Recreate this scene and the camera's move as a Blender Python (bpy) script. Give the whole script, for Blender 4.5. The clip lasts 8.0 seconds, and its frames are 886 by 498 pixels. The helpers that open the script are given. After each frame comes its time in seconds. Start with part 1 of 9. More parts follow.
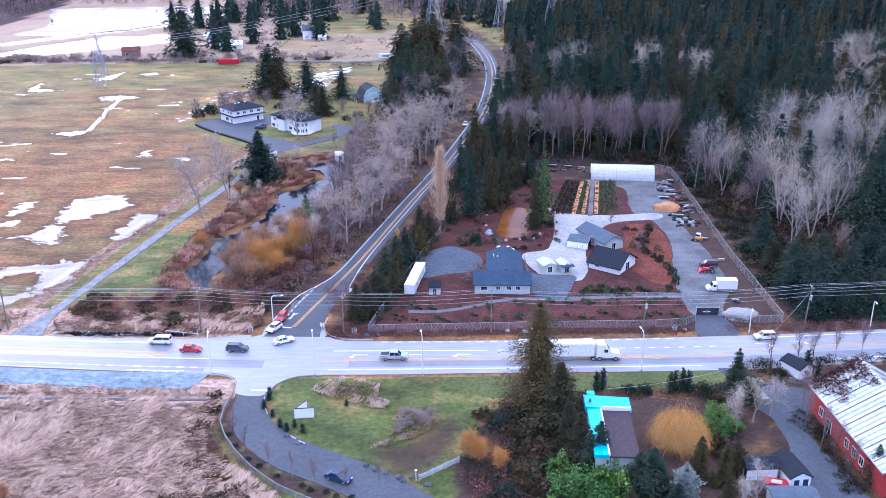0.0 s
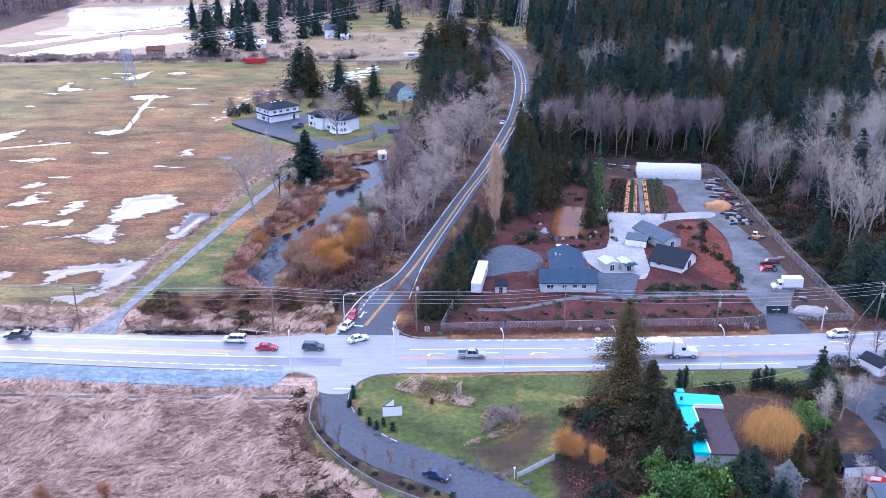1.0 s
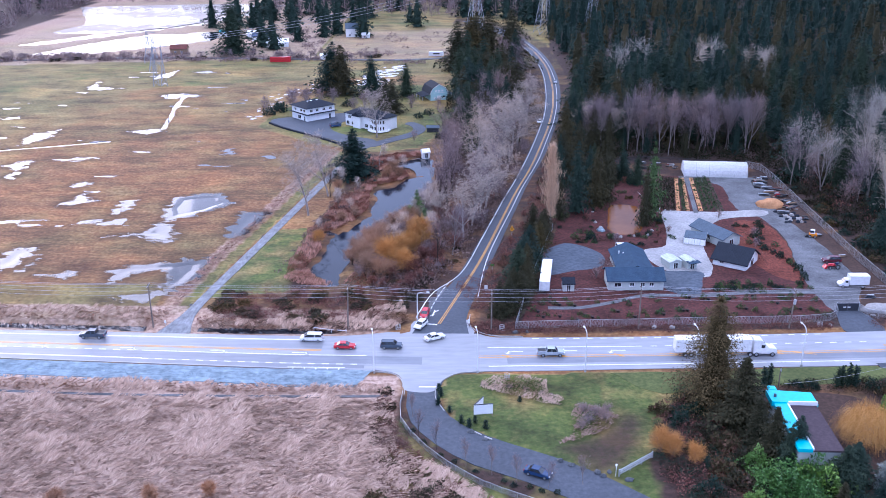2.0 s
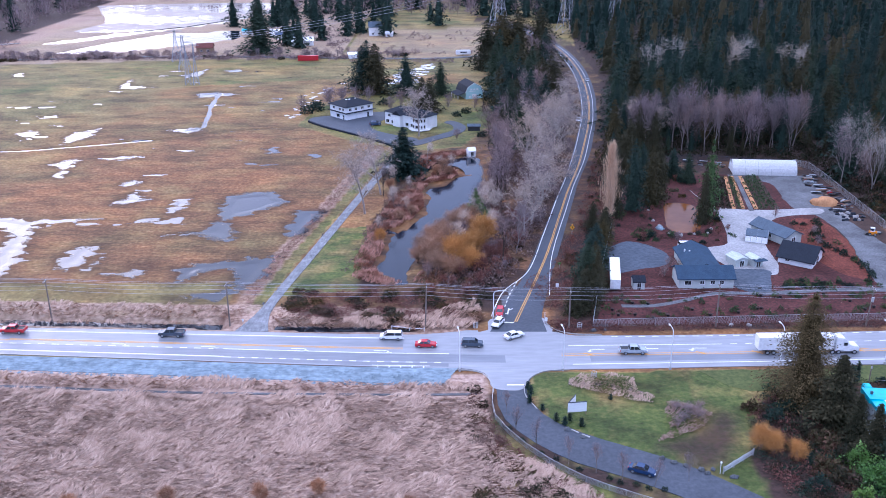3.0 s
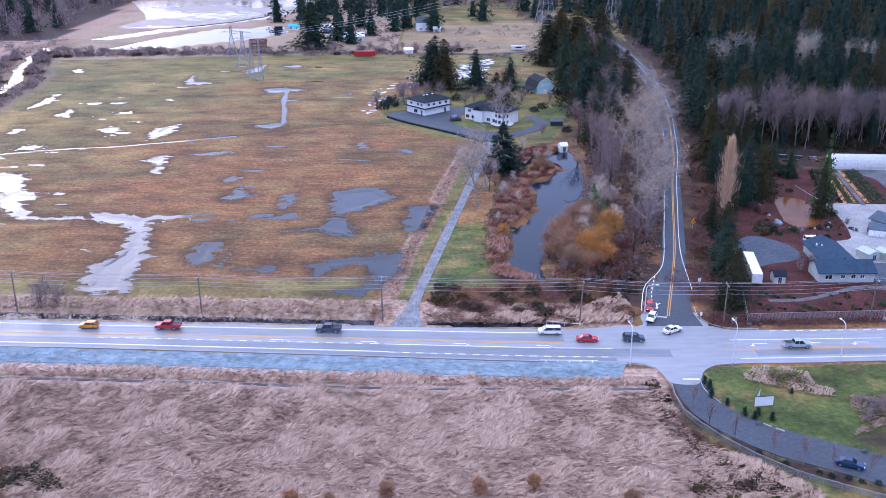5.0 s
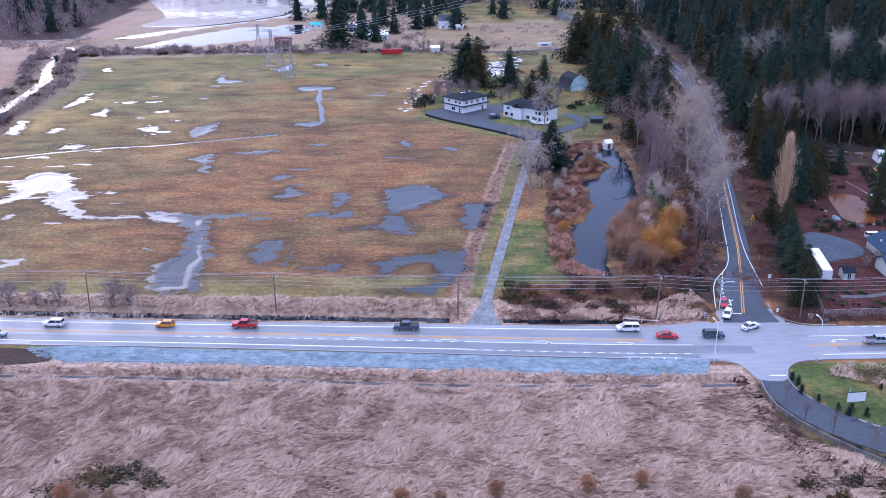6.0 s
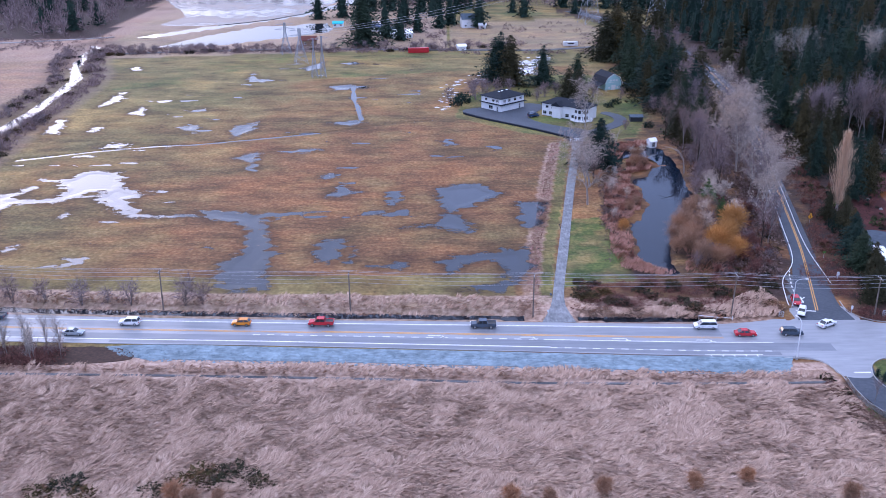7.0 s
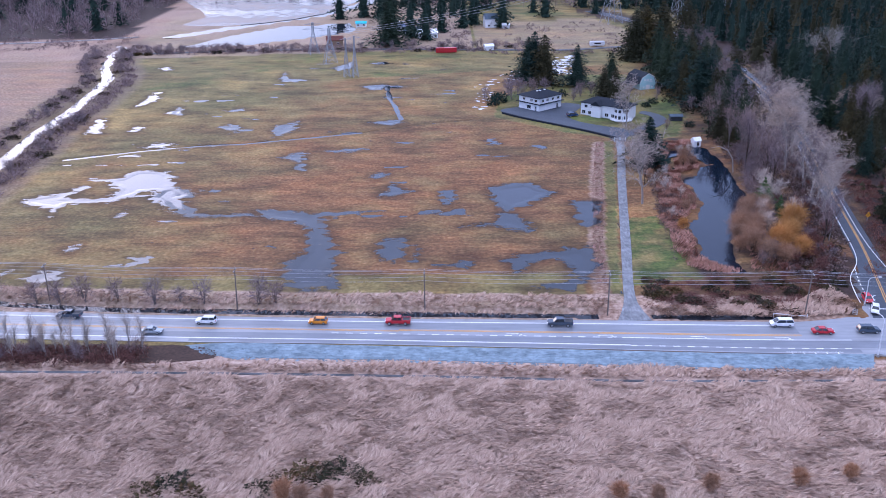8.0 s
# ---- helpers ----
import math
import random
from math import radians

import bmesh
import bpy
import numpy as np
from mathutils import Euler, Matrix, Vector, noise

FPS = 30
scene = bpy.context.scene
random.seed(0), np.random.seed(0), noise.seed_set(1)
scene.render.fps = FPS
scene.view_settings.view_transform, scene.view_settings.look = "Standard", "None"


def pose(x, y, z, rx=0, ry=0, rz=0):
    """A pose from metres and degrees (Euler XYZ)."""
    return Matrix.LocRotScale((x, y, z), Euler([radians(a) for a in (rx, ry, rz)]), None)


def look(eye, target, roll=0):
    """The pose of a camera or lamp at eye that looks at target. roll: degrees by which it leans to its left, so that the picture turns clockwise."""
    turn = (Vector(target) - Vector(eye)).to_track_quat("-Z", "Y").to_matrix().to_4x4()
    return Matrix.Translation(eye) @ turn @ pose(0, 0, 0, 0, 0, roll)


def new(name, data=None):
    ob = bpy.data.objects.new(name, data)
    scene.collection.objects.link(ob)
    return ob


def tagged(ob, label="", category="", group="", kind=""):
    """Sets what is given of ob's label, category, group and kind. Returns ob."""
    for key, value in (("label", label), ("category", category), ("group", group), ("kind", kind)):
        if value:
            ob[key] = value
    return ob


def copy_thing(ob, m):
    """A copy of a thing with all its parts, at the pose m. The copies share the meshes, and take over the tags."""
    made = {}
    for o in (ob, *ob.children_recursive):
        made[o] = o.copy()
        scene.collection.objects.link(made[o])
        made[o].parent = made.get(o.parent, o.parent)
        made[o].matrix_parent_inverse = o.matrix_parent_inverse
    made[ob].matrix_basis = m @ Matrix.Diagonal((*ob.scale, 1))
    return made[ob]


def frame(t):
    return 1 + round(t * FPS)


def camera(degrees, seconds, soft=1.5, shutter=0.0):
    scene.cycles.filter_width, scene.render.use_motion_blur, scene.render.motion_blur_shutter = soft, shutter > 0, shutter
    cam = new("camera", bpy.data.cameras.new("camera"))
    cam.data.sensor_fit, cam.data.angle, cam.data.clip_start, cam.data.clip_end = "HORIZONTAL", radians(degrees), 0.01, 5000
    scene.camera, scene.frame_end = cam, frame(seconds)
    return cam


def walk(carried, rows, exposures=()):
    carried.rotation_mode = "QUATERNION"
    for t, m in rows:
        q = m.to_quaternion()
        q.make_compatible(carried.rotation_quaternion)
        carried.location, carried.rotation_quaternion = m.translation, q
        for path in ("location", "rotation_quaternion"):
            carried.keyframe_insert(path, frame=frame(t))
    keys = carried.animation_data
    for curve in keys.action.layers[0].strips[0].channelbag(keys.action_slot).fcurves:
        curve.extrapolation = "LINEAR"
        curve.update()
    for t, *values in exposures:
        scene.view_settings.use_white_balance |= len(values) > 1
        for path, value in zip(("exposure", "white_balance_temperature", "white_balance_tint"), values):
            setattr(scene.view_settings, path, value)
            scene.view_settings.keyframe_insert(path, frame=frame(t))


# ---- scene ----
cam = camera(51.6, 8.0, soft=0.9)
PATH = [
    (0, (2.587, 0.69, 91.965), (2.537, 2.555, 91.245), -0.4),
    (0.5, (-5.785, 0.328, 91.995), (-5.832, 2.193, 91.274), -0.4),
    (1, (-14.31, -0.056, 92.049), (-14.355, 1.809, 91.327), -0.4),
    (1.5, (-23.135, -0.412, 92.111), (-23.175, 1.452, 91.388), -0.4),
    (3, (-50.367, -1.254, 92.317), (-50.396, 0.609, 91.59), -0.4),
    (3.5, (-59.429, -1.445, 92.322), (-59.455, 0.417, 91.593), -0.4),
    (4, (-68.437, -1.541, 92.311), (-68.46, 0.32, 91.579), -0.4),
    (4.5, (-77.415, -1.558, 92.296), (-77.436, 0.303, 91.562), -0.4),
    (6, (-104.206, -1.572, 92.248), (-104.22, 0.286, 91.509), -0.6),
    (6.5, (-113.147, -1.682, 92.267), (-113.157, 0.176, 91.526), -0.7),
    (7, (-122.08, -1.906, 92.318), (-122.087, -0.049, 91.577), -0.6),
    (7.5, (-130.967, -2.264, 92.376), (-130.972, -0.406, 91.636), -0.7),
    (8, (-139.825, -2.701, 92.421), (-139.827, -0.843, 91.68), -0.6),
]
walk(cam, [(t, look(eye, target, roll)) for t, eye, target, roll in PATH], [(0, 1.34, 5130, 25), (2, 1.1, 5130, 25), (5, 0.85, 5130, 25), (8, 0.67, 5130, 25)])

# ---- light: evening under thin cloud, the glow low on the far side ----
SUN_AZ, SUN_EL = radians(-37), radians(12)
world = bpy.data.worlds.new("world")
scene.world = world
world.use_nodes = True
wn = world.node_tree
sky = wn.nodes.new("ShaderNodeTexSky")
sky.sky_type, sky.sun_disc, sky.sun_elevation, sky.sun_rotation = "NISHITA", False, SUN_EL, SUN_AZ
sky.air_density, sky.dust_density, sky.ozone_density = 1.0, 2.2, 2.0
wn.nodes["Background"].inputs["Strength"].default_value = 0.066
wn.links.new(sky.outputs[0], wn.nodes["Background"].inputs["Color"])
# an overcast veil, brightest overhead
veil = wn.nodes.new("ShaderNodeBackground")
veil.inputs["Strength"].default_value = 1.0
heaven = wn.nodes.new("ShaderNodeTexCoord")
rise = wn.nodes.new("ShaderNodeSeparateXYZ")
shade = wn.nodes.new("ShaderNodeValToRGB")
shade.color_ramp.elements[0].color, shade.color_ramp.elements[1].color = (0.15, 0.21, 0.40, 1), (1.1, 1.1, 1.14, 1)
wn.links.new(heaven.outputs["Generated"], rise.inputs[0])
wn.links.new(rise.outputs[2], shade.inputs["Fac"])
wn.links.new(shade.outputs["Color"], veil.inputs["Color"])
both = wn.nodes.new("ShaderNodeAddShader")
wn.links.new(wn.nodes["Background"].outputs[0], both.inputs[0])
wn.links.new(veil.outputs[0], both.inputs[1])
wn.links.new(both.outputs[0], wn.nodes["World Output"].inputs["Surface"])
sun = new("sun", bpy.data.lights.new("sun", "SUN"))
sun.data.energy, sun.data.angle, sun.data.color = 0.5, radians(40), (1.0, 0.88, 0.82)
sun_dir = Vector((math.sin(SUN_AZ) * math.cos(SUN_EL), math.cos(SUN_AZ) * math.cos(SUN_EL), math.sin(SUN_EL)))
sun.matrix_world = look(sun_dir * 300, (0, 0, 0))


# ---- materials ----
def shader(name, rough=0.8, metal=0.0, spec=0.4):
    m = bpy.data.materials.new(name)
    m.use_nodes = True
    b = m.node_tree.nodes["Principled BSDF"]
    b.inputs["Roughness"].default_value, b.inputs["Metallic"].default_value = rough, metal
    b.inputs["Specular IOR Level"].default_value = spec
    return m, m.node_tree.nodes, m.node_tree.links, b


def noise_of(nodes, links, scale, detail=4, stretch=None, coords="Object", rough=0.6):
    tc = nodes.new("ShaderNodeTexCoord")
    n = nodes.new("ShaderNodeTexNoise")
    n.inputs["Scale"].default_value, n.inputs["Detail"].default_value, n.inputs["Roughness"].default_value = scale, detail, rough
    src = tc.outputs[coords]
    if stretch:
        mp = nodes.new("ShaderNodeMapping")
        mp.inputs["Scale"].default_value = stretch
        links.new(src, mp.inputs["Vector"])
        src = mp.outputs[0]
    links.new(src, n.inputs["Vector"])
    return n.outputs["Fac"]


def ramp(nodes, links, fac, stops):
    r = nodes.new("ShaderNodeValToRGB")
    while len(r.color_ramp.elements) < len(stops):
        r.color_ramp.elements.new(0.5)
    for e, (p, c) in zip(r.color_ramp.elements, stops):
        e.position, e.color = p, (*c, 1)
    links.new(fac, r.inputs["Fac"])
    return r.outputs["Color"]


def mix(nodes, links, fac, a, b, mode="MIX"):
    n = nodes.new("ShaderNodeMix")
    n.data_type, n.blend_type = "RGBA", mode
    for sock, v in ((n.inputs[0], fac), (n.inputs[6], a), (n.inputs[7], b)):
        if isinstance(v, bpy.types.NodeSocket):
            links.new(v, sock)
        elif isinstance(v, (int, float)):
            sock.default_value = v
        else:
            sock.default_value = (*v, 1)
    return n.outputs[2]


def maths(nodes, links, op, a, b=0.0, clamp=False):
    n = nodes.new("ShaderNodeMath")
    n.operation, n.use_clamp = op, clamp
    for sock, v in ((n.inputs[0], a), (n.inputs[1], b)):
        if isinstance(v, bpy.types.NodeSocket):
            links.new(v, sock)
        else:
            sock.default_value = v
    return n.outputs[0]


def bump(nodes, links, b, height, strength, distance):
    n = nodes.new("ShaderNodeBump")
    n.inputs["Strength"].default_value, n.inputs["Distance"].default_value = strength, distance
    links.new(height, n.inputs["Height"])
    links.new(n.outputs[0], b.inputs["Normal"])


def surface(name, a, b, scale=1.0, rough=0.8, metal=0.0, spec=0.4, relief=0.02, stretch=None, stain=0.25, big=0.12):
    """Two tones in a grain of about 1/scale metres, with broad stains over them."""
    m, n, l, bs = shader(name, rough, metal, spec)
    fine = noise_of(n, l, scale, 6, stretch)
    c = ramp(n, l, fine, [(0.3, a), (0.7, b)])
    wide = ramp(n, l, noise_of(n, l, scale * big, 4), [(0.3, (1 - stain,) * 3), (0.7, (1, 1, 1))])
    l.new(mix(n, l, 1.0, c, wide, "MULTIPLY"), bs.inputs["Base Color"])
    rr = maths(n, l, "MULTIPLY_ADD", fine, 0.25)
    rr.node.inputs[2].default_value = rough - 0.12
    l.new(rr, bs.inputs["Roughness"])
    if relief:
        bump(n, l, bs, fine, 0.6, relief)
    return m


def leafy(name, tones, rough=0.8, spec=0.08, lean=1.0):
    """Foliage: each leaf or spray takes its own tone, each plant leans to its own."""
    m, n, l, bs = shader(name, rough, 0.0, spec)
    geo = n.new("ShaderNodeNewGeometry")
    info = n.new("ShaderNodeObjectInfo")
    c = ramp(n, l, geo.outputs["Random Per Island"], [(i / (len(tones) - 1), t) for i, t in enumerate(tones)])
    tint = ramp(n, l, info.outputs["Random"], [(0.0, (1 - 0.4 * lean, 1 - 0.28 * lean, 1 - 0.2 * lean)), (0.5, (1, 1, 1)), (1.0, (1 + 0.5 * lean, 1 + 0.2 * lean, 1 - 0.2 * lean))])
    l.new(mix(n, l, 1.0, c, tint, "MULTIPLY"), bs.inputs["Base Color"])
    return m


def paint(name, c, rough=0.35, spec=0.5, metal=0.0):
    m, n, l, bs = shader(name, rough, metal, spec)
    dirt = ramp(n, l, noise_of(n, l, 1.7, 5), [(0.35, tuple(v * 0.82 for v in c)), (0.65, c)])
    l.new(dirt, bs.inputs["Base Color"])
    return m


def water(name, deep, ripple=0.006, scale=1.5, rough=0.03, spec=0.5, ior=1.33):
    m, n, l, bs = shader(name, rough, 0.0, spec)
    bs.inputs["IOR"].default_value = ior
    l.new(ramp(n, l, noise_of(n, l, 0.15, 3), [(0.3, deep), (0.7, tuple(v * 1.6 for v in deep))]), bs.inputs["Base Color"])
    bump(n, l, bs, noise_of(n, l, scale, 3), 0.15, ripple)
    return m


def ground_material():
    """Wet winter meadow; the sheet's own 'cover' says how green, how reedy and how earthy a spot is."""
    m, n, l, bs = shader("meadow", 0.85, 0.0, 0.25)
    at = n.new("ShaderNodeAttribute")
    at.attribute_name = "cover"
    sep = n.new("ShaderNodeSeparateColor")
    l.new(at.outputs["Color"], sep.inputs[0])
    patch = noise_of(n, l, 0.06, 5)
    mottle_ = noise_of(n, l, 0.35, 6, rough=0.7)
    tuft = noise_of(n, l, 0.9, 6)
    swath = noise_of(n, l, 1.0, 5, stretch=(0.16, 0.55, 0.5))
    brown = ramp(n, l, maths(n, l, "MULTIPLY_ADD", tuft, 0.5), [(0.32, (0.09, 0.042, 0.016)), (0.5, (0.192, 0.098, 0.042)), (0.66, (0.32, 0.19, 0.095))])
    brown.node.inputs["Fac"].links[0].from_node.inputs[2].default_value = 0.0
    l.new(maths(n, l, "ADD", maths(n, l, "MULTIPLY", tuft, 0.66), maths(n, l, "MULTIPLY", swath, 0.34)), brown.node.inputs["Fac"])
    olive = ramp(n, l, maths(n, l, "ADD", maths(n, l, "MULTIPLY", tuft, 0.6), maths(n, l, "MULTIPLY", patch, 0.4)), [(0.32, (0.09, 0.073, 0.024)), (0.5, (0.20, 0.162, 0.06)), (0.66, (0.33, 0.268, 0.12))])
    lawn = ramp(n, l, maths(n, l, "ADD", maths(n, l, "MULTIPLY", tuft, 0.6), maths(n, l, "MULTIPLY", mottle_, 0.4)), [(0.32, (0.036, 0.05, 0.013)), (0.5, (0.078, 0.112, 0.026)), (0.68, (0.15, 0.155, 0.048))])
    straw = ramp(n, l, tuft, [(0.36, (0.26, 0.17, 0.125)), (0.5, (0.39, 0.27, 0.205)), (0.64, (0.5, 0.37, 0.29))])
    earth = ramp(n, l, tuft, [(0.3, (0.018, 0.012, 0.009)), (0.7, (0.062, 0.034, 0.026))])
    g = maths(n, l, "ADD", sep.outputs[0], maths(n, l, "MULTIPLY", maths(n, l, "SUBTRACT", patch, 0.5), 0.9))
    g1 = maths(n, l, "MULTIPLY", g, 2.0, True)
    g2 = maths(n, l, "MULTIPLY", maths(n, l, "SUBTRACT", g, 0.6), 3.5, True)
    c = mix(n, l, g2, mix(n, l, g1, brown, olive), lawn)
    mottle = noise_of(n, l, 0.11, 9, stretch=(0.5, 1.0, 1.0), rough=0.7)
    c = mix(n, l, 1.0, c, ramp(n, l, mottle, [(0.33, (0.46, 0.42, 0.4)), (0.5, (0.98, 0.95, 0.92)), (0.66, (1.45, 1.33, 1.22))]), "MULTIPLY")
    zone = noise_of(n, l, 0.022, 5, stretch=(0.7, 1.0, 1.0))
    c = mix(n, l, 1.0, c, ramp(n, l, zone, [(0.38, (0.66, 0.70, 0.66)), (0.5, (0.9, 0.88, 0.84)), (0.62, (1.1, 0.98, 0.86))]), "MULTIPLY")
    edge = maths(n, l, "MULTIPLY", maths(n, l, "SUBTRACT", tuft, 0.5), 0.8)
    c = mix(n, l, maths(n, l, "ADD", sep.outputs[1], maths(n, l, "MULTIPLY", edge, sep.outputs[1]), True), c, straw)
    c = mix(n, l, maths(n, l, "ADD", sep.outputs[2], maths(n, l, "MULTIPLY", edge, sep.outputs[2]), True), c, earth)
    pool = n.new("ShaderNodeAttribute")
    pool.attribute_name = "pool"
    shore = noise_of(n, l, 0.32, 10, stretch=(0.55, 1.0, 1.0), rough=0.7)
    depth = maths(n, l, "ADD", maths(n, l, "MULTIPLY", pool.outputs["Fac"], 0.32), maths(n, l, "MULTIPLY", maths(n, l, "SUBTRACT", shore, 0.52), 5.5))
    wet = maths(n, l, "MULTIPLY", depth, 5.0, True)
    damp = maths(n, l, "MULTIPLY", maths(n, l, "ADD", depth, 0.9), 0.9, True)
    c = mix(n, l, damp, c, mix(n, l, 1.0, c, (0.72, 0.62, 0.5), "MULTIPLY"))
    l.new(mix(n, l, wet, c, (0.014, 0.017, 0.021)), bs.inputs["Base Color"])
    l.new(mix(n, l, wet, (0.85, 0.85, 0.85), (0.06, 0.06, 0.06)), bs.inputs["Roughness"])
    dry = maths(n, l, "SUBTRACT", 1.0, wet)
    bump(n, l, bs, maths(n, l, "MULTIPLY", tuft, dry), 0.9, 0.22)
    return m


def flooded_stubble():
    """Stubble standing in a film of water: wet gleams between pale tufts."""
    m, n, l, bs = shader("flooded stubble", 0.9, 0.0, 0.5)
    fine = noise_of(n, l, 0.22, 7, stretch=(0.5, 1.0, 1.0), rough=0.75)
    wide_ = noise_of(n, l, 0.012, 4, stretch=(0.6, 1.0, 1.0))
    k = maths(n, l, "ADD", maths(n, l, "MULTIPLY", fine, 0.8), maths(n, l, "MULTIPLY", wide_, 0.7))
    wet = ramp(n, l, k, [(0.66, (0, 0, 0)), (0.8, (1, 1, 1))])
    l.new(mix(n, l, wet, ramp(n, l, fine, [(0.3, (0.26, 0.2, 0.16)), (0.7, (0.5, 0.42, 0.35))]), (0.05, 0.05, 0.05)), bs.inputs["Base Color"])
    l.new(ramp(n, l, k, [(0.66, (0.9, 0.9, 0.9)), (0.8, (0.12, 0.12, 0.12))]), bs.inputs["Roughness"])
    return m


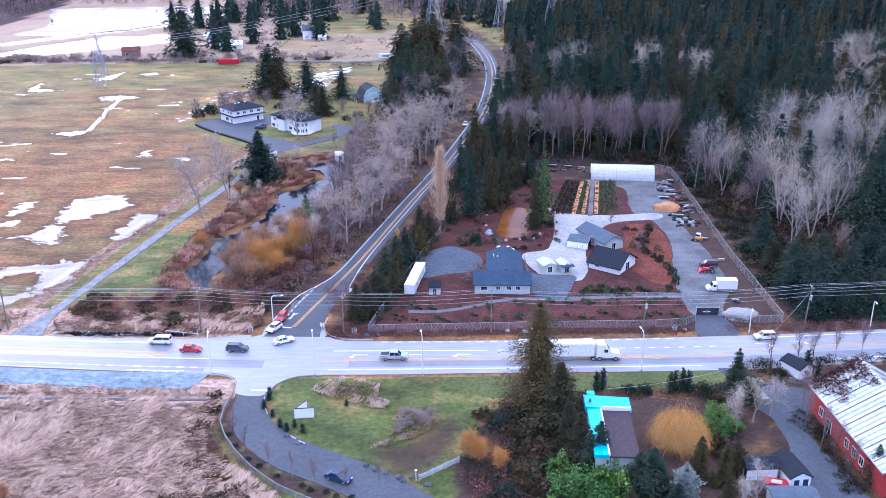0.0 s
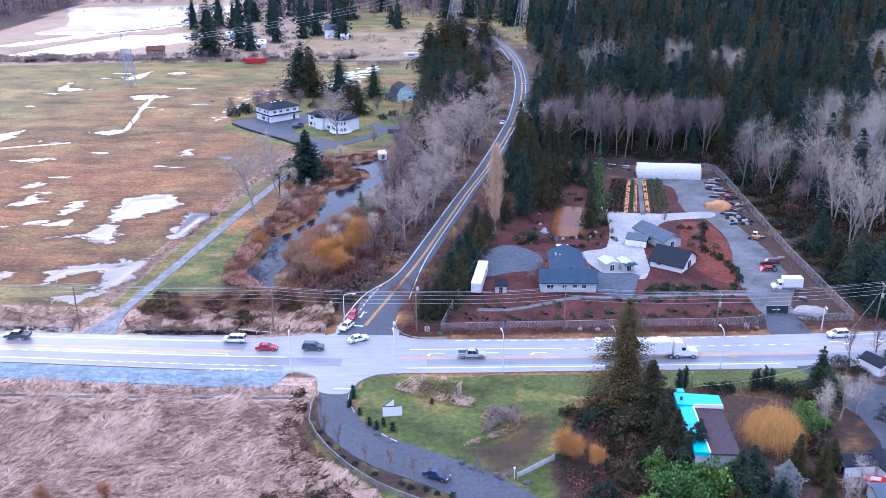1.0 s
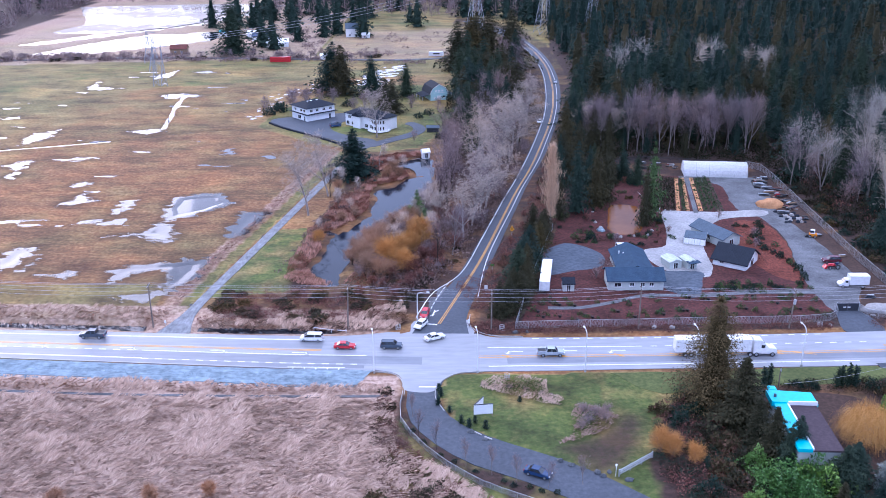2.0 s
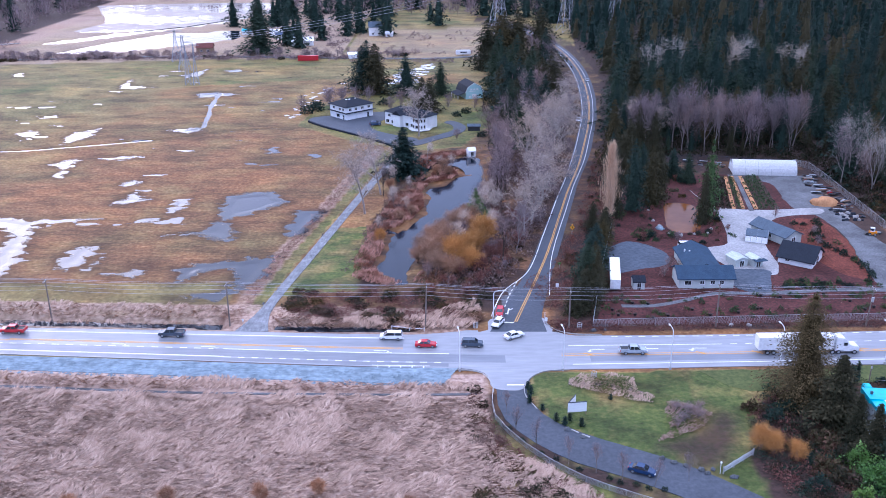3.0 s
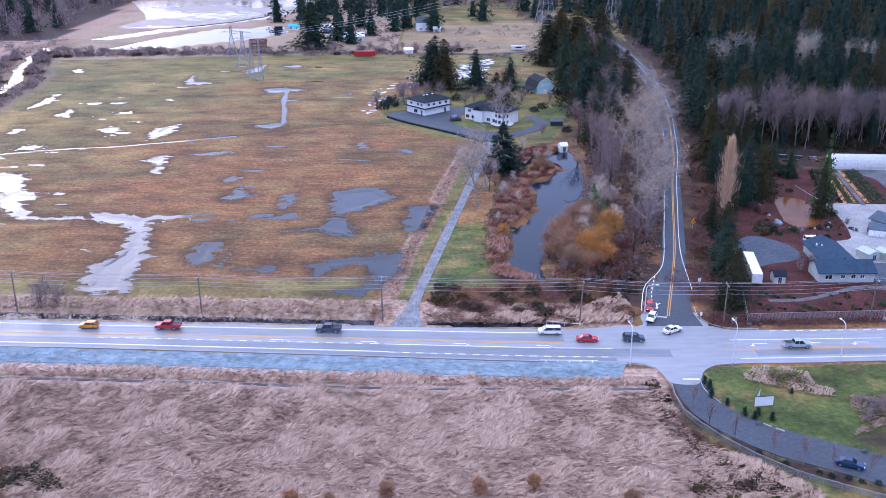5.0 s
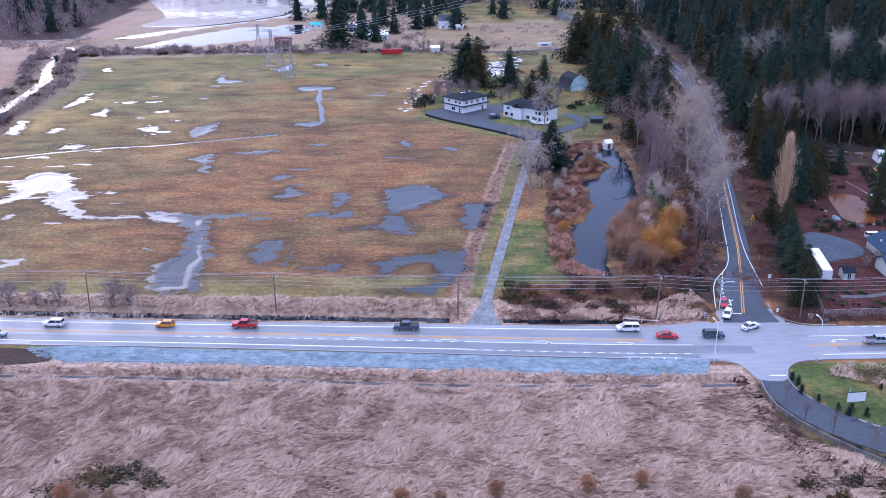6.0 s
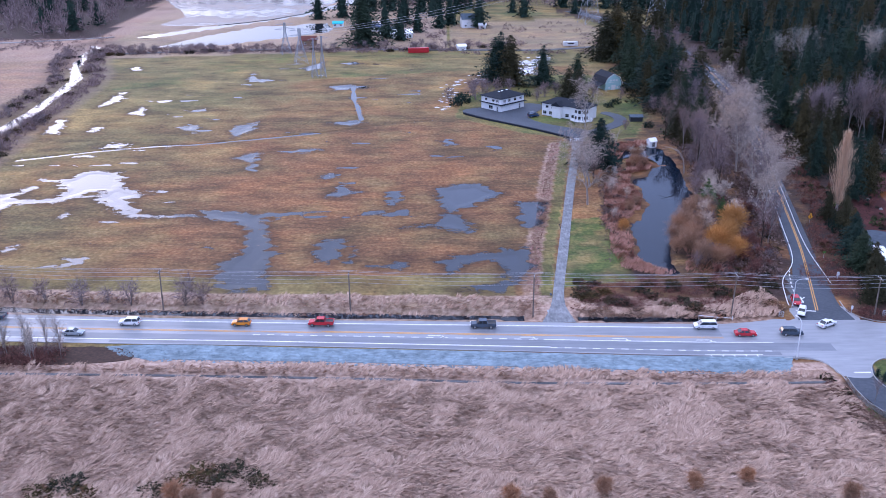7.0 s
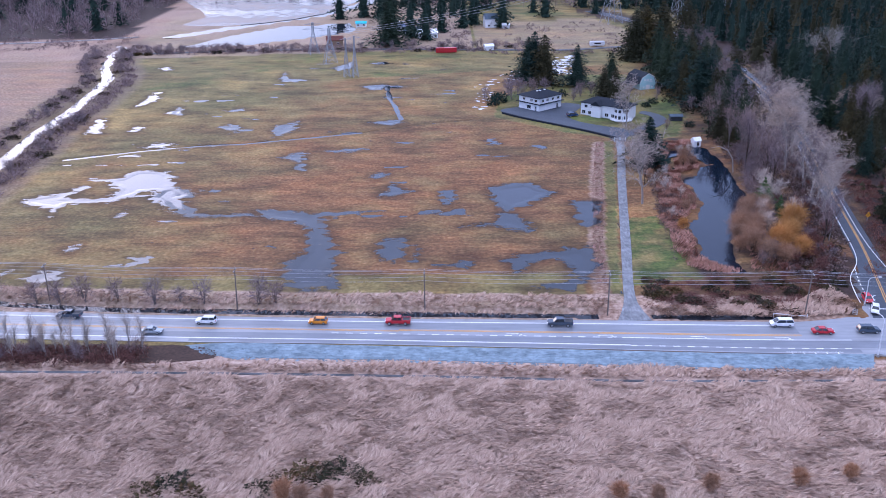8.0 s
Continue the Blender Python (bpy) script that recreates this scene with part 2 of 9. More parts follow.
M = {
    "ground": ground_material(),
    "asphalt": surface("wet asphalt", (0.225, 0.23, 0.242), (0.325, 0.33, 0.345), 0.8, 0.38, 0, 0.5, 0.004, (0.15, 1, 1), 0.18, 0.1),
    "asphalt_dark": surface("dark asphalt", (0.05, 0.058, 0.072), (0.09, 0.102, 0.124), 1.2, 0.7, 0, 0.25, 0.004, None, 0.25, 0.08),
    "asphalt_near": surface("darker wet asphalt", (0.15, 0.16, 0.18), (0.225, 0.235, 0.26), 0.8, 0.42, 0, 0.45, 0.004, (0.12, 1, 1), 0.25, 0.1),
    "asphalt_mid": surface("worn asphalt", (0.165, 0.172, 0.188), (0.25, 0.257, 0.275), 0.8, 0.4, 0, 0.5, 0.004, (0.12, 1, 1), 0.2, 0.1),
    "gravel": surface("grey gravel", (0.10, 0.104, 0.11), (0.23, 0.235, 0.245), 2.0, 0.9, 0, 0.15, 0.03, None, 0.55, 0.07),
    "gravel_drive": surface("worn grey drive gravel", (0.17, 0.175, 0.18), (0.33, 0.335, 0.345), 1.6, 0.9, 0, 0.2, 0.02, (1, 0.3, 1), 0.4, 0.2),
    "gravel_pale": surface("pale gravel", (0.28, 0.275, 0.27), (0.48, 0.47, 0.46), 1.6, 0.85, 0, 0.3, 0.03, None, 0.4, 0.08),
    "gravel_blue": surface("crushed blue-grey rock", (0.17, 0.225, 0.26), (0.33, 0.41, 0.455), 1.3, 0.9, 0, 0.2, 0.06, (0.5, 1, 1), 0.5, 0.22),
    "mulch_red": surface("fresh red bark mulch", (0.07, 0.022, 0.016), (0.27, 0.08, 0.05), 1.4, 0.9, 0, 0.15, 0.06, None, 0.5, 0.1),
    "mulch": surface("red bark mulch", (0.034, 0.016, 0.016), (0.165, 0.058, 0.048), 1.4, 0.9, 0, 0.15, 0.06, None, 0.6, 0.1),
    "lawn": surface("winter lawn", (0.06, 0.085, 0.022), (0.14, 0.155, 0.05), 1.1, 0.85, 0, 0.2, 0.06, None, 0.35, 0.08),
    "soil": surface("dark earth", (0.04, 0.026, 0.02), (0.10, 0.06, 0.045), 1.5, 0.9, 0, 0.2, 0.05, None, 0.35, 0.1),
    "white_line": surface("worn white road paint", (0.66, 0.66, 0.66), (0.86, 0.86, 0.86), 1.5, 0.55, 0, 0.4, 0, None, 0.2),
    "yellow_line": surface("worn yellow road paint", (0.55, 0.27, 0.05), (0.75, 0.38, 0.07), 1.5, 0.55, 0, 0.4, 0, None, 0.2),
    "concrete": surface("concrete", (0.34, 0.34, 0.33), (0.48, 0.47, 0.46), 2.5, 0.8, 0, 0.3, 0.005),
    "puddle": water("flood water", (0.012, 0.015, 0.02), 0.004, 1.2, 0.05),
    "pond": water("dark pond water", (0.005, 0.009, 0.016), 0.003, 0.8, 0.02, 0.5, 1.25),
    "wet_stubble": flooded_stubble(),
    "snow": surface("melting snow", (0.62, 0.64, 0.68), (0.82, 0.83, 0.85), 1.5, 0.8, 0, 0.2, 0.03),
    "mud_pond": water("muddy pond water", (0.12, 0.045, 0.012), 0.004, 1.5, 0.04, 0.5, 1.16),
    "reed": leafy("dry reed", [(0.38, 0.245, 0.178), (0.49, 0.33, 0.243), (0.57, 0.395, 0.29), (0.69, 0.5, 0.38)], 0.85, lean=0.3),
    "rust_reed": leafy("rust-brown sedge", [(0.20, 0.095, 0.072), (0.36, 0.195, 0.15), (0.5, 0.31, 0.25)], 0.8, lean=0.3),
    "fir": leafy("fir needles", [(0.012, 0.023, 0.018), (0.022, 0.040, 0.030), (0.040, 0.063, 0.046)], lean=0.75),
    "cedar": leafy("cedar sprays", [(0.021, 0.022, 0.011), (0.041, 0.039, 0.020), (0.072, 0.062, 0.032)], lean=0.7),
    "ivy": leafy("ivy and evergreen leaves", [(0.012, 0.028, 0.02), (0.03, 0.06, 0.04), (0.06, 0.10, 0.06)], lean=0.3),
    "paving": surface("grey paving", (0.06, 0.075, 0.095), (0.12, 0.14, 0.17), 1.0, 0.85, 0, 0.15, 0.004, None, 0.3, 0.12),
    "brush_tan": leafy("dead brown brush", [(0.1594, 0.0968, 0.0744), (0.2869, 0.187, 0.1435), (0.425, 0.297, 0.2284)], lean=0.3),
    "brush_brown": leafy("dark brown brush", [(0.09, 0.056, 0.046), (0.165, 0.108, 0.092), (0.25, 0.175, 0.15)], lean=0.3),
    "fir_light": leafy("young fir needles", [(0.03, 0.055, 0.02), (0.06, 0.10, 0.035), (0.11, 0.16, 0.06)], lean=0.3),
    "cedar_brown": leafy("browned cedar sprays", [(0.034, 0.029, 0.013), (0.074, 0.06, 0.028), (0.13, 0.10, 0.05)], lean=0.3),
    "undergrowth": leafy("mixed evergreen undergrowth", [(0.0064, 0.0096, 0.0056), (0.0176, 0.024, 0.012), (0.04, 0.036, 0.0216), (0.068, 0.0416, 0.0336)], lean=0.3),
    "nursery_green": leafy("mid-green nursery leaves", [(0.028, 0.05, 0.022), (0.05, 0.088, 0.035), (0.085, 0.13, 0.055)], lean=0.6),
    "spruce_blue": leafy("blue spruce needles", [(0.08, 0.11, 0.12), (0.15, 0.19, 0.20), (0.24, 0.28, 0.29)]),
    "laurel": leafy("bright green leaves", [(0.039, 0.091, 0.0165), (0.0845, 0.182, 0.033), (0.156, 0.286, 0.055)], 0.5, 0.4),
    "twig": leafy("bare grey twigs", [(0.36, 0.29, 0.24), (0.51, 0.42, 0.355), (0.66, 0.565, 0.49)], lean=0.3),
    "twig_white": leafy("pale grey twigs", [(0.26, 0.225, 0.192), (0.41, 0.36, 0.312), (0.57, 0.51, 0.45)], lean=0.3),
    "twig_purple": leafy("bare purplish twigs", [(0.125, 0.092, 0.094), (0.205, 0.155, 0.158), (0.30, 0.235, 0.235)], lean=0.3),
    "twig_rust": leafy("rust-red leafless twigs", [(0.09, 0.035, 0.03), (0.17, 0.075, 0.06), (0.26, 0.13, 0.10)], lean=0.3),
    "twig_pale": leafy("pale poplar twigs", [(0.4925, 0.3192, 0.1966), (0.6739, 0.456, 0.2902), (0.8554, 0.6042, 0.4025)], lean=0.3),
    "twig_orange": leafy("orange willow twigs", [(0.30, 0.15, 0.05), (0.50, 0.25, 0.075), (0.66, 0.36, 0.13)], lean=0.3),
    "twig_shoot": leafy("tan willow shoots", [(0.24, 0.13, 0.075), (0.38, 0.225, 0.14), (0.48, 0.31, 0.21)], lean=0.3),
    "twig_gold": leafy("golden willow twigs", [(0.48, 0.22, 0.05), (0.62, 0.32, 0.09), (0.74, 0.43, 0.16)], lean=0.3),
    "twig_vine": leafy("dead vine", [(0.03, 0.014, 0.014), (0.06, 0.028, 0.028), (0.1, 0.05, 0.045)], lean=0.3),
    "bramble": leafy("bramble leaves and canes", [(0.03, 0.028, 0.016), (0.06, 0.055, 0.03), (0.10, 0.06, 0.045)]),
    "bark": surface("grey bark", (0.15, 0.125, 0.11), (0.32, 0.27, 0.25), 3.0, 0.9, 0, 0.2, 0.03, (1, 1, 0.2)),
    "bark_dark": surface("dark bark", (0.035, 0.025, 0.02), (0.09, 0.065, 0.05), 3.0, 0.9, 0, 0.2, 0.03, (1, 1, 0.2)),
    "bark_pale": surface("pale bark", (0.26, 0.225, 0.20), (0.43, 0.375, 0.34), 3.0, 0.85, 0, 0.2, 0.02, (1, 1, 0.2)),
    "pole_wood": surface("weathered pole wood", (0.14, 0.11, 0.09), (0.26, 0.22, 0.19), 4.0, 0.85, 0, 0.2, 0.01, (1, 1, 0.1)),
    "galvanised": surface("galvanised steel", (0.42, 0.44, 0.46), (0.58, 0.60, 0.62), 6.0, 0.45, 0.6, 0.5, 0),
    "lattice_steel": surface("dull tower steel", (0.30, 0.32, 0.36), (0.42, 0.44, 0.48), 2.0, 0.55, 0.4, 0.5, 0),
    "white_pole": paint("white pole enamel", (0.72, 0.73, 0.75), 0.4),
    "wire": paint("aluminium wire", (0.42, 0.42, 0.45), 0.5),
    "white_wall": surface("white siding", (0.72, 0.73, 0.73), (0.82, 0.82, 0.82), 3.0, 0.6, 0, 0.4, 0.006, (0.2, 0.2, 3), 0.1),
    "cream_wall": surface("pale green-grey siding", (0.42, 0.46, 0.44), (0.52, 0.55, 0.52), 3.0, 0.65, 0, 0.4, 0.006, (0.2, 0.2, 3), 0.15),
    "aqua_wall": surface("pale aqua siding", (0.36, 0.60, 0.62), (0.46, 0.69, 0.70), 3.0, 0.6, 0, 0.4, 0.006, (3, 3, 0.2), 0.1),
    "red_wall": surface("red painted boards", (0.30, 0.03, 0.03), (0.44, 0.055, 0.05), 3.0, 0.7, 0, 0.3, 0.01, (3, 3, 0.2), 0.25),
    "dark_roof": surface("black roof shingles", (0.012, 0.016, 0.024), (0.028, 0.034, 0.046), 4.0, 0.85, 0, 0.2, 0.012, None, 0.2),
    "blue_roof": surface("blue-grey roof shingles", (0.032, 0.056, 0.09), (0.06, 0.095, 0.14), 4.0, 0.9, 0, 0.08, 0.012, None, 0.25),
    "grey_roof": surface("grey roof shingles", (0.08, 0.105, 0.135), (0.13, 0.165, 0.2), 4.0, 0.9, 0, 0.1, 0.012, None, 0.25),
    "brown_roof": surface("brown roof felt", (0.045, 0.030, 0.036), (0.08, 0.056, 0.064), 2.0, 0.8, 0, 0.3, 0.01, None, 0.2),
    "teal_roof": surface("turquoise metal roof", (0.015, 0.42, 0.52), (0.03, 0.55, 0.66), 1.5, 0.4, 0, 0.5, 0.004, None, 0.15),
    "tin_roof": surface("weathered metal roof", (0.40, 0.45, 0.43), (0.62, 0.66, 0.63), 1.2, 0.5, 0.2, 0.5, 0.01, (0.4, 2, 1), 0.25),
    "rust": surface("rusted roof metal", (0.09, 0.03, 0.025), (0.22, 0.08, 0.06), 2.0, 0.85, 0, 0.3, 0.02),
    "tarp": paint("white tarpaulin", (0.92, 0.92, 0.92), 0.5),
    "white_paint": paint("white vehicle paint", (0.8, 0.8, 0.81), 0.25),
    "red_paint": paint("red vehicle paint", (0.5, 0.025, 0.035), 0.25),
    "orange_paint": paint("orange vehicle paint", (0.75, 0.27, 0.02), 0.25),
    "blue_paint": paint("blue vehicle paint", (0.018, 0.045, 0.115), 0.25),
    "grey_paint": paint("dark grey vehicle paint", (0.06, 0.08, 0.11), 0.25),
    "silver_paint": paint("silver vehicle paint", (0.42, 0.46, 0.5), 0.25, 0.5, 0.3),
    "maroon_paint": paint("maroon vehicle paint", (0.11, 0.02, 0.03), 0.25),
    "black": paint("black rubber and plastic", (0.02, 0.02, 0.022), 0.6),
    "dark_glass": paint("dark window glass", (0.02, 0.026, 0.032), 0.06, 0.8),
    "rim": paint("wheel rim metal", (0.45, 0.46, 0.48), 0.3, 0.5, 0.7),
    "lamp_white": paint("headlamp lens", (0.8, 0.82, 0.85), 0.1),
    "lamp_red": paint("tail lamp lens", (0.45, 0.02, 0.02), 0.15),
    "amber": paint("amber sign face", (0.8, 0.36, 0.02), 0.4),
    "sand": surface("orange sand", (0.40, 0.19, 0.08), (0.58, 0.31, 0.15), 2.0, 0.9, 0, 0.2, 0.04),
    "stone": surface("pale boulders", (0.24, 0.23, 0.22), (0.42, 0.40, 0.38), 3.0, 0.85, 0, 0.3, 0.03),
    "stone_dark": surface("dark wet stones", (0.05, 0.055, 0.06), (0.13, 0.14, 0.15), 3.0, 0.7, 0, 0.3, 0.03),
    "timber": surface("weathered timber", (0.20, 0.13, 0.08), (0.34, 0.24, 0.16), 4.0, 0.8, 0, 0.3, 0.01, (0.2, 2, 2)),
    "dark_metal": paint("dark painted metal", (0.03, 0.035, 0.045), 0.5),
}


# ---- mesh helpers ----
def mesh_from(name, verts, faces, material, smooth=False):
    me = bpy.data.meshes.new(name)
    me.from_pydata([tuple(v) for v in verts], [], [tuple(f) for f in faces])
    me.materials.append(material)
    if smooth:
        me.shade_smooth()
    return me


def mesh_np(name, verts, tris, material):
    """Many triangles at once."""
    verts, tris = np.asarray(verts, np.float32), np.asarray(tris, np.int32)
    me = bpy.data.meshes.new(name)
    me.vertices.add(len(verts)), me.loops.add(tris.size), me.polygons.add(len(tris))
    me.vertices.foreach_set("co", verts.ravel())
    me.loops.foreach_set("vertex_index", tris.ravel())
    me.polygons.foreach_set("loop_start", np.arange(0, tris.size, tris.shape[1], dtype=np.int32))
    me.polygons.foreach_set("loop_total", np.full(len(tris), tris.shape[1], np.int32))
    me.materials.append(material)
    me.update(calc_edges=True)
    return me


def part(name, bm, material, parent, label=""):
    """A mesh of its own under a thing or a part; bm: a bmesh or a mesh."""
    if isinstance(bm, bmesh.types.BMesh):
        me = bpy.data.meshes.new(name)
        bm.to_mesh(me)
        bm.free()
        me.materials.append(material)
    else:
        me = bm
    ob = new(name, me)
    ob.parent = parent
    return tagged(ob, label) if label else ob


def thing(name, m, label, category, group="", kind=""):
    ob = new(name)
    ob.empty_display_size = 0.3
    ob.matrix_world = m
    return tagged(ob, label, category, group, kind)


def structure(name, me, label, category=""):
    return tagged(new(name, me), label, category or name.split("_")[0], "", "structure")


def box(bm, x0, x1, y0, y1, z0, z1, bevel=0.0):
    r = bmesh.ops.create_cube(bm, size=1, matrix=Matrix.Translation(((x0 + x1) / 2, (y0 + y1) / 2, (z0 + z1) / 2)) @ Matrix.Diagonal((x1 - x0, y1 - y0, z1 - z0, 1)))
    if bevel:
        es = list({e for v in r["verts"] for e in v.link_edges})
        bmesh.ops.bevel(bm, geom=es, offset=bevel, segments=2, affect="EDGES")


def boxes(*specs, bevel=0.0):
    bm = bmesh.new()
    for s in specs:
        box(bm, *s, bevel=bevel)
    return bm


def tube(bm, a, b, r0, r1=None, n=8):
    a, b = Vector(a), Vector(b)
    d = b - a
    m = Matrix.Translation((a + b) / 2) @ d.to_track_quat("Z", "Y").to_matrix().to_4x4()
    bmesh.ops.create_cone(bm, cap_ends=True, segments=n, radius1=r0, radius2=r0 if r1 is None else r1, depth=d.length, matrix=m)


def tubes(*specs):
    bm = bmesh.new()
    for s in specs:
        tube(bm, *s)
    return bm


def prism(bm, outline, y0, y1):
    """An outline in x, z drawn out from y0 to y1."""
    a = [bm.verts.new((x, y0, z)) for x, z in outline]
    b = [bm.verts.new((x, y1, z)) for x, z in outline]
    bm.faces.new(a), bm.faces.new(list(reversed(b)))
    for i in range(len(a)):
        j = (i + 1) % len(a)
        bm.faces.new((a[j], a[i], b[i], b[j]))
    bmesh.ops.recalc_face_normals(bm, faces=bm.faces)


def curve_through(pts, step):
    """A soft line through a few points, every step metres."""
    p = [np.array(q, float) for q in pts]
    p = [2 * p[0] - p[1]] + p + [2 * p[-1] - p[-2]]
    out = []
    for i in range(1, len(p) - 2):
        n = max(1, int(np.linalg.norm(p[i + 1] - p[i]) / step))
        for k in range(n):
            t = k / n
            out.append(0.5 * (2 * p[i] + (p[i + 1] - p[i - 1]) * t + (2 * p[i - 1] - 5 * p[i] + 4 * p[i + 1] - p[i + 2]) * t * t
                              + (3 * p[i] - p[i - 1] - 3 * p[i + 1] + p[i + 2]) * t ** 3))
    out.append(p[-2])
    return np.array(out)


def ribbon(name, left, right, z0, z1, material, step=3.0):
    """A slab between two soft edge lines, with its sides."""
    a, b = curve_through(left, step), curve_through(right, step)
    n = max(len(a), len(b))
    f = lambda c: np.array([c[min(len(c) - 1, int(i))] * (1 - i % 1) + c[min(len(c) - 1, int(i) + 1)] * (i % 1) for i in np.linspace(0, len(c) - 1, n)])
    a, b = f(a), f(b)
    v, q = [], []
    for i in range(n):
        v += [(*a[i], z0), (*a[i], z1), (*b[i], z1), (*b[i], z0)]
        if i:
            k = 4 * i
            q += [(k - 4 + j, k - 3 + j, k + 1 + j, k + j) for j in range(3)]
    me = mesh_from(name, v, q, material)
    bm = bmesh.new()
    bm.from_mesh(me)
    bmesh.ops.recalc_face_normals(bm, faces=bm.faces)
    if sum(fc.normal.z for fc in bm.faces) < 0:
        bmesh.ops.reverse_faces(bm, faces=bm.faces)
    bm.to_mesh(me), bm.free()
    return me


def blot(name, pts, z, material, ragged=0.8, grow=0.0, step=1.0, skirt=0.0):
    """A sheet with a soft, ragged outline through a few points."""
    c = curve_through(list(pts) + [pts[0]], step)[:-1]
    mid = c.mean(0)
    v = []
    for x, y in c:
        o = noise.noise_vector((x * 0.22, y * 0.22, 3.1)) * ragged + noise.noise_vector((x * 0.7, y * 0.7, 7.7)) * ragged * 0.45
        d = np.array((x, y)) - mid
        d = d / (np.linalg.norm(d) + 1e-6) * grow
        v.append((x + o.x + d[0], y + o.y + d[1], z))
    bm = bmesh.new()
    vs = [bm.verts.new(p) for p in v]
    es = [bm.edges.new((vs[i], vs[(i + 1) % len(vs)])) for i in range(len(vs))]
    bmesh.ops.triangle_fill(bm, use_beauty=True, use_dissolve=False, edges=es)
    for f in bm.faces:
        f.normal_update()
        if f.normal.z < 0:
            f.normal_flip()
    if skirt:
        lo = [bm.verts.new((p[0], p[1], z - skirt)) for p in v]
        for i in range(len(vs)):
            j = (i + 1) % len(vs)
            bm.faces.new((vs[i], vs[j], lo[j], lo[i]))
    me = bpy.data.meshes.new(name)
    bm.to_mesh(me), bm.free()
    me.materials.append(material)
    return me


def inside(poly, X, Y):
    """How far points lie inside (plus) or outside (minus) an outline."""
    P = np.array(poly, float)
    d = np.full(X.shape, 1e9)
    odd = np.zeros(X.shape, bool)
    for (x0, y0), (x1, y1) in zip(P, np.roll(P, -1, 0)):
        ex, ey = x1 - x0, y1 - y0
        k = np.clip(((X - x0) * ex + (Y - y0) * ey) / (ex * ex + ey * ey + 1e-9), 0, 1)
        d = np.minimum(d, np.hypot(X - x0 - k * ex, Y - y0 - k * ey))
        if y0 != y1:
            odd ^= ((y0 > Y) != (y1 > Y)) & (X < x0 + (Y - y0) / (y1 - y0) * ex)
    return np.where(odd, d, -d)


def off_line(pts, X, Y):
    d = np.full(X.shape, 1e9)
    for (x0, y0), (x1, y1) in zip(pts, pts[1:]):
        ex, ey = x1 - x0, y1 - y0
        k = np.clip(((X - x0) * ex + (Y - y0) * ey) / (ex * ex + ey * ey + 1e-9), 0, 1)
        d = np.minimum(d, np.hypot(X - x0 - k * ex, Y - y0 - k * ey))
    return d


def waves(X, Y, size, seed, octaves=3):
    """Smooth random relief from -1 to 1, with lumps of about that size."""
    out, amp, tot = np.zeros(X.shape), 1.0, 0.0
    for o in range(octaves):
        rng = np.random.RandomState(seed + o)
        g = rng.rand(128, 128) * 2 - 1
        fx, fy = X / size * 2 ** o + 40.3, Y / size * 2 ** o + 17.7
        ix, iy = np.floor(fx).astype(int), np.floor(fy).astype(int)
        tx, ty = fx - ix, fy - iy
        tx, ty = tx * tx * (3 - 2 * tx), ty * ty * (3 - 2 * ty)
        G = lambda a, b: g[a % 128, b % 128]
        out += amp * ((G(ix, iy) * (1 - tx) + G(ix + 1, iy) * tx) * (1 - ty) + (G(ix, iy + 1) * (1 - tx) + G(ix + 1, iy + 1) * tx) * ty)
        tot += amp
        amp *= 0.55
    return out / tot


# ---- the plan ----
ROAD_N = [(-420, 203), (-300, 196), (-203.5, 189.2), (-164, 186.8), (-102.3, 184.2), (-69.7, 182.8), (-25.5, 182.1), (12.1, 182.8), (62.4, 185.6), (97.2, 189.4), (160, 198), (300, 222)]
ROAD_S = [(-420, 189), (-300, 182), (-199.9, 176), (-162.8, 174.2), (-114.2, 171), (-67.2, 167.8), (-28.1, 166.7), (11.5, 168.1), (58.2, 169.9), (90.8, 174), (160, 183), (300, 208)]
SIDE_W = [(-42.8, 184), (-40.5, 191), (-38, 201), (-32.3, 218.5), (-26.4, 243.5), (-18.5, 279.5), (-14.2, 297.9), (-6.6, 333.9), (-0.2, 368.8), (5, 399.6), (10.2, 450), (13, 505), (11.5, 560), (5, 615), (-8, 665), (-30, 720)]
SIDE_E = [(-30, 184), (-30.6, 191), (-28.3, 204.2), (-22, 234.6), (-12.7, 279.4), (-9, 297), (0, 334), (6.5, 368.8), (12, 400), (17.8, 450), (20.8, 505), (19.5, 560), (13, 617), (1, 668), (-20, 724)]
DRIVE_W = [(-100.6, 184), (-97.6, 193), (-95.5, 205.5), (-91.8, 228.1), (-87.3, 255.4), (-81.8, 288.9), (-75.8, 323.2), (-73.6, 339)]
DRIVE_E = [(-92.8, 184), (-94.2, 193), (-92.9, 205.4), (-89, 228.1), (-84.6, 255.3), (-79, 288.8), (-72.9, 323.1), (-70.4, 339)]
SOUTH_W = [(-43.3, 168), (-42.4, 157.8), (-42.4, 152.7), (-41.2, 147.2), (-39.1, 143.4), (-36.4, 139.8), (-33.3, 136.5), (-29.4, 133.3), (-25.2, 131), (-20.5, 128.4), (-15.6, 125.2), (-9, 120.5), (0, 113)]
SOUTH_E = [(-33, 168), (-35.4, 162.7), (-36.6, 157.8), (-35.6, 152.7), (-33.5, 148.2), (-30.2, 144.8), (-26, 141.8), (-21.8, 139.3), (-16.8, 136.7), (-12.1, 133.8), (-7.7, 130.5), (-5, 128.1), (8, 116)]
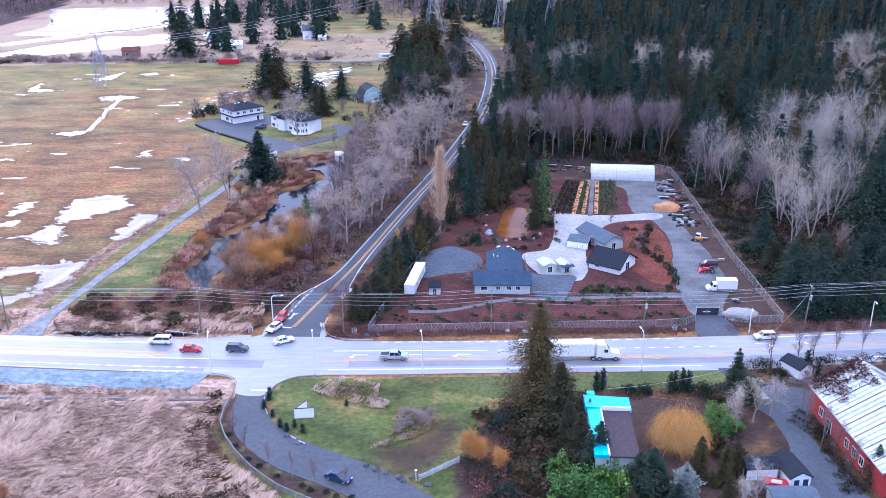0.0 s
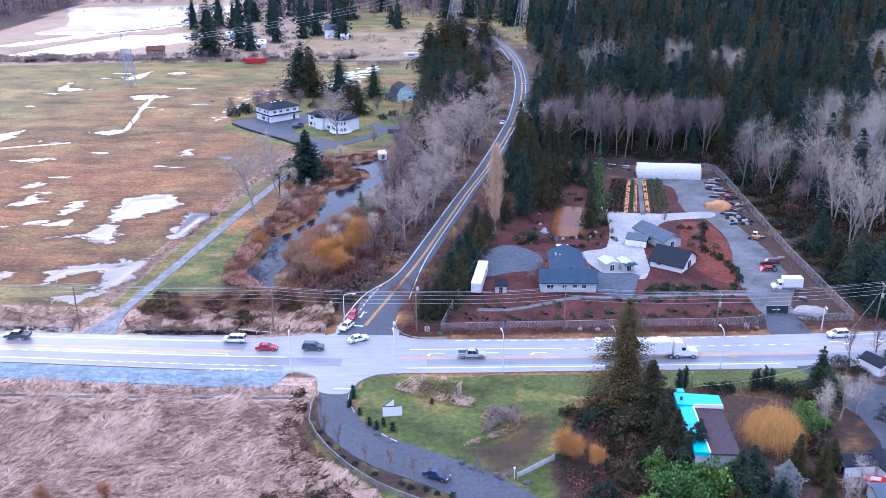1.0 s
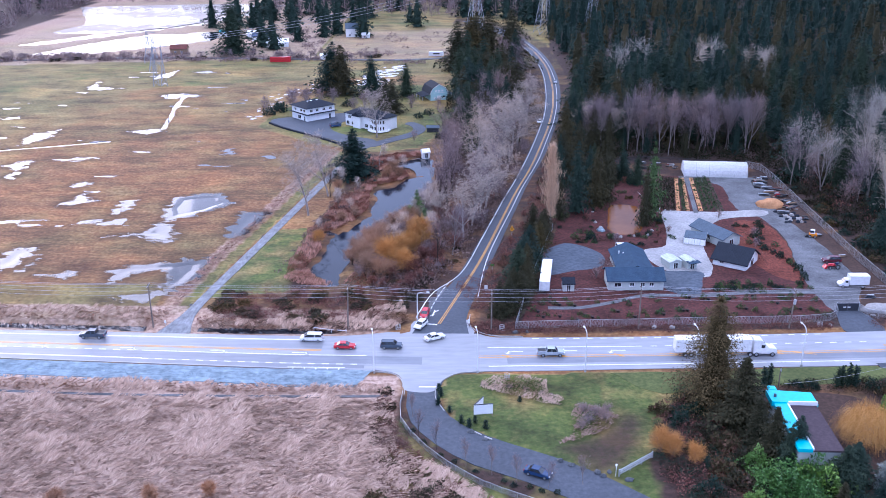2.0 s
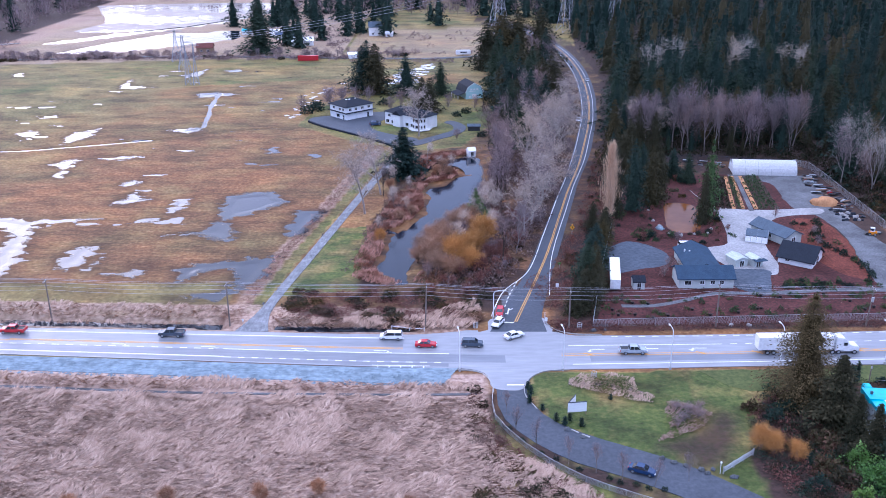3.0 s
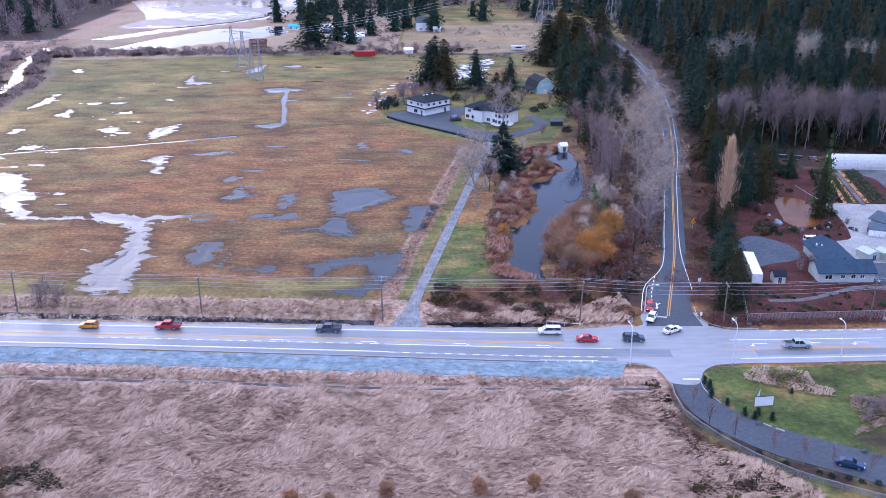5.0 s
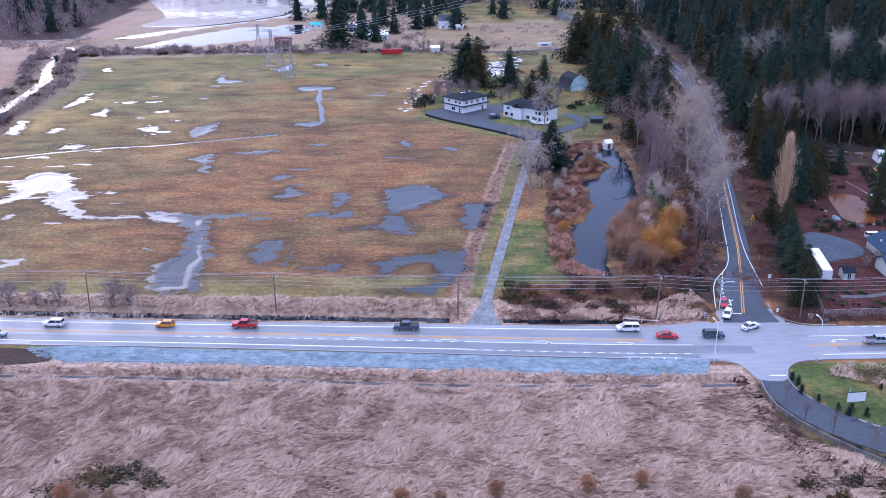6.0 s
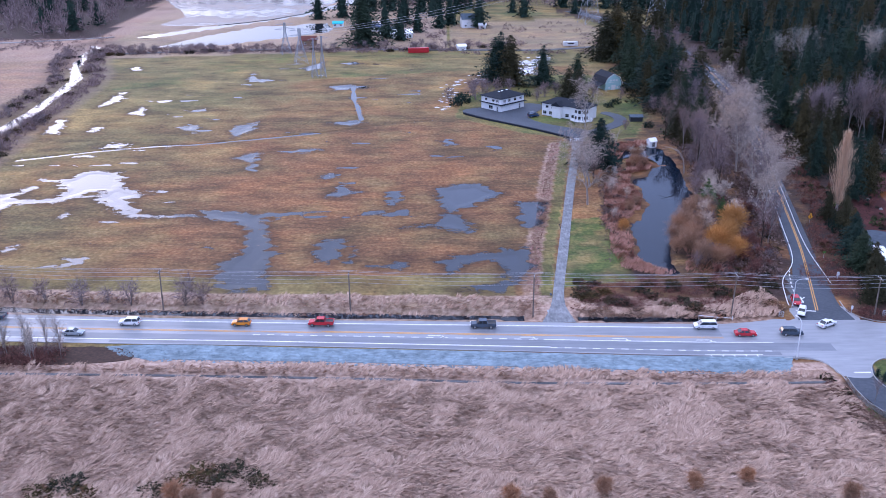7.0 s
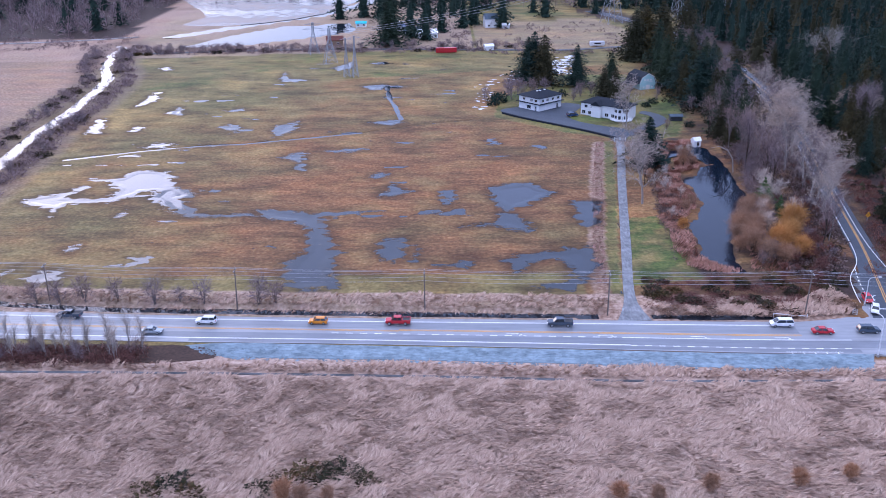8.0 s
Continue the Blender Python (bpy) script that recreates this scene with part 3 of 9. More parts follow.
LOT = [(-69.8, 339.2), (-74.4, 340.2), (-75.2, 345.2), (-79.8, 354.2), (-89.9, 363.8), (-100.6, 373), (-111.7, 383.8), (-114.4, 392), (-110.8, 396), (-104.6, 398.2), (-96.5, 400), (-89.3, 404), (-84, 405.5), (-78.5, 402), (-78.8, 396.6), (-82.6, 388), (-86.6, 382), (-86.2, 376.6), (-82.3, 369.4), (-74.1, 362.4), (-66.8, 358.2), (-65.4, 351.5)]
LOOP = [(-67.5, 352.5), (-62, 358.4), (-56.6, 364.4), (-52.6, 369.6), (-51.4, 375), (-52.6, 380.5), (-55.5, 384.5), (-53, 388), (-48.4, 383), (-46.2, 375.5), (-47.6, 368), (-52, 361.2), (-58.6, 354.4), (-65.2, 346.8), (-68.5, 347.5)]
DITCH = [(-278.7, 320.2), (-253.3, 331.4), (-233.6, 337.8), (-216.8, 340.4), (-189.7, 349.5), (-172.3, 355.9)]
DITCH_FADE = [(-172.3, 355.9), (-145.3, 369.6), (-123.9, 376.6)]
DITCH_UP = [(-167, 446), (-164.1, 416.6), (-160.8, 400.3), (-157.3, 377)]
BROOK_W = [(-330, 207), (-260, 200), (-221.1, 194.3), (-180.5, 191.8), (-143.3, 189.8), (-104.3, 187.7)]
BROOK_E = [(-92, 187.1), (-61, 186.2)]
RIVER = [(-288, 190), (-296, 240), (-299.3, 289.9), (-301, 323.9), (-304.9, 358.5), (-305.3, 395.8), (-309.5, 443.7), (-313.9, 474.8), (-327, 507.5), (-334.4, 543.8), (-340, 580)]
POND = [(-71.6, 221.5), (-70.2, 228.7), (-68.9, 234), (-69.4, 240.2), (-68.4, 246.3), (-72.2, 250.6), (-69, 254), (-65.4, 250.5), (-63.2, 258), (-60.4, 265), (-59, 272.5), (-59, 280), (-60.5, 288), (-57.7, 292.3), (-54, 294.4), (-51, 303.5), (-47, 307.5), (-40.5, 310), (-42.2, 294), (-43.6, 276), (-46.4, 263), (-50.5, 252), (-55.8, 243), (-60.6, 232), (-62.6, 222), (-62.4, 212), (-63.5, 209.6), (-66, 210.8), (-69, 216)]
POND_UP = [(-64.4, 315), (-61.2, 321.5), (-56.8, 325), (-51.3, 328.4), (-46.4, 331.5), (-41.6, 329), (-41.6, 318), (-40.6, 308), (-47, 305.5), (-49.5, 312), (-53, 317), (-57.8, 314), (-60, 309.8), (-59.8, 301.7), (-62.1, 296.5), (-64.6, 304.4)]
YARD_POND = [(11.4, 253.5), (13.2, 263), (14.8, 272.5), (18, 275), (23.6, 272.5), (23.2, 262), (22, 255), (19.6, 249.6), (15.6, 248), (13, 248.8)]
DRIVE_REEDS = [(-101.6, 200), (-97.5, 234), (-92, 267), (-88.6, 290.6), (-84.5, 314), (-80.5, 336)]
PUDDLES = []


def flooded(*outline):
    PUDDLES.append(outline)


flooded((-274.8, 273.4), (-271.4, 277.2), (-265.1, 279.9), (-260.6, 287.4), (-256.8, 287.3), (-259.6, 279.7), (-260.7, 276.9), (-254.2, 274.9), (-247.5, 276.4), (-247.7, 285.2), (-253.2, 293.4), (-249.9, 297.8), (-247.7, 306.3), (-235.5, 305.2), (-231.5, 299.1), (-229.1, 287.6), (-220.3, 280.2), (-219.5, 284.3), (-211.6, 282.2), (-219.0, 278.4), (-222.5, 274.5), (-219.8, 267.3), (-216.2, 263.4), (-209.6, 257.6), (-216.1, 256.3), (-220.3, 259.4), (-226.9, 267.5), (-234.7, 274.9), (-233.6, 281.8), (-238.3, 281.9), (-240.7, 275.1), (-245.6, 270.8), (-251.5, 269.9), (-257.6, 269.5), (-258.6, 263.2), (-258.5, 257.5), (-262.3, 265.9), (-267.6, 268.2))
flooded((-239.7, 258.5), (-237.2, 264.1), (-235.4, 259.9), (-237.2, 256.9))
flooded((-198, 261.8), (-192.8, 263.8), (-176.5, 258.1), (-173.1, 243.5), (-168.1, 226.1), (-169.3, 216.4), (-166.3, 202.4), (-179.6, 202.8), (-181.5, 220.5), (-178.3, 228.4), (-179.6, 246), (-185, 252.4), (-192.9, 254.6))
flooded((-212, 256.6), (-203.6, 256.4), (-196, 258.5), (-196, 261), (-203.6, 258.6), (-212, 258.8))
flooded((-158.1, 236.4), (-151, 238.4), (-149.5, 225.6), (-152.6, 219.4), (-157.6, 223.8))
flooded((-125, 283), (-110.6, 288.6), (-106.7, 280.6), (-103.4, 277.6), (-109.7, 269.3), (-119.3, 258.9), (-113.1, 244.1), (-115, 240.9), (-125.9, 246.8), (-135, 245.7), (-135.4, 247.1), (-124.9, 250.6), (-122.7, 259), (-124.6, 272.5))
flooded((-100, 269), (-90.5, 267.6), (-95.2, 245.9), (-98.4, 244.6), (-100.8, 248.4))
flooded((-142.5, 277.1), (-137, 281.6), (-134.4, 272.8), (-138.9, 266.4))
flooded((-160.9, 276.5), (-155.7, 288.3), (-153.9, 282.1), (-148.9, 279), (-156.8, 273.5))
flooded((-123.8, 220.9), (-120.3, 224.8), (-113.3, 225.8), (-98.2, 230.4), (-100.5, 212.8), (-107, 200.3), (-120, 202), (-110, 205.5), (-107, 212.9), (-109.5, 219.8), (-117, 218.8), (-118.9, 214), (-121.7, 211.8))
flooded((-147.7, 231.8), (-146.1, 229.6), (-146.9, 219.6), (-148.4, 220.8))
flooded((-199.4, 320.2), (-191.3, 329), (-188, 302.2), (-191.7, 305.7), (-192.3, 314.1))
flooded((-209.6, 361.9), (-208.6, 369.4), (-200.2, 376.8), (-198.9, 359.7), (-205.4, 350.1))
flooded((-284.3, 358.6), (-287.6, 384.6), (-283.9, 384.4), (-277.9, 358.3))
flooded((-278.9, 403.4), (-278.9, 435.7), (-275.8, 438.1), (-272.7, 416.9), (-277, 405.6))
flooded((-259.7, 390.6), (-259.6, 407), (-255, 402.3), (-252.9, 388.3))
flooded((-268.5, 362.5), (-266.4, 370.9), (-263.3, 366), (-264.4, 360.5))
flooded((-254.3, 336.2), (-248.4, 344.1), (-242.8, 341.4), (-247.1, 335.9))
flooded((-247.6, 209.3), (-244.1, 216.4), (-238.5, 217), (-238, 210.1), (-242.2, 206.3))
flooded((-232.1, 364.7), (-229.5, 374.1), (-220.2, 363.3), (-227.8, 360.8))
flooded((-179.7, 448), (-168.6, 450.2), (-155, 444), (-166.6, 439.3), (-174.7, 437.1))
flooded((-172, 371.5), (-156.8, 377), (-155.2, 371), (-161.6, 367.4))
flooded((-294.2, 498.9), (-290.4, 505.3), (-285.6, 493.5), (-289.4, 490.5))
flooded((-223.9, 474.6), (-223.3, 485.4), (-217.7, 466.9), (-203.8, 461.8), (-220.4, 458.4))
flooded((-244, 231.4), (-241.3, 234.8), (-240, 232.2), (-242.2, 229.7))
flooded((-254.5, 214), (-252.8, 218.5), (-250.5, 215.5), (-252.5, 212))
flooded((-124.3, 341), (-117.8, 341.5), (-117, 336.8), (-121, 335.8))
flooded((-198.9, 496.9), (-189.6, 513.4), (-189.4, 493.1), (-194.9, 487))
flooded((-187, 328.8), (-170.4, 333), (-168, 330), (-178.4, 326))
flooded((-164.8, 298.1), (-160.1, 301.6), (-159, 294.7), (-162.6, 291.9))
flooded((-142.2, 217.6), (-131.8, 221), (-133.4, 215.5))
flooded((-104, 466), (-98, 480), (-94, 474), (-100, 458))
flooded((-236, 397), (-229, 400), (-226, 396), (-233, 394))
flooded((-181, 507), (-172, 513), (-166, 508), (-175, 503))


# ---- the ground: one sheet to the horizon ----
def spaced(lo, hi, step, far_lo, far_hi, grow=1.12):
    mid = list(np.arange(lo, hi + step / 2, step))
    s, a, b = step, [], []
    x = lo
    while x > far_lo:
        s *= grow
        x -= s
        a.append(x)
    s, x = step, hi
    while x < far_hi:
        s *= grow
        x += s
        b.append(x)
    return np.array(a[::-1] + mid + b)


def road_edge(pts, x):
    return np.interp(x, [p[0] for p in pts], [p[1] for p in pts])


FARPOND = [(-301.1, 569.9), (-282.2, 611.5), (-252.4, 655), (-205.7, 668), (-197.5, 633.2), (-222, 607.5), (-257.7, 580.1), (-287, 571)]
FARCREEK = [(-318.9, 609.1), (-298.9, 635), (-270.7, 671.1), (-235, 710.9), (-206, 778.6), (-190, 840)]
FARFLOOD = [(-363.1, 824.2), (-225.8, 837.8), (-223.4, 765.1), (-242.8, 712), (-280, 672), (-322, 672), (-318, 727.3)]
WATER_Z = -0.04


def land(X, Y):
    """Height of the ground, and its cover: how green, how reedy, how earthy."""
    fine, broad = waves(X, Y, 3.5, 11), waves(X, Y, 26, 31)
    Z = 0.07 + 0.035 * fine + 0.03 * broad
    green = 0.04 + 0.12 * waves(X, Y, 60, 51)
    green = green + 0.28 * np.clip((-185 - X) / 60, 0, 1) * (Y > 195) + 0.22 * np.clip((Y - 330) / 90, 0, 1)
    green = np.where((Y > 462.5 + (X + 200) * 0.24 + 2.5 * fine) & (X > -315), 0.6 + 0.25 * broad, green)
    green = np.where((Y < 212) & (X < -105), np.maximum(green, 0.5), green)
    reed, earth = np.zeros(X.shape), np.zeros(X.shape)
    rag = waves(X, Y, 8, 71) * 2.7 + waves(X, Y, 2.6, 81) * 2.0
    pool = np.full(X.shape, -6.0)
    for p in PUDDLES:
        q = np.array(p)
        size = math.sqrt(abs(np.dot(q[:, 0], np.roll(q[:, 1], 1)) - np.dot(q[:, 1], np.roll(q[:, 0], 1))) / 2)
        d = inside(p, X, Y) + rag * min(0.4, 0.12 + size / 60) + 0.3
        pool = np.maximum(pool, np.clip(d, -6, 4))
        Z = np.where(d > -4, np.minimum(Z, 0.05 + 0.05 * np.clip(-d - 2, 0, 3) - 0.05 * np.clip(d - 2.2, 0, 6)), Z)
        earth = np.maximum(earth, 0.3 * np.clip((d + 3.5) / 3, 0, 1))
    # small wet hollows strewn over the meadow
    hollow = np.clip(waves(X * 0.36, Y, 6, 401, 4) - 0.47 + 0.06 * waves(X, Y, 70, 411), 0, 1) * (inside([(-290, 300), (-285, 450), (-310, 520), (-130, 530), (-116, 420), (-100, 330), (-100, 205), (-180, 205), (-250, 225)], X, Y) > 0)
    pool = np.maximum(pool, np.where(hollow > 0, -1.2 + 26 * hollow, -6))
    # channels
    for line, half, depth in ((DITCH, 0.8, 0.35), (DITCH_UP, 0.9, 0.3), (DITCH_FADE, 0.6, 0.2)):
        d = half - off_line(line, X, Y) + rag * 0.2
        pool = np.maximum(pool, np.clip(d * 1.6, -6, 4) - (1.5 if line is DITCH_FADE else 0))
        Z = np.minimum(Z, 0.05 - depth * np.clip(d + 0.6, 0, 1.5))
    for line in (BROOK_W, BROOK_E):
        d = off_line(line, X, Y)
        Z = np.minimum(Z, -1.1 + np.clip(d - 0.9 + rag * 0.12, 0, 2.6) * 0.6)
    d = off_line(RIVER, X, Y) + rag * 0.3
    Z = np.where(d < 40, np.minimum(Z, -1.0 + np.clip(d - 1.5, 0, 9) * 0.33), Z)
    bank = np.clip(1.2 - np.abs(d - 10) / 9, 0, 1)
    earth = np.maximum(earth, 0.5 * bank)
    reed = np.maximum(reed, 0.6 * bank)
    far_bank = (X < -318 - (Y - 300) * 0.05)
    reed = np.where(far_bank, 0.42 + 0.2 * broad, reed)
    green = np.where(far_bank, 0.1, green)
    for p, deep in ((POND, 1.2), (POND_UP, 1.2), (YARD_POND, 0.6), (FARPOND, 0.8)):
        d = inside(p, X, Y) + rag * (0.55 if p in (POND, POND_UP) else 0.4) - (0.3 if p in (POND, POND_UP) else 0)
        Z = np.where(d > -4, np.minimum(Z, -0.02 - deep * np.clip((d + 1) / 3, 0, 1)), Z)
    d = 5.5 - off_line(FARCREEK, X, Y) + rag
    Z = np.where(d > -3, np.minimum(Z, -0.25 * np.clip(d + 1, 0, 3)), Z)
    flood = inside(FARFLOOD, X, Y)
    Z = np.where(flood > 0, -0.085 + 0.075 * waves(X, Y, 9, 91), Z)
    beyond = (Y > 545 + 0.12 * (X + 200)) & (X < -120)
    reed = np.where(beyond, np.maximum(reed, 0.6 + 0.3 * broad), reed)
    # verges, reed marsh, wood floor
    n, s = road_edge(ROAD_N, X), road_edge(ROAD_S, X)
    reed = np.where((Y > n) & (Y < n + 14) & (X < -48), np.clip(0.75 + 0.3 * fine, 0, 1), reed)
    reed = np.where((Y < s - 3) & (X < -44), 0.95, reed)
    grove = inside([(-92, 186), (-46, 186), (-40, 193), (-10, 320), (8, 405), (8, 560), (-30, 560), (-32, 420), (-44, 345), (-66, 338), (-76, 250), (-79, 206)], X, Y)
    earth = np.where(grove > 0, np.clip(0.5 + 0.35 * rag, 0.1, 1.1), earth)
    strip = inside([(-91.5, 205), (-84.6, 250), (-74.5, 252), (-76.5, 232), (-76, 209)], X, Y)
    earth = np.where(strip > -2, np.clip(-strip / 2, 0, 1) * earth, earth)
    green = np.where(strip > -2, 0.78 + 0.32 * waves(X, Y, 7, 171) + 0.12 * rag, green)
    d = off_line([(-98.6, 195), (-94.8, 225.5), (-88.4, 262), (-83, 297), (-78.6, 324), (-76.6, 338)], X, Y)
    reed = np.where((off_line(DRIVE_REEDS, X, Y) < 2.4) & (d > 1.5), 0.5, reed)
    green = np.where(d < 1.7, 0.68, green)
    garden = inside([(-118, 380), (-114, 410), (-90, 470), (-30, 470), (-36, 380), (-48, 345), (-66, 338), (-90, 352)], X, Y)
    green = np.where(garden > 0, 0.72 + 0.2 * broad, green)
    verge = np.minimum(off_line(SIDE_W, X, Y), off_line(SIDE_E, X, Y))
    earth = np.where((verge < 9) & (Y > 196), np.clip(0.8 + 0.3 * rag, 0.4, 1), earth)
    east_side = inside([(-29, 183.5), (110, 190), (120, 330), (60, 340), (12, 330), (-12, 262), (-24, 215)], X, Y)
    earth = np.where(east_side > 0, np.clip(1.0 + 0.35 * rag, 0.6, 1.5), earth)
    wood = np.maximum(inside([(22, 322), (78, 326), (78, 190), (400, 240), (700, 1000), (60, 1000), (26, 600), (26, 480), (14, 400), (4, 330)], X, Y),
                      inside([(-450, 600), (-352, 610), (-368, 860), (-420, 1000), (-900, 1000), (-900, 620)], X, Y))
    earth = np.where(wood > 0, 1.6, earth)
    corner = inside([(13, 165), (56, 169), (100, 174), (100, 90), (2, 90), (0, 128), (2, 138), (4, 146), (10, 156)], X, Y)
    earth = np.where(corner > 0, np.clip(0.95 + 0.4 * rag, 0.4, 1.4), earth)
    track = inside([(-44, 150), (-30, 140), (-6, 138), (6, 150), (6, 112), (-40, 112)], X, Y)
    green = np.where(track > 0, 0.78 + 0.2 * rag * 0.4, green)
    reed = np.where(track > 0, 0, reed)
    border = inside([(-43, 156), (-43.3, 150), (-42, 144), (-38, 138), (-33, 132), (-27, 127), (-14, 120), (-9, 120), (-20, 128), (-29, 133), (-36, 139.5), (-41, 147), (-42.3, 153)], X, Y)
    earth = np.where(border > -0.4, np.clip(1.0 + 0.3 * rag, 0.6, 1.4), earth)
    lawn = inside([(-37, 158), (-34, 165.5), (14, 166.5), (11, 156), (4, 147), (-4, 138), (-15, 135), (-26, 140), (-33, 147)], X, Y)
    reed = np.where(lawn > -1, 0, reed)
    earth = np.where(lawn > 0, 0, earth)
    green = np.where(lawn > 0, 0.9 - 0.035 * np.clip(X, 0, 14) + 0.3 * waves(X, Y, 9, 611) + 0.1 * rag, green)
    worn = inside([(-14.7, 138.4), (-9.9, 141), (-5.5, 143.8), (-2.5, 147.5), (0.6, 150), (1.6, 147), (0.4, 141), (-1, 138.6), (-5.2, 132.4), (-8.4, 131.8), (-11.5, 135.6)], X, Y)
    earth = np.where(worn > -1.5, np.maximum(earth, 0.85 * np.clip((worn + 1.5) / 3, 0, 1)), earth)
    pasture = inside([(-118, 545), (-30, 545), (-10, 600), (-30, 680), (-118, 660)], X, Y)
    reed = np.where(pasture > 0, 0.35, reed)
    # rising wood to the right, low hills at the end of the plain
    Z = Z + 24 * np.clip((X - 90 - (Y - 330) * 0.02) / 420, 0, 1) ** 1.3 * np.clip((Y - 200) / 300, 0, 1)
    Z = Z + 60 * np.clip((Y - 950) / 1500, 0, 1) ** 1.2
    # made ground is level
    for a, b in ((ROAD_N, ROAD_S),):
        flat = (Y < n + 1.5) & (Y > s - 1.5)
        Z = np.where(flat, -0.08, Z)
    level = np.zeros(X.shape, bool)
    for a, b in ((SIDE_W, SIDE_E), (DRIVE_W, DRIVE_E), (SOUTH_W, SOUTH_E)):
        level |= inside(a + b[::-1], X, Y) > -0.6
    level |= (inside(LOT, X, Y) > -1) | (inside(LOOP, X, Y) > -1)
    level |= (inside([(-19, 187), (76, 192), (75, 316), (47, 324), (17, 320), (-4, 255)], X, Y) > 0) & (inside(YARD_POND, X, Y) < -3)
    return np.where(level, -0.08, Z), green, reed, earth, np.where(level, -6.0, pool)


gx = spaced(-300, -72, 1.0, -3500, -73)
gx = np.concatenate((gx[gx <= -72], np.arange(-70.2, 82, 1.8), spaced(80, 82, 1.8, 79, 3500, 1.12)[3:]))
gx = np.unique(gx)
gy = spaced(162, 468, 1.0, -2500, 4500, 1.055)
GX, GY = np.meshgrid(gx, gy)
GZ, g_green, g_reed, g_earth, g_pool = land(GX, GY)
nx, ny = len(gx), len(gy)
idx = np.arange(nx * ny).reshape(ny, nx)
quads = np.stack((idx[:-1, :-1], idx[:-1, 1:], idx[1:, 1:], idx[1:, :-1]), -1).reshape(-1, 4)
ground_me = mesh_np("ground", np.stack((GX, GY, GZ), -1).reshape(-1, 3), quads, M["ground"])
cover = ground_me.color_attributes.new("cover", "FLOAT_COLOR", "POINT")
cover.data.foreach_set("color", np.stack((g_green, g_reed, g_earth, np.ones_like(g_green)), -1).astype(np.float32).ravel())
pool_at = ground_me.attributes.new("pool", "FLOAT", "POINT")
pool_at.data.foreach_set("value", g_pool.astype(np.float32).ravel())
ground_me.shade_smooth()
structure("ground", ground_me, "flat wet winter meadow of brown and olive grass", "ground")


def height_at(x, y):
    j, i = int(np.searchsorted(gx, x)), int(np.searchsorted(gy, y))
    return float(GZ[min(i, ny - 1), min(j, nx - 1)])


# ---- water ----
for k, p in enumerate(PUDDLES):
    (x0, y0), (x1, y1), z = np.min(p, 0), np.max(p, 0), WATER_Z - 0.002 * k
    sheet = [(x0 - 1.5, y0 - 1.5, z), (x1 + 1.5, y0 - 1.5, z), (x1 + 1.5, y1 + 1.5, z), (x0 - 1.5, y1 + 1.5, z)]
    tagged(new("puddle", mesh_from("puddle", sheet, [(0, 1, 2, 3)], M["puddle"])), "shallow flood puddle lying in the meadow grass", "puddle", "puddles in the meadow")
wide = lambda line, w: ([(x - w, y) for x, y in line], [(x + w, y) for x, y in line])
tall = lambda line, w: ([(x, y - w) for x, y in line], [(x, y + w) for x, y in line])
for line, w, z, lab in ((DITCH, 2.2, -0.15, "narrow water-filled ditch across the meadow"), (DITCH_UP, 2.0, -0.12, "short water-filled ditch in the meadow")):
    a, b = tall(line, w) if line is DITCH else wide(line, w)
    structure("water_ditch", ribbon("water_ditch", a, b, z - 0.3, z, M["puddle"], 6), lab, "ditch")
for line in (BROOK_W, BROOK_E):
    a, b = tall(line, 1.8)
    structure("water_brook", ribbon("water_brook", a, b, -1.2, -0.8, M["puddle"], 6), "roadside brook between reedy banks", "brook")
a, b = wide(RIVER, 7)
structure("water_river", ribbon("water_river", a, b, -1.3, -0.55, M["puddle"], 6), "slough of still water between brushy banks", "river")
structure("water_pond", blot("water_pond", POND, -0.35, M["pond"], 0.3, 2.5, 2), "dark still pond below bare trees", "pond")
structure("water_pond_upper", blot("water_pond_upper", POND_UP, -0.36, M["pond"], 0.3, 2.5, 2), "dark still upper end of the pond below the white shed", "pond")
structure("water_yard_pond", blot("water_yard_pond", YARD_POND, 0.045, M["mud_pond"], 0.25, 0.2, 1, 0.2), "small brown muddy garden pond", "pond")
structure("water_far_pond", blot("water_far_pond", FARPOND, -0.3, M["puddle"], 1, 4, 6), "long pale pond beyond the meadow", "pond")
a, b = wide(FARCREEK, 12)
structure("water_far_creek", ribbon("water_far_creek", a, b, -0.6, -0.22, M["puddle"], 10), "narrow far creek", "creek")
structure("water_far_flood", blot("water_far_flood", FARFLOOD, 0.06, M["wet_stubble"], 2, 6, 8), "wide flooded stubble field in the distance", "flood")



def snow_patches(name, areas, label):
    """Thin ragged sheets of melting snow: lobed discs joined in one mesh."""
    r = np.random.RandomState(17)
    V, T, k = [], [], 0
    for poly, count, lo, hi in areas:
        P = np.array(poly)
        c = r.rand(count * 6, 2) * (P.max(0) - P.min(0)) + P.min(0)
        c = c[inside(poly, c[:, 0], c[:, 1]) > 0][:count]
        for x, y in c:
            n = 14
            a = np.arange(n) / n * 2 * math.pi
            rad = r.uniform(lo, hi) * (0.45 + 0.9 * r.rand(n)) * np.array((1.3, 1.0))[:, None]
            ring = np.stack((x + np.cos(a) * rad[0], y + np.sin(a) * rad[1]), -1)
            zz = height_at(x, y) + 0.1
            V.append(np.concatenate(([(x, y, zz + 0.06)], np.c_[ring, np.full(n, zz - 0.05)])))
            T.append(np.array([(k, k + 1 + i, k + 1 + (i + 1) % n) for i in range(n)]))
            k += n + 1
    return tagged(new(name, mesh_np(name, np.concatenate(V), np.concatenate(T), M["snow"])), label, "snow", "", "stuff")


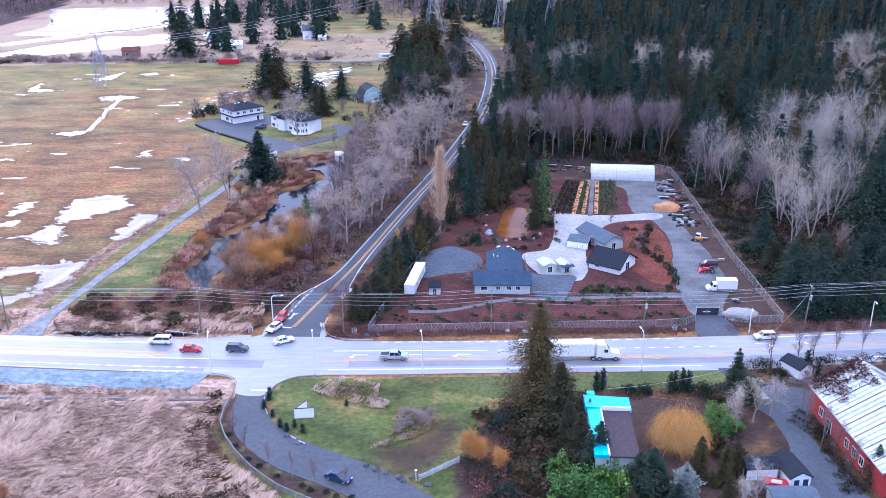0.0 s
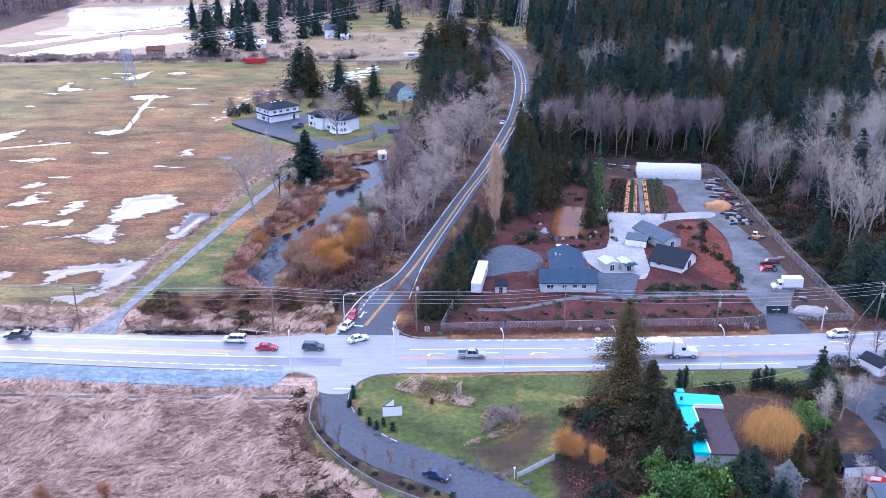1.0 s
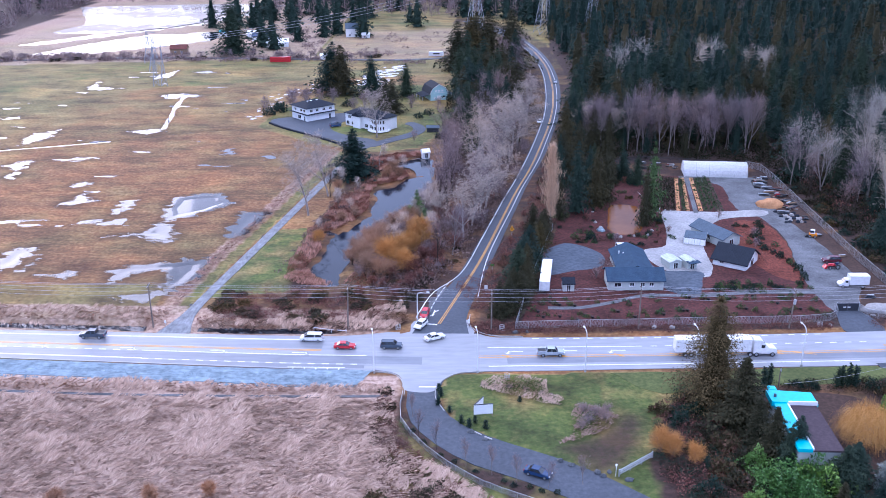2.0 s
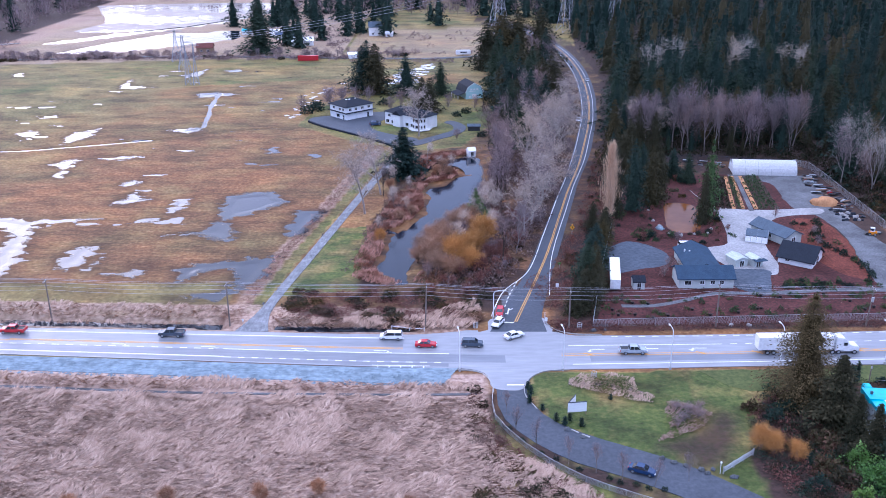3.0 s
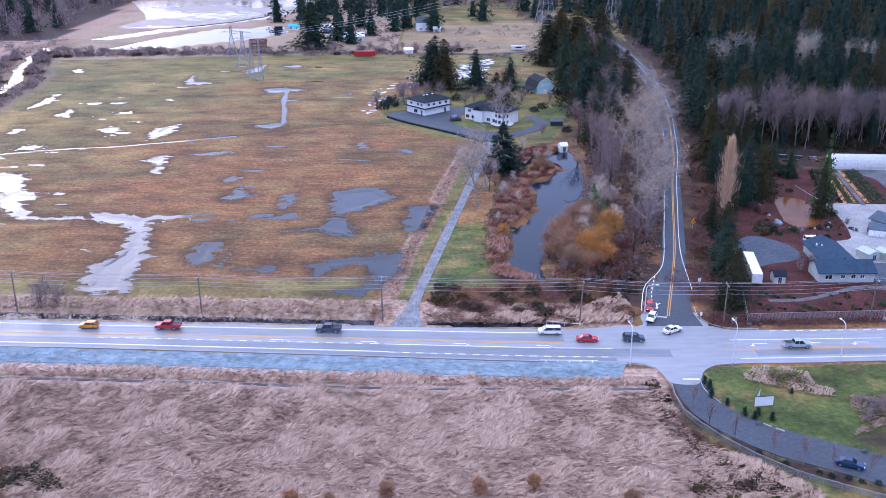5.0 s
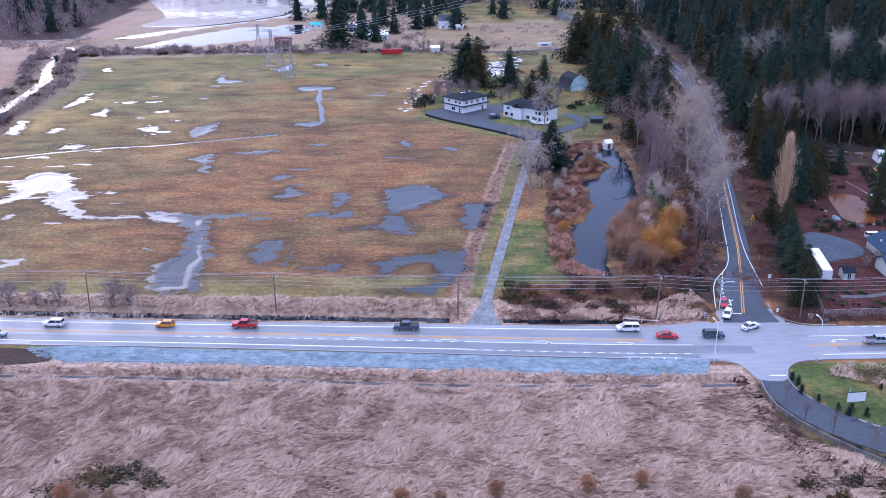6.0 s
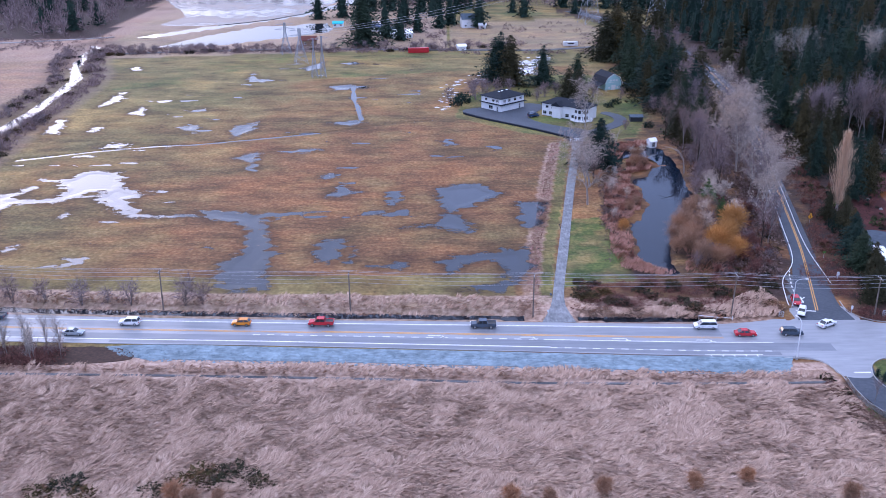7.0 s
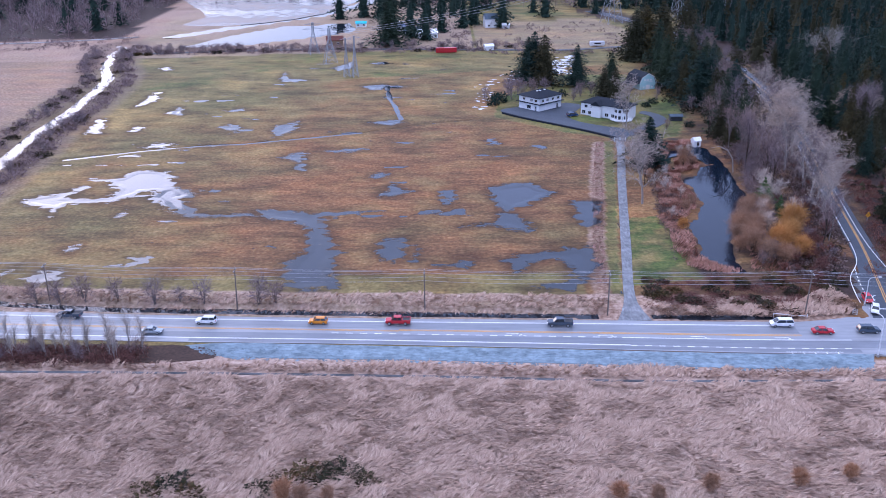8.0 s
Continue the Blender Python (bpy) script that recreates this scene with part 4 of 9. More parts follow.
snow_patches("snow_patches", [([(-87, 467), (-72, 471), (-63, 515), (-64, 531), (-76, 520), (-85, 494)], 95, 0.5, 1.9), ([(-127, 396), (-121, 392), (-117, 420), (-113, 444), (-119, 444), (-125, 420)], 26, 0.3, 1.1), ([(-128, 440), (-104, 446), (-98, 462), (-118, 462)], 14, 0.5, 1.4), ([(-110, 470), (-98, 468), (-94, 480), (-104, 482)], 12, 0.4, 1.2)], "melting snow patches lying in the grass by the farm")

# ---- roads ----
road = structure("road", ribbon("road", ROAD_N, ROAD_S, -0.3, 0.06, M["asphalt"], 4), "pale wet two-lane highway with turning lanes", "road")
side_road = structure("road_side", ribbon("road_side", SIDE_W, SIDE_E, -0.3, 0.056, M["asphalt_dark"], 4), "dark asphalt side road curving up through the trees", "road")
structure("road_corner_west", blot("corner", [(-64, 182), (-50, 184.2), (-44, 187.5), (-41.5, 192.5), (-37, 192), (-36, 183), (-40, 178), (-60, 180)], 0.048, M["asphalt"], 0.05, 0, 1, 0.3), "asphalt flare of the junction", "road")
structure("road_corner_east", blot("corner", [(-18, 181), (-26, 182.8), (-29, 186), (-30.2, 191), (-34, 191), (-36, 184), (-30, 178), (-20, 179)], 0.044, M["asphalt"], 0.05, 0, 1, 0.3), "asphalt flare of the junction", "road")
structure("road_layby", blot("layby", [(-41, 190), (-45, 197), (-46, 203), (-43, 208), (-39, 211), (-35.5, 211), (-36, 200)], 0.04, M["gravel"], 0.2, 0, 1, 0.3), "gravel pull-out beside the side road", "layby")
south_drive = structure("road_south", ribbon("road_south", SOUTH_W, SOUTH_E, -0.3, 0.052, M["asphalt_dark"], 3), "curving asphalt access drive with a pale kerb", "road")
structure("road_corner_south", blot("corner", [(-52, 167.5), (-46.5, 166.3), (-44, 164), (-43, 159), (-38, 158), (-36.5, 160), (-35, 163.5), (-32, 165.8), (-27, 166.8), (-30, 170), (-45, 170)], 0.058, M["asphalt"], 0.03, 0, 1, 0.3), "asphalt mouth of the access drive", "road")
structure("road_farm", ribbon("road_farm", DRIVE_W, DRIVE_E, -0.3, 0.05, M["gravel_drive"], 4), "straight grey gravel farm drive", "road")
structure("pavement_lot", blot("lot", LOT, 0.055, M["asphalt_dark"], 0.15, 0, 2, 0.3), "dark asphalt forecourt of the farm houses", "forecourt")
structure("road_farm_loop", blot("farm_loop", LOOP, 0.05, M["asphalt_dark"], 0.1, 0, 1.5, 0.3), "asphalt drive curving round the long white house", "road")
structure("gravel_shoulder", ribbon("shoulder", [(-196, 174), (-185, 174.8), (-150, 172.6), (-114, 170.4), (-75, 167.7), (-50, 166.9)], [(-192, 170.5), (-183, 168.4), (-150, 166.6), (-114, 164.2), (-72, 161.2), (-53, 160.6)], -0.4, 0.14, M["gravel_blue"], 3), "broad shoulder of crushed blue-grey rock", "shoulder")
a, b = tall([(-260, 164.4), (-231.3, 163.2), (-184.5, 161.5), (-138.4, 159.2), (-104.7, 157), (-65.6, 156.2), (-46, 156.4)], 0.35)
structure("ground_bank", blot("bank", [(-262, 176), (-230, 175), (-196, 173.6), (-188, 170), (-196, 166.5), (-225, 167), (-262, 169)], 0.16, M["soil"], 0.8, 0, 2, 0.3), "dark earth bank below the highway", "bank")
structure("path_marsh", ribbon("path_marsh", a, b, 0, 0.16, M["gravel"], 6), "narrow pale track along the marsh", "track")


def line_mark(name, pts, w, mat_key, z, parent, dash=0.0, gap=0.0):
    """Painted lines on a road, one piece a dash."""
    c = curve_through(pts, 1.0)
    seg = np.r_[0, np.cumsum(np.hypot(*np.diff(c, axis=0).T))]
    at = lambda s: np.array((np.interp(s, seg, c[:, 0]), np.interp(s, seg, c[:, 1])))
    s = 0.0
    while s < seg[-1] - 0.5:
        e = min(seg[-1], s + (dash or 60))
        ss = np.linspace(s, e, max(2, int((e - s) / 3)))
        p = np.array([at(q) for q in ss])
        d = np.gradient(p, axis=0)
        nrm = np.stack((-d[:, 1], d[:, 0]), -1) / (np.linalg.norm(d, axis=1)[:, None] + 1e-9) * w / 2
        v = [(*q, z) for q in p + nrm] + [(*q, z) for q in p - nrm]
        n = len(p)
        part(name, mesh_from(name, v, [(n + i, n + i + 1, i + 1, i) for i in range(n - 1)], M[mat_key]), None, parent)
        s = e + (gap if dash else 0)


def lane(f, x0, x1, step=12):
    """A line along the highway, the part f of its width from the far edge."""
    xs = np.arange(x0, x1 + 0.1, (x1 - x0) / max(1, round((x1 - x0) / step)))
    return [(x, road_edge(ROAD_N, x) * (1 - f) + road_edge(ROAD_S, x) * f) for x in xs]


# the newer, darker surface of the near lane, and the worn seam beside it
structure("road_near_lane", ribbon("near_lane", lane(0.62, -420, -40), lane(0.84, -420, -40), 0.02, 0.064, M["asphalt_near"], 4), "darker resurfaced near lane of the highway", "road")
structure("road_near_lane", ribbon("near_lane", lane(0.62, -22, 300), lane(0.8, -22, 300), 0.02, 0.064, M["asphalt_near"], 4), "darker resurfaced near lane of the highway", "road")
structure("road_far_lane", ribbon("far_lane", lane(0.17, -420, -62), lane(0.4, -420, -62), 0.02, 0.064, M["asphalt_mid"], 4), "worn far lane of the highway", "road")
structure("road_edge_strip", ribbon("edge_strip", lane(0.875, -196, -52), lane(0.975, -196, -52), 0.02, 0.064, M["asphalt_near"], 4), "dark asphalt edge beside the rock shoulder", "road")
RZ = 0.078
for f, x0, x1, w, key, dash, gap in (
        (0.13, -420, -62, 0.34, "white_line", 0, 0), (0.05, -16, 50, 0.3, "white_line", 1.5, 1.5), (0.10, 66, 280, 0.3, "white_line", 0, 0),
        (0.47, -420, -150, 0.2, "yellow_line", 0, 0), (0.50, -420, -150, 0.2, "yellow_line", 0, 0),
        (0.44, -150, -62, 0.22, "yellow_line", 0, 0), (0.47, -150, -62, 0.22, "yellow_line", 0, 0),
        (0.60, -165, -100, 0.28, "white_line", 1.6, 1.6), (0.60, -100, -52, 0.28, "white_line", 0, 0),
        (0.845, -420, -100, 0.36, "white_line", 0, 0), (0.86, -100, -52, 0.32, "white_line", 1.5, 1.5),
        (0.32, -26, 6, 0.28, "white_line", 0, 0), (0.32, 6, 58, 0.26, "white_line", 1.5, 1.8),
        (0.57, -28, 60, 0.2, "yellow_line", 0, 0), (0.62, -28, 60, 0.2, "yellow_line", 0, 0),
        (0.42, 60, 280, 0.2, "yellow_line", 0, 0), (0.46, 60, 280, 0.2, "yellow_line", 0, 0),
        (0.87, -26, 52, 0.32, "white_line", 0, 0), (0.86, 66, 280, 0.32, "white_line", 0, 0)):
    line_mark("lane_line", lane(f, x0, x1), w, key, RZ, road, dash, gap)
for x in (-22, -10, 2, 14, 26, 36):
    y = road_edge(ROAD_N, x) * 0.405 + road_edge(ROAD_S, x) * 0.595
    line_mark("hatch_bar", [(x - 1.0, y + 0.7), (x + 1.0, y - 0.5)], 0.4, "yellow_line", RZ + 0.004, road)
line_mark("hatch_bar", [(30, 177.6), (44, 174.4)], 0.25, "yellow_line", RZ + 0.004, road)


def turn_arrow(x, f, way):
    y = road_edge(ROAD_N, x) * (1 - f) + road_edge(ROAD_S, x) * f
    s = way
    v = [(x - 2.2 * s, y - .14), (x + .9 * s, y - .14), (x + .9 * s, y + .14), (x - 2.2 * s, y + .14), (x + .5 * s, y + .14), (x + .9 * s, y + .14), (x + 1.3 * s, y - .75), (x + .9 * s, y - .75), (x + .4 * s, y - .7), (x + 1.9 * s, y - .7), (x + 1.2 * s, y - 1.35)]
    me = mesh_from("turn_arrow", [(*p, RZ) for p in v], [(0, 1, 2, 3), (7, 6, 5, 4), (8, 9, 10)], M["white_line"])
    part("turn_arrow", me, None, road)


for x in (-20.6, -9, 1.5):
    turn_arrow(x, 0.44, -1)
for x in (-66, -84, -104, -124):
    turn_arrow(x, 0.53, 1)
turn_arrow(68, 0.3, 1), turn_arrow(76, 0.27, 1)
# the ladder of bars before the access drive
for y in (166.6, 168.0):
    line_mark("bar_mark", [(-68, y + 0.35), (-56, y)], 0.2, "white_line", RZ, road)
for i in range(5):
    line_mark("bar_mark", [(-66.8 + 2.4 * i, 166.4), (-66.8 + 2.4 * i, 168)], 0.24, "white_line", RZ + 0.003, road)
line_mark("stop_line", [(-40.2, 160.2), (-36.8, 160.2)], 0.5, "white_line", 0.066, south_drive)
# side road paint
shift = lambda f: [(a[0] * (1 - f) + b[0] * f, a[1] * (1 - f) + b[1] * f) for a, b in zip(SIDE_W, SIDE_E)]
line_mark("lane_line", [(-37.0, 189)] + shift(0.52)[3:], 0.2, "yellow_line", 0.07, side_road)
line_mark("lane_line", [(-36.5, 189)] + shift(0.58)[3:], 0.2, "yellow_line", 0.07, side_road)
line_mark("lane_line", [(-42.2, 192), (-41.2, 197), (-38.4, 207)] + shift(0.08)[3:], 0.2, "white_line", 0.07, side_road)
line_mark("lane_line", [(-27.6, 204)] + shift(0.78)[3:], 0.18, "white_line", 0.07, side_road)
line_mark("lane_line", [(-39.8, 192.5), (-37.4, 204), (-34.8, 213)], 0.25, "white_line", 0.07, side_road, 1.2, 1.2)
line_mark("stop_line", [(-41.6, 189.2), (-37.2, 188.6)], 0.45, "white_line", 0.07, side_road)
line_mark("lane_arrow", [(-38.4, 193), (-37.9, 196.5)], 0.3, "white_line", 0.07, side_road)
line_mark("lane_arrow", [(-38.0, 195.4), (-37.0, 196.2)], 0.3, "white_line", 0.073, side_road)
line_mark("lane_arrow", [(-38.9, 193.4), (-38.0, 193.9)], 0.3, "white_line", 0.073, side_road)


def kerb(pts, parent_label):
    c = curve_through(pts, 1.0)
    d = np.gradient(c, axis=0)
    nrm = np.stack((-d[:, 1], d[:, 0]), -1) / np.linalg.norm(d, axis=1)[:, None] * 0.075
    me = ribbon("kerb", [tuple(p) for p in c + nrm], [tuple(p) for p in c - nrm], -0.1, 0.17, M["concrete"], 3)
    structure("kerb", me, parent_label, "kerb")


kerb([(-52, 166.6), (-47, 166), (-44.4, 164), (-43.2, 160), (-43, 157)], "pale concrete kerb round the junction corner")
kerb([(-27, 166.6), (-32, 165.9), (-35.2, 163.4), (-36.6, 160), (-36.8, 156), (-35, 151)], "pale concrete kerb round the lawn corner")
kerb([(-18, 182.6), (-24, 182.9), (-28, 185), (-29.8, 189), (-29.6, 194)], "pale concrete kerb round the junction corner")


# ---- plants ----
def unit(v):
    return v / (np.linalg.norm(v, axis=-1, keepdims=True) + 1e-9)


def diamonds(base, along, side, length, width, bend=None):
    """One pointed leaf or spray of two triangles for every row."""
    n = len(base)
    mid = base + along * (length * 0.55)[:, None]
    if bend is not None:
        mid = mid - bend * 0.45
    tip = base + along * length[:, None]
    if bend is not None:
        tip = tip - bend * 1.25
    v = np.stack((base, mid + side * (width / 2)[:, None], tip, mid - side * (width / 2)[:, None]), 1).reshape(-1, 3)
    k = np.arange(n)[:, None] * 4
    return v, np.concatenate((k + [0, 1, 2], k + [0, 2, 3]), 1).reshape(-1, 3)


def darts(base, along, side, length, width):
    """One hanging triangle for every row."""
    n = len(base)
    near = base + along * (length * 0.25)[:, None]
    v = np.stack((near + side * (width / 2)[:, None], base + along * length[:, None], near - side * (width / 2)[:, None]), 1).reshape(-1, 3)
    return v, np.arange(n * 3).reshape(-1, 3)


def limb_mesh(name, segs, material, sides=5):
    """Tapered limbs: rows of start, end and the two radii."""
    V, F = [], []
    for a, b, r0, r1 in segs:
        a, b = np.array(a), np.array(b)
        d = unit(b - a)
        u = unit(np.cross(d, (0.3, 0.9, 0.1)))
        w = np.cross(d, u)
        k = len(V)
        for p, r in ((a, r0), (b, r1)):
            for i in range(sides):
                t = 2 * math.pi * i / sides
                V.append(p + (u * math.cos(t) + w * math.sin(t)) * r)
        F += [(k + i, k + (i + 1) % sides, k + sides + (i + 1) % sides, k + sides + i) for i in range(sides)]
    return mesh_from(name, V, F, material, True)


def conifer_crown(seed, height, radius, boughs, sprays, droop=0.35, bare=0.08, power=0.85, wide=1.0, fine=1.0):
    """Boughs in ragged tiers, each clad with small hanging sprays."""
    r = np.random.RandomState(seed)
    tiers = max(8, int(height * 0.9))
    u = bare + (1 - bare) * (np.arange(boughs) + r.rand(boughs)) / boughs
    u = np.clip(np.round(u * tiers) / tiers * 0.6 + u * 0.4, 0, 0.985)
    az = r.rand(boughs) * 2 * math.pi
    reach = radius * ((1 - u) ** power * (0.55 + 0.55 * r.rand(boughs)) + 0.04)
    reach *= (0.75 + 0.45 * r.rand(tiers + 2))[np.round(u * tiers).astype(int)] * (1 + 0.28 * np.sin(2 * az + seed + 7 * u) * np.cos(3 * az - 11 * u))
    k = sprays
    n = boughs * k
    f = ((np.arange(k) + 1.0) / k)[None].repeat(boughs, 0).ravel() * (0.85 + 0.3 * r.rand(n))
    U, A, R = u.repeat(k), az.repeat(k), reach.repeat(k)
    out = np.stack((np.cos(A), np.sin(A), np.zeros(n)), -1)
    lat = np.stack((-np.sin(A), np.cos(A), np.zeros(n)), -1)
    off = r.randn(n) * 0.20 * R * (1.15 - 0.7 * f)
    p = out * (R * f)[:, None] + lat * off[:, None]
    p[:, 2] = U * height + R * (0.18 * f - droop * f * f) + 0.12 * r.randn(n)
    d = unit(out * 0.8 + lat * (np.sign(off) * 0.7)[:, None] + r.randn(n, 3) * 0.3 + np.stack((np.zeros(n), np.zeros(n), -droop * (0.4 + f)), -1))
    side = unit(np.cross(d, np.stack((0.4 * r.randn(n), 0.4 * r.randn(n), np.ones(n)), -1)))
    size = fine * (0.20 * R + 0.35) * (0.6 + 0.8 * r.rand(n))
    V, T = darts(p - d * (size * 0.4)[:, None], d, side, size * 1.3, size * 0.75 * wide)
    rings, seg = 9, 11
    hu = np.linspace(bare + 0.01, 0.8, rings)[:, None].repeat(seg, 1)
    ha = np.linspace(0, 2 * math.pi, seg, endpoint=False)[None].repeat(rings, 0) + np.arange(rings)[:, None] * 0.3
    hr = radius * 0.42 * ((1 - hu) ** power + 0.02) * (0.5 + 0.8 * r.rand(rings, seg)) * np.where(np.arange(rings) % 2, 0.8, 1.1)[:, None]
    hv = np.stack((np.cos(ha) * hr, np.sin(ha) * hr, hu * height - droop * hr * 0.45), -1).reshape(-1, 3)
    hi = np.arange(rings * seg).reshape(rings, seg)
    p_, q_, s_, t_ = hi[:-1], np.roll(hi[:-1], -1, 1), np.roll(hi[1:], -1, 1), hi[1:]
    ht = np.concatenate((np.stack((p_, q_, s_), -1).reshape(-1, 3), np.stack((p_, s_, t_), -1).reshape(-1, 3)))
    V, T = np.concatenate((V, hv)), np.concatenate((T, ht + len(V)))
    v, t = darts(np.array([[0, 0, height * 0.92]] * 6), unit(r.randn(6, 3) * 0.15 + [0, 0, 1]), unit(r.randn(6, 3) * [1, 1, 0]), np.full(6, height * 0.09), np.full(6, height * 0.03))
    return np.concatenate((V, v)), np.concatenate((T, t + len(V)))


def conifer(name, seed, height, radius, key, label, whorls=18, sprays=24, droop=0.35, bare=0.06, power=0.85, bark="bark_dark", wide=1.0, fine=1.0):
    t = thing(name, pose(0, 0, 0), label, "tree", "conifers")
    v, f = conifer_crown(seed, height, radius, whorls, sprays, droop, bare, power, wide, fine)
    part("trunk", limb_mesh("trunk", [((0, 0, -0.3), (0, 0, height * 0.55), height * 0.014 + 0.05, height * 0.009), ((0, 0, height * 0.55), (0, 0, height * 0.97), height * 0.009, 0.02)], M[bark], 6), None, t)
    part("crown", mesh_np("crown", v, f, M[key]), None, t)
    return t


def branching(seed, height, spread, levels=4, upright=0.5, first=0.25, forks=4, leaders=1, stout=1.0):
    """Limbs of a bare tree: rows of start, end, radii; and the ends that carry twigs."""
    r = np.random.RandomState(seed)
    segs, ends = [], []

    def grow(p, d, length, rad, level):
        n = (6, 3, 2)[min(level, 2)]
        for i in range(n):
            d = unit(d + r.randn(3) * (0.07 if level == 0 else 0.22) + np.array((0, 0, 0.10 * upright)))
            q = p + d * length / n
            segs.append((p, q, rad * (1 - 0.7 * i / n), rad * (1 - 0.7 * (i + 1) / n)))
            if level >= levels - 2 or level == 0 and i == n - 1:
                ends.append((q, d, level, length))
            if level < levels - 1 and (i > 0 or level > 0):
                for _ in range(forks if level == 0 else 2):
                    az = r.rand() * 2 * math.pi
                    o = np.array((math.cos(az), math.sin(az), 0))
                    nd = unit(o * spread + d * (0.35 + upright) + (0, 0, 0.25 * upright))
                    k = (0.62 - 0.07 * i) if level == 0 else 0.55
                    grow(q, nd, length * k * (0.75 + 0.5 * r.rand()), rad * (1 - 0.7 * (i + 1) / n) * 0.6 + 0.01, level + 1)
            p = q

    for i in range(leaders):
        az = 2 * math.pi * (i + r.rand() * 0.5) / leaders
        lean = np.array((math.cos(az) * 0.22, math.sin(az) * 0.22, 1)) if leaders > 1 else np.array((0.02, 0.02, 1.0))
        grow(np.array((0.0, 0.0, -0.3)), unit(lean), height * 0.8, (height * 0.010 + 0.04) * stout, 0)
    return segs, ends


def bare_tree(name, seed, height, spread, key, bark, label, per_end=7, upright=0.5, forks=4, leaders=1, twig=0.10, width=0.05, droop=0.0, levels=4, category="tree", stout=1.0):
    t = thing(name, pose(0, 0, 0), label, category, "bare trees")
    segs, ends = branching(seed, height, spread, levels, upright, 0.25, forks, leaders, stout)
    r = np.random.RandomState(seed + 99)
    part("trunk", limb_mesh("trunk", [s for s in segs if s[2] > (0.02 if levels > 2 else 0.035)], M[bark], 3 if len(segs) > 250 else 4), None, t)
    P = np.array([e[0] for e in ends]).repeat(per_end, 0)
    D = np.array([e[1] for e in ends]).repeat(per_end, 0)
    n = len(P)
    L = height * twig * (0.5 + r.rand(n))
    A = unit(D * 0.55 + r.randn(n, 3) * 0.62 + np.array((0, 0, 0.25 * upright - droop * 0.6)))
    S = unit(np.cross(A, r.randn(n, 3)))
    bend = np.zeros((n, 3))
    bend[:, 2] = droop * L
    v, f = diamonds(P, A, S, L, np.full(n, width) * (0.6 + 0.8 * r.rand(n)), bend)
    part("crown", mesh_np("crown", v, f, M[key]), None, t)
    return t


def shrub(name, seed, size, tall, key, label, leaves=420, category="shrub", leaf=0.28):
    """A loose mound of leaves and canes."""
    t = thing(name, pose(0, 0, 0), label, category, "shrubs")
    r = np.random.RandomState(seed)
    d = unit(r.randn(leaves, 3))
    d[:, 2] = np.abs(d[:, 2])
    lump = 0.72 + 0.38 * np.sin(d[:, 0] * 5 + seed) * np.cos(d[:, 1] * 4 + seed * 2) + 0.12 * r.rand(leaves)
    k = (0.55 + 0.45 * r.rand(leaves) ** 0.5) * lump
    p = d * k[:, None] * (size, size, tall)
    a = unit(d + r.randn(leaves, 3) * 0.6)
    s = unit(np.cross(a, r.randn(leaves, 3)))
    v, f = darts(p, a, s, size * leaf * (0.7 + r.rand(leaves)), size * leaf * 0.8 * (0.5 + r.rand(leaves)))
    v[:, 2] = np.maximum(v[:, 2], 0.0)
    part("foliage", mesh_np("foliage", v, f, M[key]), None, t)
    stems = [((0, 0, -0.1), tuple(unit(r.randn(3) * (1, 1, 0.2) + (0, 0, 1.2)) * tall * 0.75), 0.05, 0.015) for _ in range(6)]
    part("stem", limb_mesh("stem", stems, M["bark_dark"], 3), None, t)
    return t


placed = {}


def plant(proto, x, y, scale=1.0, tall=None, turn=None, label=""):
    """The prototype itself stands at its first place, copies at all others."""
    m = pose(x, y, height_at(x, y) - 0.05, 0, 0, random.uniform(0, 360) if turn is None else turn) @ Matrix.Diagonal((scale, scale, tall or scale, 1))
    if proto.name not in placed:
        placed[proto.name] = 1
        proto.matrix_world = m
        ob = proto
    else:
        ob = copy_thing(proto, m)
        ob.scale = m.to_scale()
    if label:
        tagged(ob, label)
    return ob


FIR = [conifer("fir_tree", 10 + i, 24, 8.6, "fir", "tall dark green fir with drooping boughs", 420, 15, 0.35, 0.05, 0.74, fine=0.5) for i in range(3)]
CEDAR = [conifer("cedar_tree", 20 + i, 20, 7.4, "cedar", "brownish green cedar with a pointed ragged crown", 420, 15, 0.5, 0.03, 0.64, fine=0.5) for i in range(3)]
NEARFIR = [conifer("fir_tree", 14 + i, 12, 4.4, "fir", "dense dark green garden fir", 420, 24, 0.3, 0.02, 0.7, fine=0.42) for i in range(2)]
NEARCEDAR = [conifer("cedar_tree", 24 + i, 15, 4.0, "cedar", "bushy olive-brown garden cedar", 480, 24, 0.4, 0.02, 0.6, fine=0.42) for i in range(2)]
SPRUCE = conifer("spruce_tree", 31, 18, 7.4, "fir", "broad dark spruce beside the farm drive", 420, 20, 0.2, 0.04, 0.8, fine=0.6)
BLUE = conifer("blue_spruce", 33, 8, 3.8, "spruce_blue", "silvery blue spruce in the garden", 320, 24, 0.1, 0.03, 0.85, fine=0.42)
BIGCEDAR = conifer("cedar_tree", 41, 23, 6.4, "cedar_brown", "big ragged brownish cedar beside the highway", 820, 36, 0.42, 0.02, 0.72, "bark_dark", 0.7, 0.25)
COLUMN = conifer("cypress", 43, 6, 1.3, "fir", "slim dark upright cypress", 90, 6, -0.4, 0.02, 0.4, fine=0.8)
WOODFIR = [conifer("fir_tree", 50 + i, 26, 8.0, "fir", "dark fir at the edge of the wood", 330, 11, 0.4, 0.08, 0.72, "bark_dark", 1.0, 0.52) for i in range(4)]
